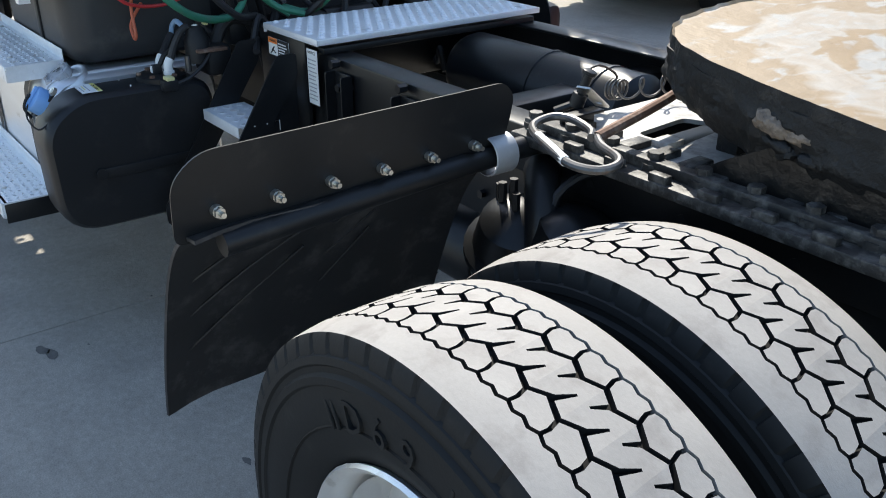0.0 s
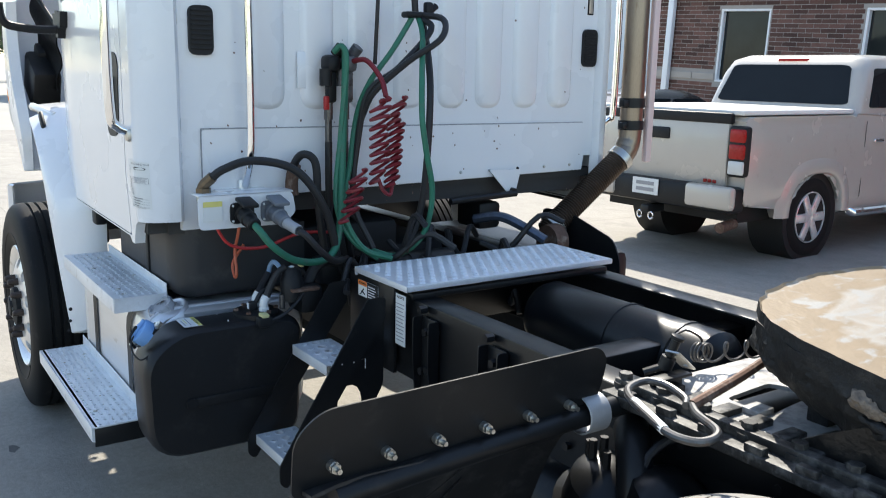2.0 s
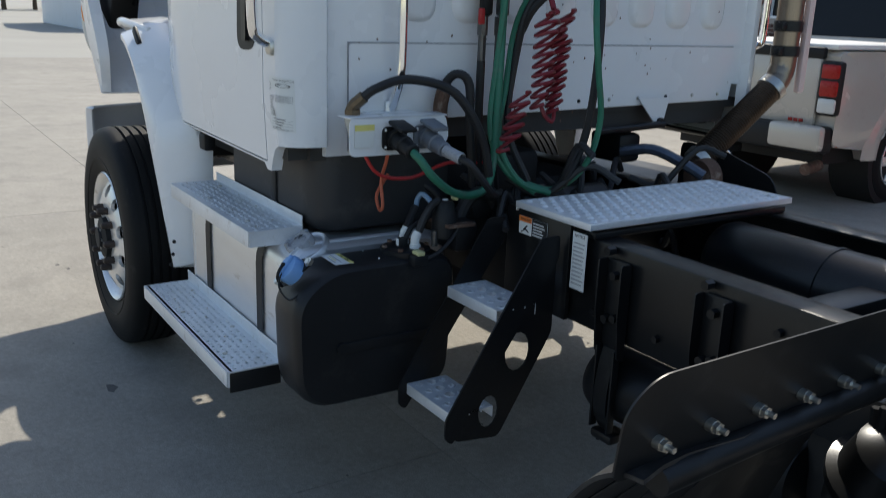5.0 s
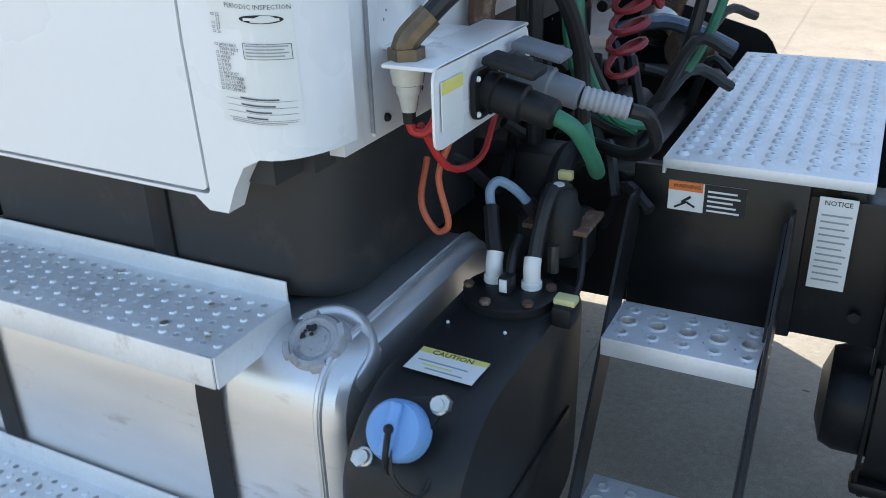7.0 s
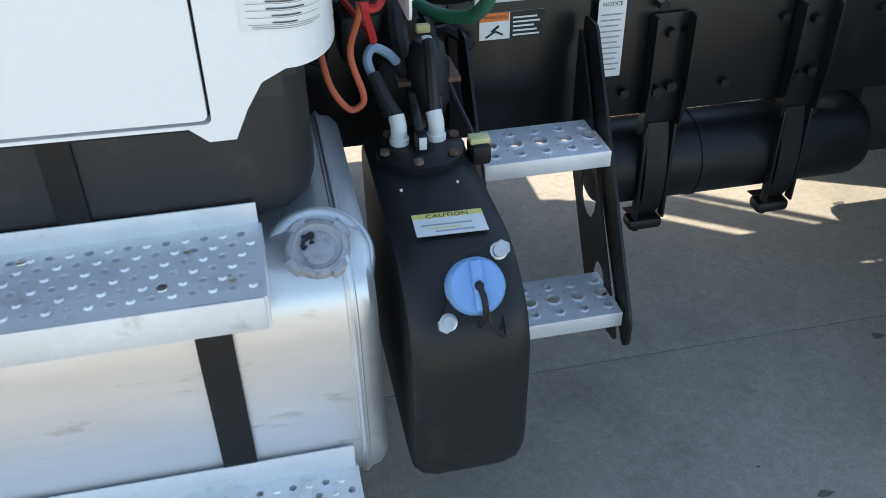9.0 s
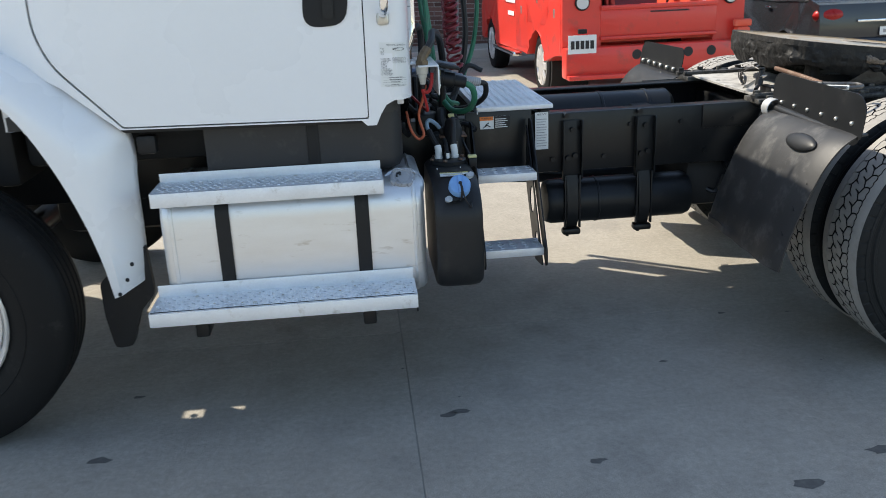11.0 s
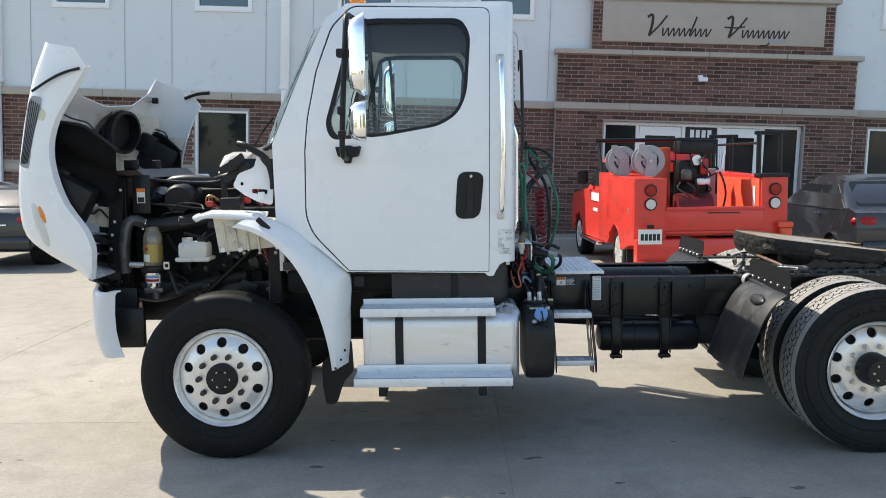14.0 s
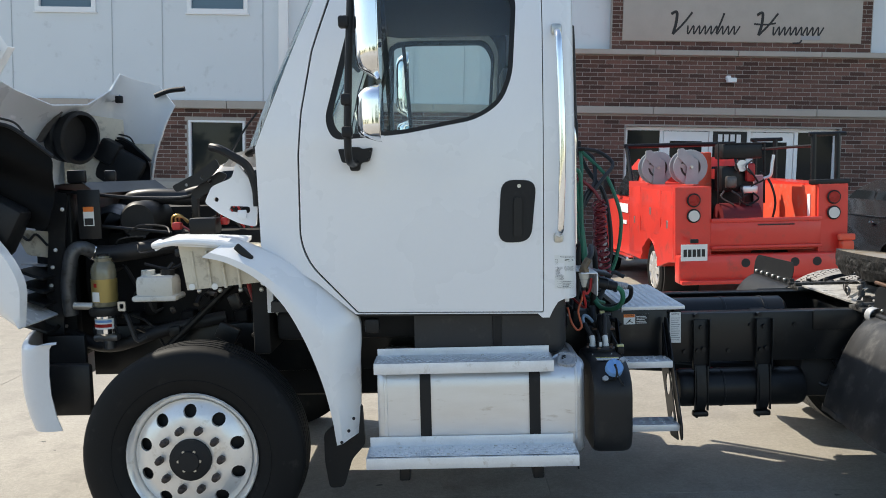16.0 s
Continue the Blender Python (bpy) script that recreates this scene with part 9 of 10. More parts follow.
def road_wheel(parent, x, y, r, w, out, rim_mat, spokes=6, sub="wheel"):
    """A car wheel with tyre, facing out (+1: +x, -1: -x)."""
    m = Matrix.Translation((x, y, r)) @ pose(0, 0, 0, 0, 0, -90 if out > 0 else 90)
    m = Matrix.Translation((x, y, r)) @ pose(0, 0, 0, 0, 0, 90 if out > 0 else -90)
    rr = r * 0.62
    b = turned([(0.03, rr * 0.97), (0.0, rr), (0.004, rr * 1.03), (w, rr * 1.0)], 32)
    turned([(0.08, rr * 0.95), (0.075, 0.0)], 24, bm=b)
    rod((0, 0.0, 0), (0, 0.05, 0), rr * 0.2, 16, b)
    o = part(sub, b, rim_mat, parent, "alloy wheel", loc=m)
    sp = part("spoke", box((rr * 0.52, 0.012, 0), (rr * 0.92, 0.035, rr * 0.36), 0.014), rim_mat, o)
    for k in range(1, spokes):
        again(sp, o, pose(0, 0, 0, 0, 360 * k / spokes, 0))
    part("tyre", turned([(0.02, rr), (0.0, r * 0.72), (-0.005, r * 0.84), (0.012, r * 0.96), (0.04, r), (w - 0.04, r), (w - 0.012, r * 0.96), (w, r * 0.8), (w - 0.02, rr)], 40), rubber, o, "black road tyre")
    return o


def shell(profile, x0, x1, bev, material, parent, name, label="", cuts=(), shape=None):
    """A body pressed from a side profile of (along, height), with softened edges."""
    b = sheet(profile, [], x1 - x0, lambda u, v, w: (x0 + w, u, v), cuts)
    es = [e for e in b.edges if len(e.link_faces) == 2 and e.calc_face_angle(0) > 0.9 and abs(e.verts[0].co.x - e.verts[1].co.x) < 1e-5]
    bmesh.ops.bevel(b, geom=es, offset=bev, segments=3, affect="EDGES", profile=0.6)
    if shape:
        for v in b.verts:
            v.co = shape(v.co)
    bmesh.ops.dissolve_limit(b, angle_limit=0.01, verts=b.verts[:], edges=b.edges[:])
    o = part(name, b, material, parent, label, smooth=32)
    w = o.modifiers.new("weighted", "WEIGHTED_NORMAL")
    w.keep_sharp = True
    return o


def arch(c, r, base, n=18):
    """Wheel-arch points, from the front of the arch to its rear, for a profile that runs backwards along the sill."""
    pts = []
    for k in range(n + 1):
        a = math.pi * k / n
        pts.append((c + r * math.cos(a), max(base, 0.38 + r * math.sin(a))))
    return pts


def greenhouse(parent, xc, rings, material, name="cab_roof", label=""):
    """Upper body: rings of (z, rear, front, half width, corner)."""
    rows = []
    for z, u0, u1, hw, c in rings:
        rows.append([(xc + a, b, z) for a, b in rounded([(-hw, u0), (hw, u0), (hw, u1), (-hw, u1)], c, 4)])
    return part(name, loft(rows, True, True), material, parent, label, smooth=40)


def pane(parent, quad, material, off, name="window"):
    """A glass panel over four corners, with a thin edge."""
    a, b, c, d = (Vector(q) for q in quad)
    n = (b - a).cross(d - a).normalized() * off
    rows = [[a.lerp(b, i / 4) + n, a.lerp(b, i / 4) + n, d.lerp(c, i / 4) + n, d.lerp(c, i / 4) + n] for i in range(5)]
    t = bmesh.new()
    pts = rounded([(0, 0), (1, 0), (1, 1), (0, 1)], 0.08, 3)
    vs = [t.verts.new(a.lerp(b, u).lerp(d.lerp(c, u), v) + n) for u, v in pts]
    t.faces.new(vs)
    ex = bmesh.ops.extrude_face_region(t, geom=t.faces[:])
    bmesh.ops.translate(t, vec=-n * 1.5, verts=[q for q in ex["geom"] if isinstance(q, bmesh.types.BMVert)])
    return part(name, t, material, parent, smooth=0)


# --- beige crew-cab pickup parked nose to the building (local: x across, y ahead, rear bumper at y = 0)
pk = thing("pickup_truck", "sandy beige metallic crew-cab pickup with white bed cover", "pickup", (-1.13, 4.62, 0), 2.0)
prof = [(0.14, 0.62), (0.14, 1.35), (0.20, 1.39), (1.95, 1.39), (1.97, 1.385), (4.45, 1.35), (4.6, 1.28), (5.5, 1.16), (5.66, 1.0), (5.70, 0.55), (5.40, 0.42)] + arch(4.93, 0.47, 0.42) + [(4.4, 0.42), (1.85, 0.42)] + arch(1.28, 0.47, 0.42) + [(0.75, 0.52), (0.2, 0.58)]


def flank(c):
    """Swelling pickup sides: widest below the belt, drawn in towards rail, sill and tail corners."""
    k = 1.0 - 0.055 * max(0.0, (c.z - 0.98) / 0.42) ** 2 - 0.045 * max(0.0, (0.80 - c.z) / 0.4) ** 2 - 0.03 * max(0.0, (0.45 - c.y) / 0.32) ** 2 - 0.10 * max(0.0, (c.y - 4.9) / 0.8) ** 2
    return Vector((c.x * k, c.y, c.z))


shell(prof, -0.99, 0.99, 0.022, beige_paint, pk, "body", "beige pickup body", [("u", q) for q in (0.24, 0.34, 0.75, 1.28, 1.8, 2.6, 3.4, 4.4, 5.0, 5.3)] + [("v", q) for q in (0.55, 0.65, 0.8, 0.92, 1.04, 1.14, 1.22, 1.29, 1.34)], flank)
cabr = greenhouse(pk, 0, [(1.37, 1.98, 4.55, 0.93, 0.10), (1.52, 2.02, 4.38, 0.91, 0.12), (1.80, 2.14, 4.0, 0.87, 0.14), (1.94, 2.22, 3.75, 0.82, 0.16), (2.0, 2.36, 3.6, 0.72, 0.2)], beige_paint, "cab_roof")
pane(cabr, [(0.80, 2.02, 1.48), (-0.80, 2.02, 1.48), (-0.70, 2.18, 1.885), (0.70, 2.18, 1.885)], dark_glass, -0.02, "rear_window")
for s in (-1, 1):
    for u0, u1, v0, v1 in ((2.20, 3.02, 2.34, 2.98), (3.10, 4.08, 3.06, 3.72)):
        q = [(s * 0.925, u0, 1.46), (s * 0.925, u1, 1.46), (s * 0.852, v1, 1.86), (s * 0.852, v0, 1.86)]
        pane(cabr, q, dark_glass, 0.012 * s, "side_window")
    for u in (2.08, 3.06, 4.12):
        part("door_seam", span((s * 0.984, u - 0.004, 0.56), (s * 0.987, u + 0.004, 1.33)), ink, pk, smooth=0)
    for u in (2.32, 3.28):
        part("door_handle", box((s * 1.0, u, 1.13), (0.03, 0.18, 0.04), 0.012), chrome, pk, "bright door handle")
    part("running_board", pipe([(s * 0.93, 2.0, 0.42), (s * 1.0, 2.15, 0.40), (s * 1.0, 4.1, 0.40), (s * 0.93, 4.25, 0.42)], 0.045, 10, 4), chrome, pk, "chrome side step tube")
    for u in (1.28, 4.93):
        fl_ = []
        for k in range(25):
            a = math.pi * (-0.06 + 1.12 * k / 24)
            sq_ = 1 + 0.10 * abs(math.sin(2 * a)) ** 2
            fl_.append([(s * (dx - 0.02), u + r * sq_ * math.cos(a), max(0.44, 0.38 + r * sq_ * math.sin(a))) for r, dx in ((0.455, 0.93), (0.455, 1.015), (0.475, 1.030), (0.54, 1.026), (0.60, 1.012), (0.655, 0.985))])
        part("fender_flare", loft(fl_), beige_paint, pk, "swelling beige fender", smooth=60)
    tl = box((s * 0.88, 0.135, 1.08), (0.19, 0.10, 0.46), 0.03)
    tlp = part("tail_lamp", tl, plastic, pk, "tall tail lamp, red over clear")
    for z0, z1, m_ in ((1.16, 1.285, red_lens), (1.01, 1.15, red_lens), (0.87, 1.0, clear_lens)):
        part("lens", box((s * 0.885, 0.105, (z0 + z1) / 2), (0.165, 0.06, z1 - z0), 0.02), m_, tlp)
    for u in (1.28, 4.93):
        road_wheel(pk, s * 0.955, u, 0.40, 0.26, s, wheel_alu)
        part("wheel_well", rod((s * 0.94, u, 0.40), (s * 0.55, u, 0.40), 0.455, 24), underbody, pk)
tg = part("tailgate", box((0, 0.125, 1.05), (1.56, 0.05, 0.64), 0.025), beige_paint, pk, "beige tailgate with black handle")
part("tailgate_cap", box((0, 0.12, 1.37), (1.60, 0.07, 0.10), 0.02), plastic, tg)
part("gate_handle", box((-0.02, 0.095, 1.20), (0.27, 0.03, 0.11), 0.02), plastic, tg, "black recessed gate handle")
for k in range(3):
    part("badge_bar", box((0.56 + k * 0.052, 0.097, 0.79), (0.040, 0.010, 0.030), 0.003), red_lens, tg)
part("bed_cover", box((0, 1.05, 1.425), (1.80, 1.84, 0.05), 0.02), mat("white_vinyl", (0.72, 0.71, 0.68), 0.5, vary=0.04), pk, "white soft bed cover")
bm_ = box((0, 0.09, 0.64), (1.90, 0.22, 0.24), 0.05)
part("rear_bumper", bm_, plastic, pk, "black rear bumper with beige corner caps")
for s in (-1, 1):
    part("bumper_cap", box((s * 0.70, 0.0, 0.66), (0.52, 0.10, 0.22), 0.04), beige_paint, pk)
np_ = part("number_plate", span((-0.20, -0.035, 0.60), (0.12, -0.025, 0.755)), decal_white, pk, "pale number plate with dark bars", smooth=0)
for k in range(2):
    part("plate_bar", span((-0.15, -0.04, 0.63 + 0.06 * k), (0.07, -0.034, 0.665 + 0.06 * k)), grey_ink, np_, smooth=0)
part("tow_hitch", box((0, 0.05, 0.46), (0.10, 0.25, 0.08), 0.015), satin, pk)
for dx in (-0.07, 0.07):
    part("shackle", pipe([(dx + 0.03 * math.cos(k * 0.6), -0.05, 0.40 + 0.035 * math.sin(k * 0.6)) for k in range(11)], 0.010, 8, 0), chrome, pk)
part("exhaust_tip", rod((0.80, 0.25, 0.40), (0.82, 0.02, 0.38), 0.05, 16), rust, pk)
part("underbody", span((-0.8, 0.3, 0.40), (0.8, 5.4, 0.70)), underbody, pk, smooth=0)
part("brake_lamp", box((0, 2.235, 1.945), (0.36, 0.06, 0.035), 0.012), red_lens, cabr, "high red brake lamp")

# --- red service truck (local: x across, y ahead)
rt = thing("service_truck", "red utility service truck with grey hose reels and compressor", "truck", (5.02, 5.55, 0), 1.6)
hw = 1.06
for s in (-1, 1):
    p = [(0.0, 0.62), (0.0, 1.545), (2.45, 1.60), (2.45, 0.50), (1.72, 0.50)] + arch(1.25, 0.46, 0.50) + [(0.72, 0.50), (0.3, 0.60)]
    x0, x1 = (-hw, -hw + 0.44) if s < 0 else (hw - 0.36, hw)
    bx_ = shell(p, x0, x1, 0.015, red_paint, rt, "side_box", "red steel tool box with locker doors")
    for u0, u1, z0, z1 in ((0.06, 0.62, 0.66, 1.49), (0.68, 1.66, 0.92, 1.50), (1.74, 2.40, 0.56, 1.53)):
        d_ = part("locker_door", span((s * hw - 0.006 * (1 if s < 0 else 0), u0, z0), (s * hw + (0.0 if s < 0 else 0.006), u1, z1), 0.003), red_paint, bx_, "red locker door")
        part("latch", span((s * hw - 0.012 if s < 0 else s * hw + 0.004, (u0 + u1) / 2 - 0.03, (z0 + z1) / 2 - 0.05), (s * hw - 0.005 if s < 0 else s * hw + 0.012, (u0 + u1) / 2 + 0.03, (z0 + z1) / 2 + 0.05), 0.003), steel, d_)
        part("door_gap", span((s * hw - (0.002 if s < 0 else -0.001), u1 + 0.005, z0), (s * hw + (0.0 if s < 0 else 0.002), u1 + 0.02, z1)), ink, bx_, smooth=0)
    xl = (x0 + x1) / 2 - 0.0
    for z, m_ in ((1.385, red_lens), (1.195, clear_lens)):
        lp_ = part("tail_lamp", rod((xl, -0.035, z), (xl, 0.01, z), 0.068, 20), m_, bx_, "round tail lamp in a black ring")
        part("lamp_ring", pipe([(xl + 0.072 * math.cos(k * 0.314), -0.02, z + 0.072 * math.sin(k * 0.314)) for k in range(21)], 0.014, 6, 0), plastic, lp_)
    road_wheel(rt, s * 1.0, 1.25, 0.40, 0.25, s, wheel_alu, 8)
    road_wheel(rt, s * 0.98, 4.75, 0.40, 0.25, s, wheel_alu, 8)
    part("wheel_well", rod((s * 0.97, 1.25, 0.42), (s * 0.5, 1.25, 0.42), 0.45, 20), underbody, rt)
part("tailgate", box((0.05, 0.02, 0.965), (1.36, 0.06, 0.36), 0.02), red_paint, rt, "red tailgate panel")
part("gate_rib", box((0.05, -0.02, 1.13), (1.36, 0.05, 0.05), 0.01), red_paint, rt)
part("gate_rib", box((0.05, -0.02, 0.80), (1.36, 0.05, 0.04), 0.01), red_paint, rt)
part("gate_slot", span((-0.05, -0.018, 1.06), (0.40, -0.009, 1.075)), ink, rt, smooth=0)
part("rear_bumper", box((0, -0.06, 0.55), (2.12, 0.20, 0.34), 0.02), red_paint, rt, "red step bumper with round recesses")
for x in (-0.25, 0.35, 0.62):
    part("bumper_hole", rod((x, -0.163, 0.62), (x, -0.15, 0.62), 0.055, 14), ink, rt)
part("bumper_step", box((0, -0.12, 0.40), (2.10, 0.25, 0.05), 0.012), red_paint, rt)
vp = part("number_plate", span((-1.04, -0.172, 0.66), (-0.72, -0.165, 0.86)), decal_white, rt, "pale number plate with dark bars", smooth=0)
for k in range(5):
    part("plate_bar", span((-1.01 + k * 0.055, -0.176, 0.71), (-0.97 + k * 0.055, -0.171, 0.80)), ink, vp, smooth=0)
part("plate_lamp", box((-0.88, -0.17, 0.90), (0.10, 0.04, 0.05), 0.01), plastic, rt)
part("load_bed", span((-0.62, 0.05, 0.75), (0.72, 2.45, 0.82)), red_faded, rt, smooth=0)
part("bed_front", span((-0.62, 2.38, 0.8), (0.72, 2.45, 1.75)), red_paint, rt, smooth=0)
part("inner_panel", span((0.68, 0.05, 0.82), (0.70, 2.38, 1.53)), red_faded, rt, "sunlit red inner panel", smooth=0)
part("white_stripe", span((0.672, 0.18, 1.12), (0.678, 0.26, 1.42)), trim_white, rt, smooth=0)
part("bumper_vise", box((1.0, -0.10, 0.80), (0.15, 0.14, 0.12), 0.03), red_faded, rt, "small red bench vise")
part("vise_jaw", box((1.0, -0.10, 0.90), (0.20, 0.08, 0.08), 0.02), red_faded, rt)
# cab
p = [(2.55, 0.55), (2.55, 1.30), (4.2, 1.28), (5.45, 1.16), (5.62, 0.95), (5.62, 0.45), (5.3, 0.45)] + arch(4.75, 0.45, 0.45) + [(4.2, 0.45), (2.6, 0.45)]
shell(p, -0.98, 0.98, 0.025, red_paint, rt, "cab_body", "red pickup cab")
rc = greenhouse(rt, 0, [(1.28, 2.56, 4.3, 0.92, 0.1), (1.50, 2.60, 4.0, 0.86, 0.12), (1.80, 2.68, 3.7, 0.76, 0.14), (1.93, 2.78, 3.5, 0.70, 0.16)], red_paint, "cab_roof")
for s in (-1, 1):
    pane(rc, [(s * 0.91, 2.75, 1.36), (s * 0.91, 4.05, 1.36), (s * 0.79, 3.6, 1.76), (s * 0.79, 2.85, 1.76)], dark_glass, 0.012 * s, "side_window")
    part("door_mirror", box((s * 1.10, 3.75, 1.50), (0.20, 0.12, 0.26), 0.04), plastic, rt, "black door mirror")
    part("door_lettering_bar", span((s * 0.981, 2.85, 1.10), (s * 0.985, 3.5, 1.24)), trim_white, rt, smooth=0)
    part("door_lettering_bar", span((s * 0.981, 2.95, 0.92), (s * 0.985, 3.35, 0.98)), trim_white, rt, smooth=0)
    part("running_board", box((s * 1.02, 3.3, 0.42), (0.14, 1.5, 0.06), 0.02), chrome, rt, "bright running board")
pane(rc, [(0.75, 2.575, 1.36), (-0.75, 2.575, 1.36), (-0.66, 2.68, 1.78), (0.66, 2.68, 1.78)], dark_glass, -0.02, "rear_window")
# headache rack and ladder rack
rkb = rod((-1.02, 2.95, 2.13), (0.72, 2.95, 2.13), 0.035, 8)
for x in (-0.98, 0.66):
    rod((x, 2.6, 1.58), (x, 2.95, 2.13), 0.03, 8, rkb)
part("headache_rack", rkb, satin, rt, "black tube rack behind the cab")
lrk = part("ladder_rack", rod((0.74, 0.25, 2.02), (0.74, 2.2, 2.02), 0.018, 8), satin, rt, "black upright ladder rack")
for x, y in ((0.74, 0.25), (1.04, 0.25), (0.74, 2.2), (1.04, 2.2)):
    part("rack_post", rod((x, y, 1.53), (x, y, 2.16), 0.036, 8), satin, lrk)
for y in (0.25, 2.2):
    part("rack_bar", rod((0.68, y, 2.16), (1.14, y, 2.16), 0.028, 8), satin, lrk)
part("rack_foot", box((0.88, 0.12, 1.57), (0.42, 0.22, 0.06), 0.01), satin, rt)
# hose reels: open discs on a bent stand, dark hose wound between them
dark_coil = mat("worn_black_hose", (0.045, 0.042, 0.042), 0.6, vary=0.2)
for dx, dy in ((-0.97, 1.25), (-0.74, 0.55)):
    rl_ = part("hose_reel", moved(turned([(-0.085, 0.045), (-0.085, 0.10), (-0.10, 0.10), (-0.10, 0.045)], 24), Matrix.Translation((dx, dy, 1.79))), grey_reel, rt, "grey steel hose reel with wound hose")
    for w in (-0.10, 0.10):
        part("reel_disc", moved(turned([(w - 0.008, 0.13), (w - 0.008, 0.212), (w, 0.22), (w + 0.008, 0.212), (w + 0.008, 0.13), (w - 0.008, 0.13)], 32), Matrix.Translation((dx, dy, 1.79))), grey_reel, rl_)
        for k in range(3):
            part("reel_spoke", moved(box((0, w, 0.09), (0.05, 0.012, 0.12), 0.003), Matrix.Translation((dx, dy, 1.79)) @ pose(0, 0, 0, 0, 120 * k + 40, 0)), grey_reel, rl_)
    part("wound_hose", moved(turned([(-0.09, 0.05), (-0.09, 0.155), (-0.045, 0.17), (0.0, 0.155), (0.045, 0.17), (0.09, 0.155), (0.09, 0.05)], 28), Matrix.Translation((dx, dy, 1.79))), dark_coil, rl_, "wound dark hose")
    stn = sheet(rounded([(dx - 0.17, 2.02), (dx - 0.10, 2.03), (dx + 0.09, 1.86), (dx + 0.09, 1.57), (dx - 0.08, 1.57), (dx - 0.05, 1.80), (dx - 0.17, 1.92)], 0.015, 2), [], 0.02, lambda u, v, w, dy=dy: (u, dy - 0.14 + w, v))
    part("reel_stand", stn, grey_reel, rl_, "bent grey stand")
    part("hub_nut", rod((dx, dy - 0.165, 1.79), (dx, dy - 0.14, 1.79), 0.02, 8), steel, rl_)
# compressor with its engine
dull_red = mat("dull_red_tank", (0.14, 0.016, 0.02), 0.5, vary=0.2)
cpm = rod((-0.28, 0.75, 1.10), (0.22, 0.75, 1.10), 0.21, 22)
cmp_ = part("air_compressor", cpm, dull_red, rt, "dark red compressor tank with small engine")
part("engine_block", box((-0.02, 0.92, 1.62), (0.44, 0.32, 0.34), 0.05), satin, cmp_)
part("fuel_box", box((0.02, 0.88, 1.98), (0.52, 0.36, 0.20), 0.03), satin, cmp_, "black engine fuel tank")
part("engine_frame", pipe([(-0.30, 0.7, 1.30), (-0.30, 0.7, 2.08), (0.30, 0.7, 2.08), (0.30, 0.7, 1.30)], 0.014, 8, 0), satin, cmp_)
part("recoil_cover", rod((0.0, 0.66, 1.79), (0.0, 0.76, 1.79), 0.075, 18), alu, cmp_)
part("carburettor", box((-0.13, 0.72, 1.58), (0.14, 0.10, 0.16), 0.03), dull_steel, cmp_)
part("silencer", box((0.12, 0.72, 1.70), (0.12, 0.10, 0.24), 0.03), red_plastic, cmp_)
part("cylinder_head", box((0.10, 0.70, 1.48), (0.20, 0.12, 0.10), 0.02), alu, cmp_)
rq = random.Random(5)
for k in range(9):
    a = Vector((rq.uniform(-0.25, 0.25), 0.64, rq.uniform(1.35, 1.9)))
    part("engine_line", pipe([a, a + Vector((rq.uniform(-0.1, 0.1), -0.03, -0.08)), a + Vector((rq.uniform(-0.15, 0.15), 0.0, -0.18))], 0.012, 6, 4), (hose_black, dull_steel, satin)[k % 3], cmp_)
part("air_line", pipe([(0.28, 0.66, 1.70), (0.36, 0.60, 1.52), (0.40, 0.58, 1.30), (0.36, 0.6, 1.05)], 0.015, 8, 5), hose_black, cmp_)
part("pressure_pipe", pipe([(0.26, 0.62, 1.62), (0.34, 0.60, 1.66), (0.36, 0.60, 1.80), (0.38, 0.6, 1.92)], 0.022, 8, 4), alu, cmp_)
part("cabinet", box((-0.40, 1.3, 1.48), (0.26, 0.5, 1.0), 0.02), red_faded, rt, "faded red upright cabinet")
# added black sheet stands in for the shadow behind the compressor
part("dark_bulkhead", span((-0.28, 1.25, 0.82), (0.46, 1.31, 1.62), 0.01), satin, rt)
part("pale_panel", box((0.42, 1.22, 1.35), (0.14, 0.06, 0.62), 0.02), mat("pale_pink_panel", (0.42, 0.27, 0.29), 0.5), rt)

# --- dark saloons


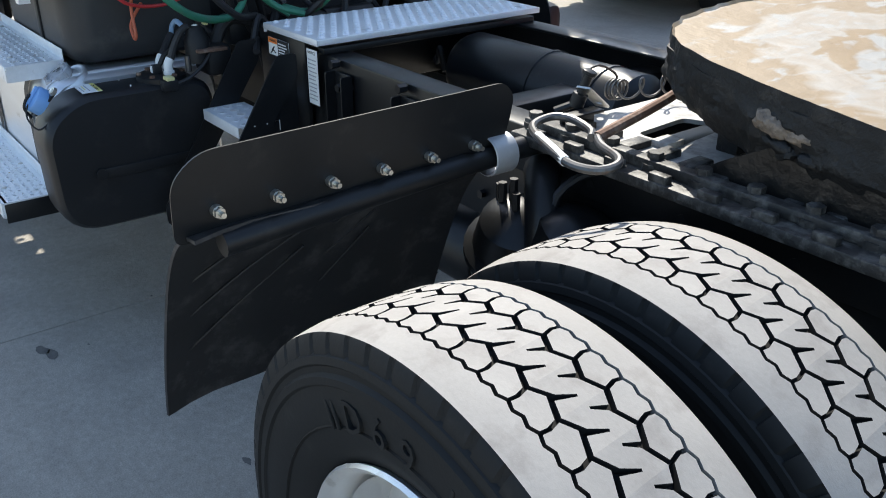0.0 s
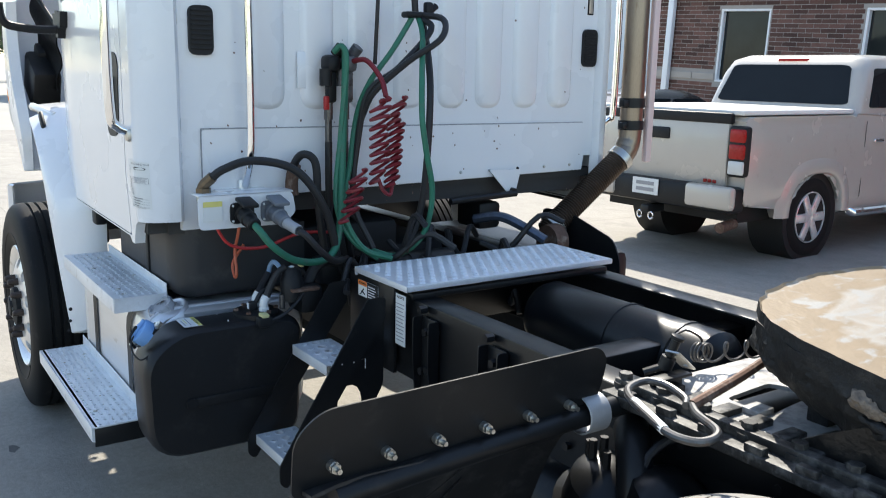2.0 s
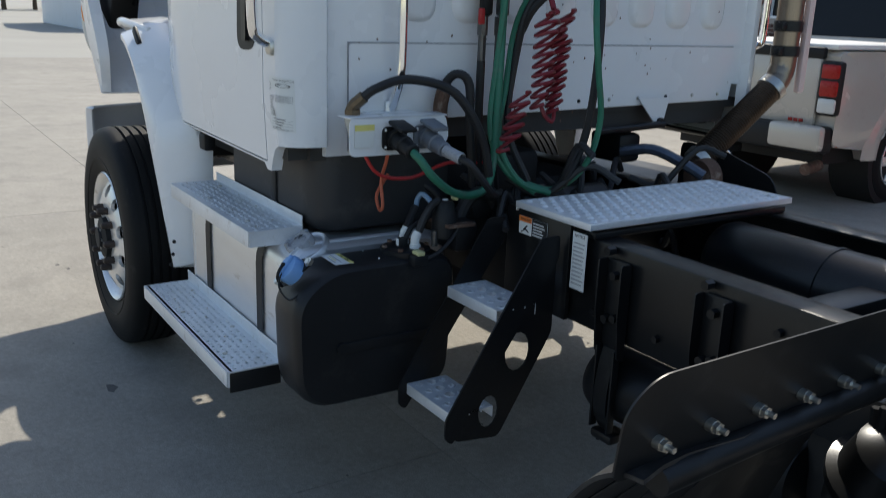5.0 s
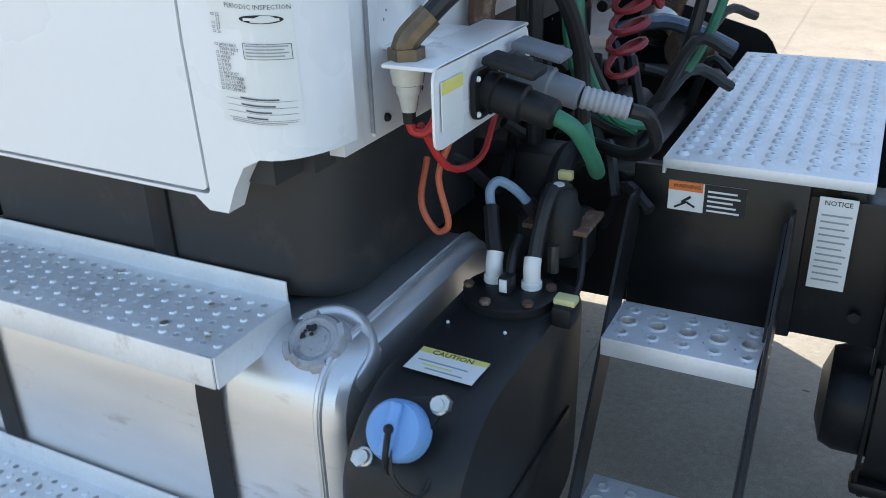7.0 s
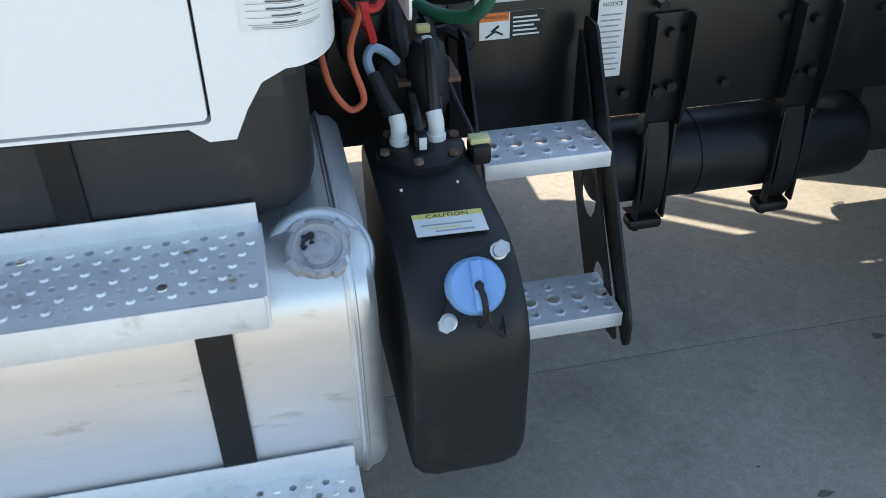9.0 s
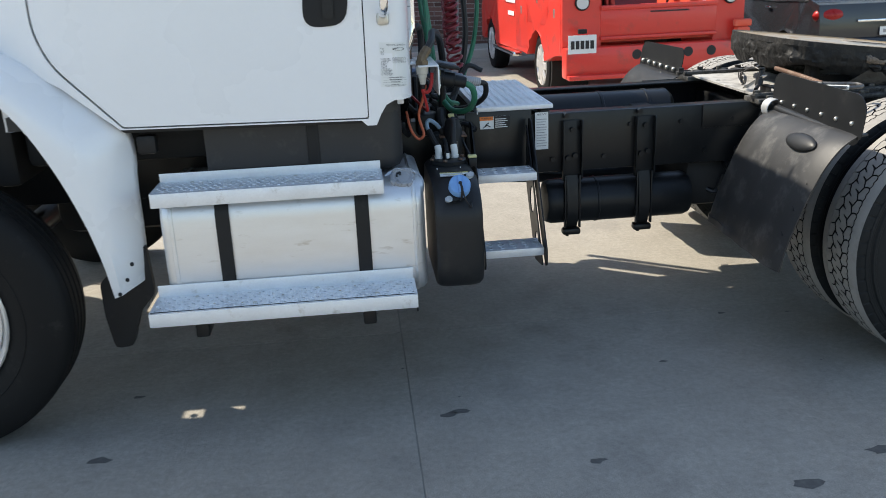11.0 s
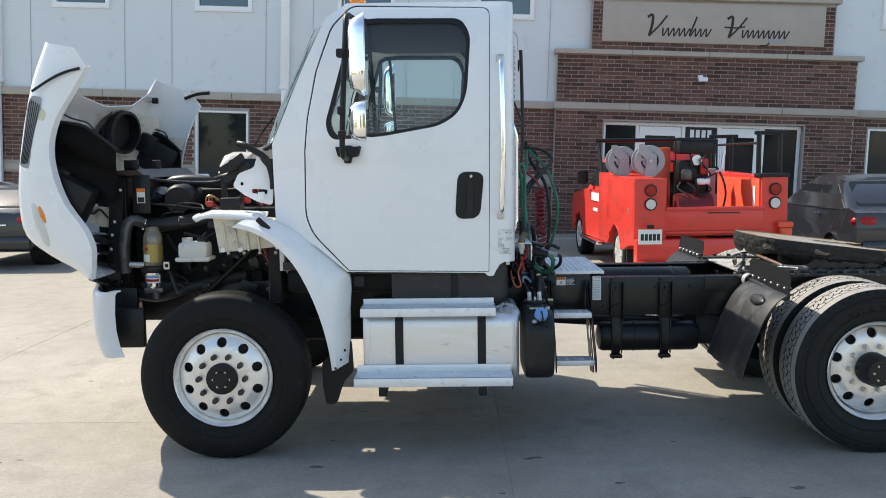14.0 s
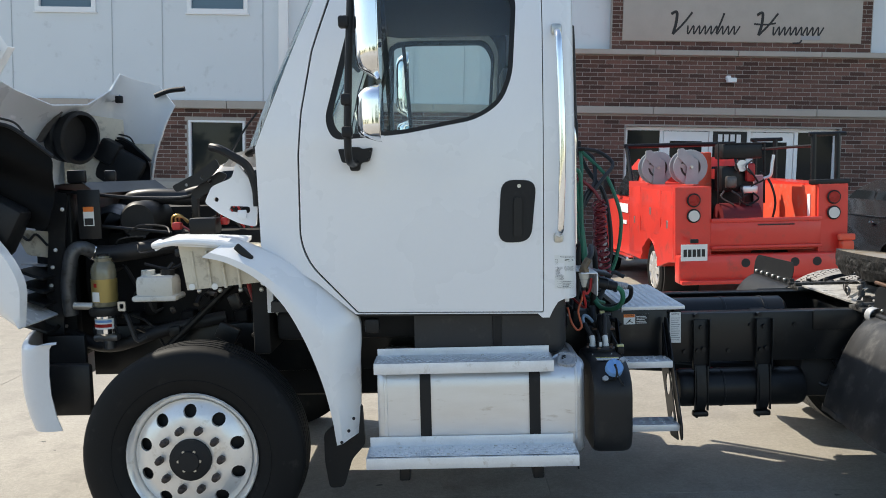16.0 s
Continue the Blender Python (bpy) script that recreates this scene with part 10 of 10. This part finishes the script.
def saloon(x, y, rz, label, back=True):
    s_ = thing("saloon_car", label, "car", (x, y, 0), rz, group="parked saloon cars")
    p = [(0.02, 0.42), (0.0, 0.75), (0.06, 1.0), (0.35, 1.06), (0.75, 1.02), (3.3, 1.0), (4.5, 0.82), (4.72, 0.62), (4.72, 0.28), (4.3, 0.24)]
    p += [(3.80 + 0.36 * math.cos(math.pi * k / 10), 0.30 + 0.38 * math.sin(math.pi * k / 10)) for k in range(11)]
    p += [(3.3, 0.24), (1.5, 0.24)]
    p += [(1.02 + 0.36 * math.cos(math.pi * k / 10), 0.30 + 0.38 * math.sin(math.pi * k / 10)) for k in range(11)]
    p += [(0.55, 0.28)]
    shell(p, -0.91, 0.91, 0.04, dark_paint, s_, "body", "dark grey metallic body", [("u", q) for q in (0.6, 1.4, 2.2, 3.0)])
    gh_ = greenhouse(s_, 0, [(1.0, 0.42, 3.5, 0.86, 0.18), (1.2, 0.74, 3.05, 0.80, 0.2), (1.40, 1.12, 2.65, 0.71, 0.22), (1.52, 1.5, 2.35, 0.60, 0.26)], dark_paint, "cab_roof")
    pane(gh_, [(0.70, 0.55, 1.05), (-0.70, 0.55, 1.05), (-0.60, 1.18, 1.40), (0.60, 1.18, 1.40)], dark_glass, -0.03, "rear_window")
    for s in (-1, 1):
        for u0, u1, v0, v1 in ((0.80, 1.72, 1.18, 1.74), (1.80, 3.05, 1.82, 2.55)):
            q = [(s * 0.825, u0, 1.04), (s * 0.825, u1, 1.04), (s * 0.735, v1, 1.36), (s * 0.735, v0, 1.36)]
            pane(gh_, q, dark_glass, 0.014 * s, "side_window")
        part("window_trim", pipe([(s * 0.85, 0.62, 1.035), (s * 0.80, 0.86, 1.16), (s * 0.71, 1.25, 1.37), (s * 0.68, 1.7, 1.41), (s * 0.70, 2.5, 1.37)], 0.010, 6, 4), chrome, gh_, "bright window trim")
        part("tail_lamp", moved(ball((0, 0, 0), 0.2, s=(1.1, 0.6, 0.55)), Matrix.Translation((s * 0.74, 0.12, 0.87))), red_lens, s_, "wraparound red tail lamp")
        part("door_handle", box((s * 0.92, 1.55, 0.92), (0.03, 0.16, 0.03), 0.01), chrome, s_)
        for u in (1.02, 3.80):
            road_wheel(s_, s * 0.86, u, 0.32, 0.21, s, alu, 7)
            part("wheel_well", rod((s * 0.85, u, 0.34), (s * 0.5, u, 0.34), 0.37, 20), underbody, s_)
    part("boot_trim", box((0, -0.01, 0.80), (0.9, 0.03, 0.03), 0.008), chrome, s_)
    npl = part("number_plate", span((-0.16, -0.02, 0.62), (0.16, -0.012, 0.72)), decal_white, s_, smooth=0)
    part("plate_bar", span((-0.12, -0.024, 0.65), (0.12, -0.019, 0.69)), grey_ink, npl, smooth=0)
    part("bumper", box((0, 0.06, 0.48), (1.70, 0.20, 0.26), 0.08), dark_paint, s_)
    return s_


saloon(8.22, 6.10, -3.0, "dark grey metallic saloon with red tail lamps beside the service truck")
saloon(-6.75, 8.6, 0.0, "dark saloon parked at the far end of the yard")

# ---------------------------------------------------------------- distance: trees and low sheds beyond the yard
rt_ = random.Random(11)


def far_tree(x, y, h, w):
    tr_ = thing("tree", "distant broadleaf tree in full leaf beyond the yard", "tree", (x, y, 0), 0, group="distant tree line")
    tk = rod((0, 0, 0), (0, 0, h * 0.45), 0.16 + h * 0.012, 8, r2=0.08)
    for k in range(5):
        a = k * 1.3
        rod((0, 0, h * 0.3), (w * 0.3 * math.cos(a), w * 0.3 * math.sin(a), h * (0.55 + 0.06 * k)), 0.07, 6, tk, 0.03)
    part("trunk", tk, bark, tr_)
    vs, fs = [], []
    for _ in range(650):
        a, u = rt_.uniform(0, 6.283), rt_.uniform(-1, 1)
        rr = rt_.uniform(0.35, 1.0) ** 0.5 * (0.75 + 0.3 * math.sin(3 * a + x) * math.cos(2 * u + y))
        c = Vector((math.cos(a) * math.sqrt(1 - u * u) * w * 0.5 * rr, math.sin(a) * math.sqrt(1 - u * u) * w * 0.5 * rr, h * 0.62 + u * h * 0.36 * rr))
        d1_, d2_ = Vector((rt_.uniform(-1, 1), rt_.uniform(-1, 1), rt_.uniform(-1, 1))), Vector((rt_.uniform(-1, 1), rt_.uniform(-1, 1), rt_.uniform(-1, 1)))
        s_ = h * 0.045
        k = len(vs)
        vs += [c + d1_ * s_, c + d2_ * s_, c - d1_ * s_, c - d2_ * s_ * 0.7]
        fs.append((k, k + 1, k + 2, k + 3))
    me = bpy.data.meshes.new("crown")
    me.from_pydata(vs, [], fs)
    me.materials.append(leaf)
    cr = new("crown", me)
    cr.parent = tr_
    cr.location = (0, 0, 0)
    tagged(cr, kind="stuff")
    return tr_


t0 = far_tree(-96, 10, 8, 8)
t1_ = far_tree(-104, 26, 9, 9)
for k in range(16):
    x = -108 + rt_.uniform(-8, 10)
    y = -60 + k * 8 + rt_.uniform(-2, 2)
    copy_thing(t0 if k % 2 else t1_, pose(x, y, 0, 0, 0, rt_.uniform(0, 360)))
for k in range(14):
    copy_thing(t0 if k % 2 else t1_, pose(-60 + k * 10 + rt_.uniform(-3, 3), -70 + rt_.uniform(-5, 5), 0, 0, 0, rt_.uniform(0, 360)))
shd = thing("far_shed", "low pale shed far beyond the yard", "building", (-48, 14, 0))
part("wall", span((-6, -7, 0), (6, 7, 4.2)), wall_panel, shd, smooth=0)
part("roof", loft([[(-6.3, y, 4.2), (0, y, 5.6), (6.3, y, 4.2)] for y in (-7.3, 7.3)]), grey_reel, shd, smooth=0)
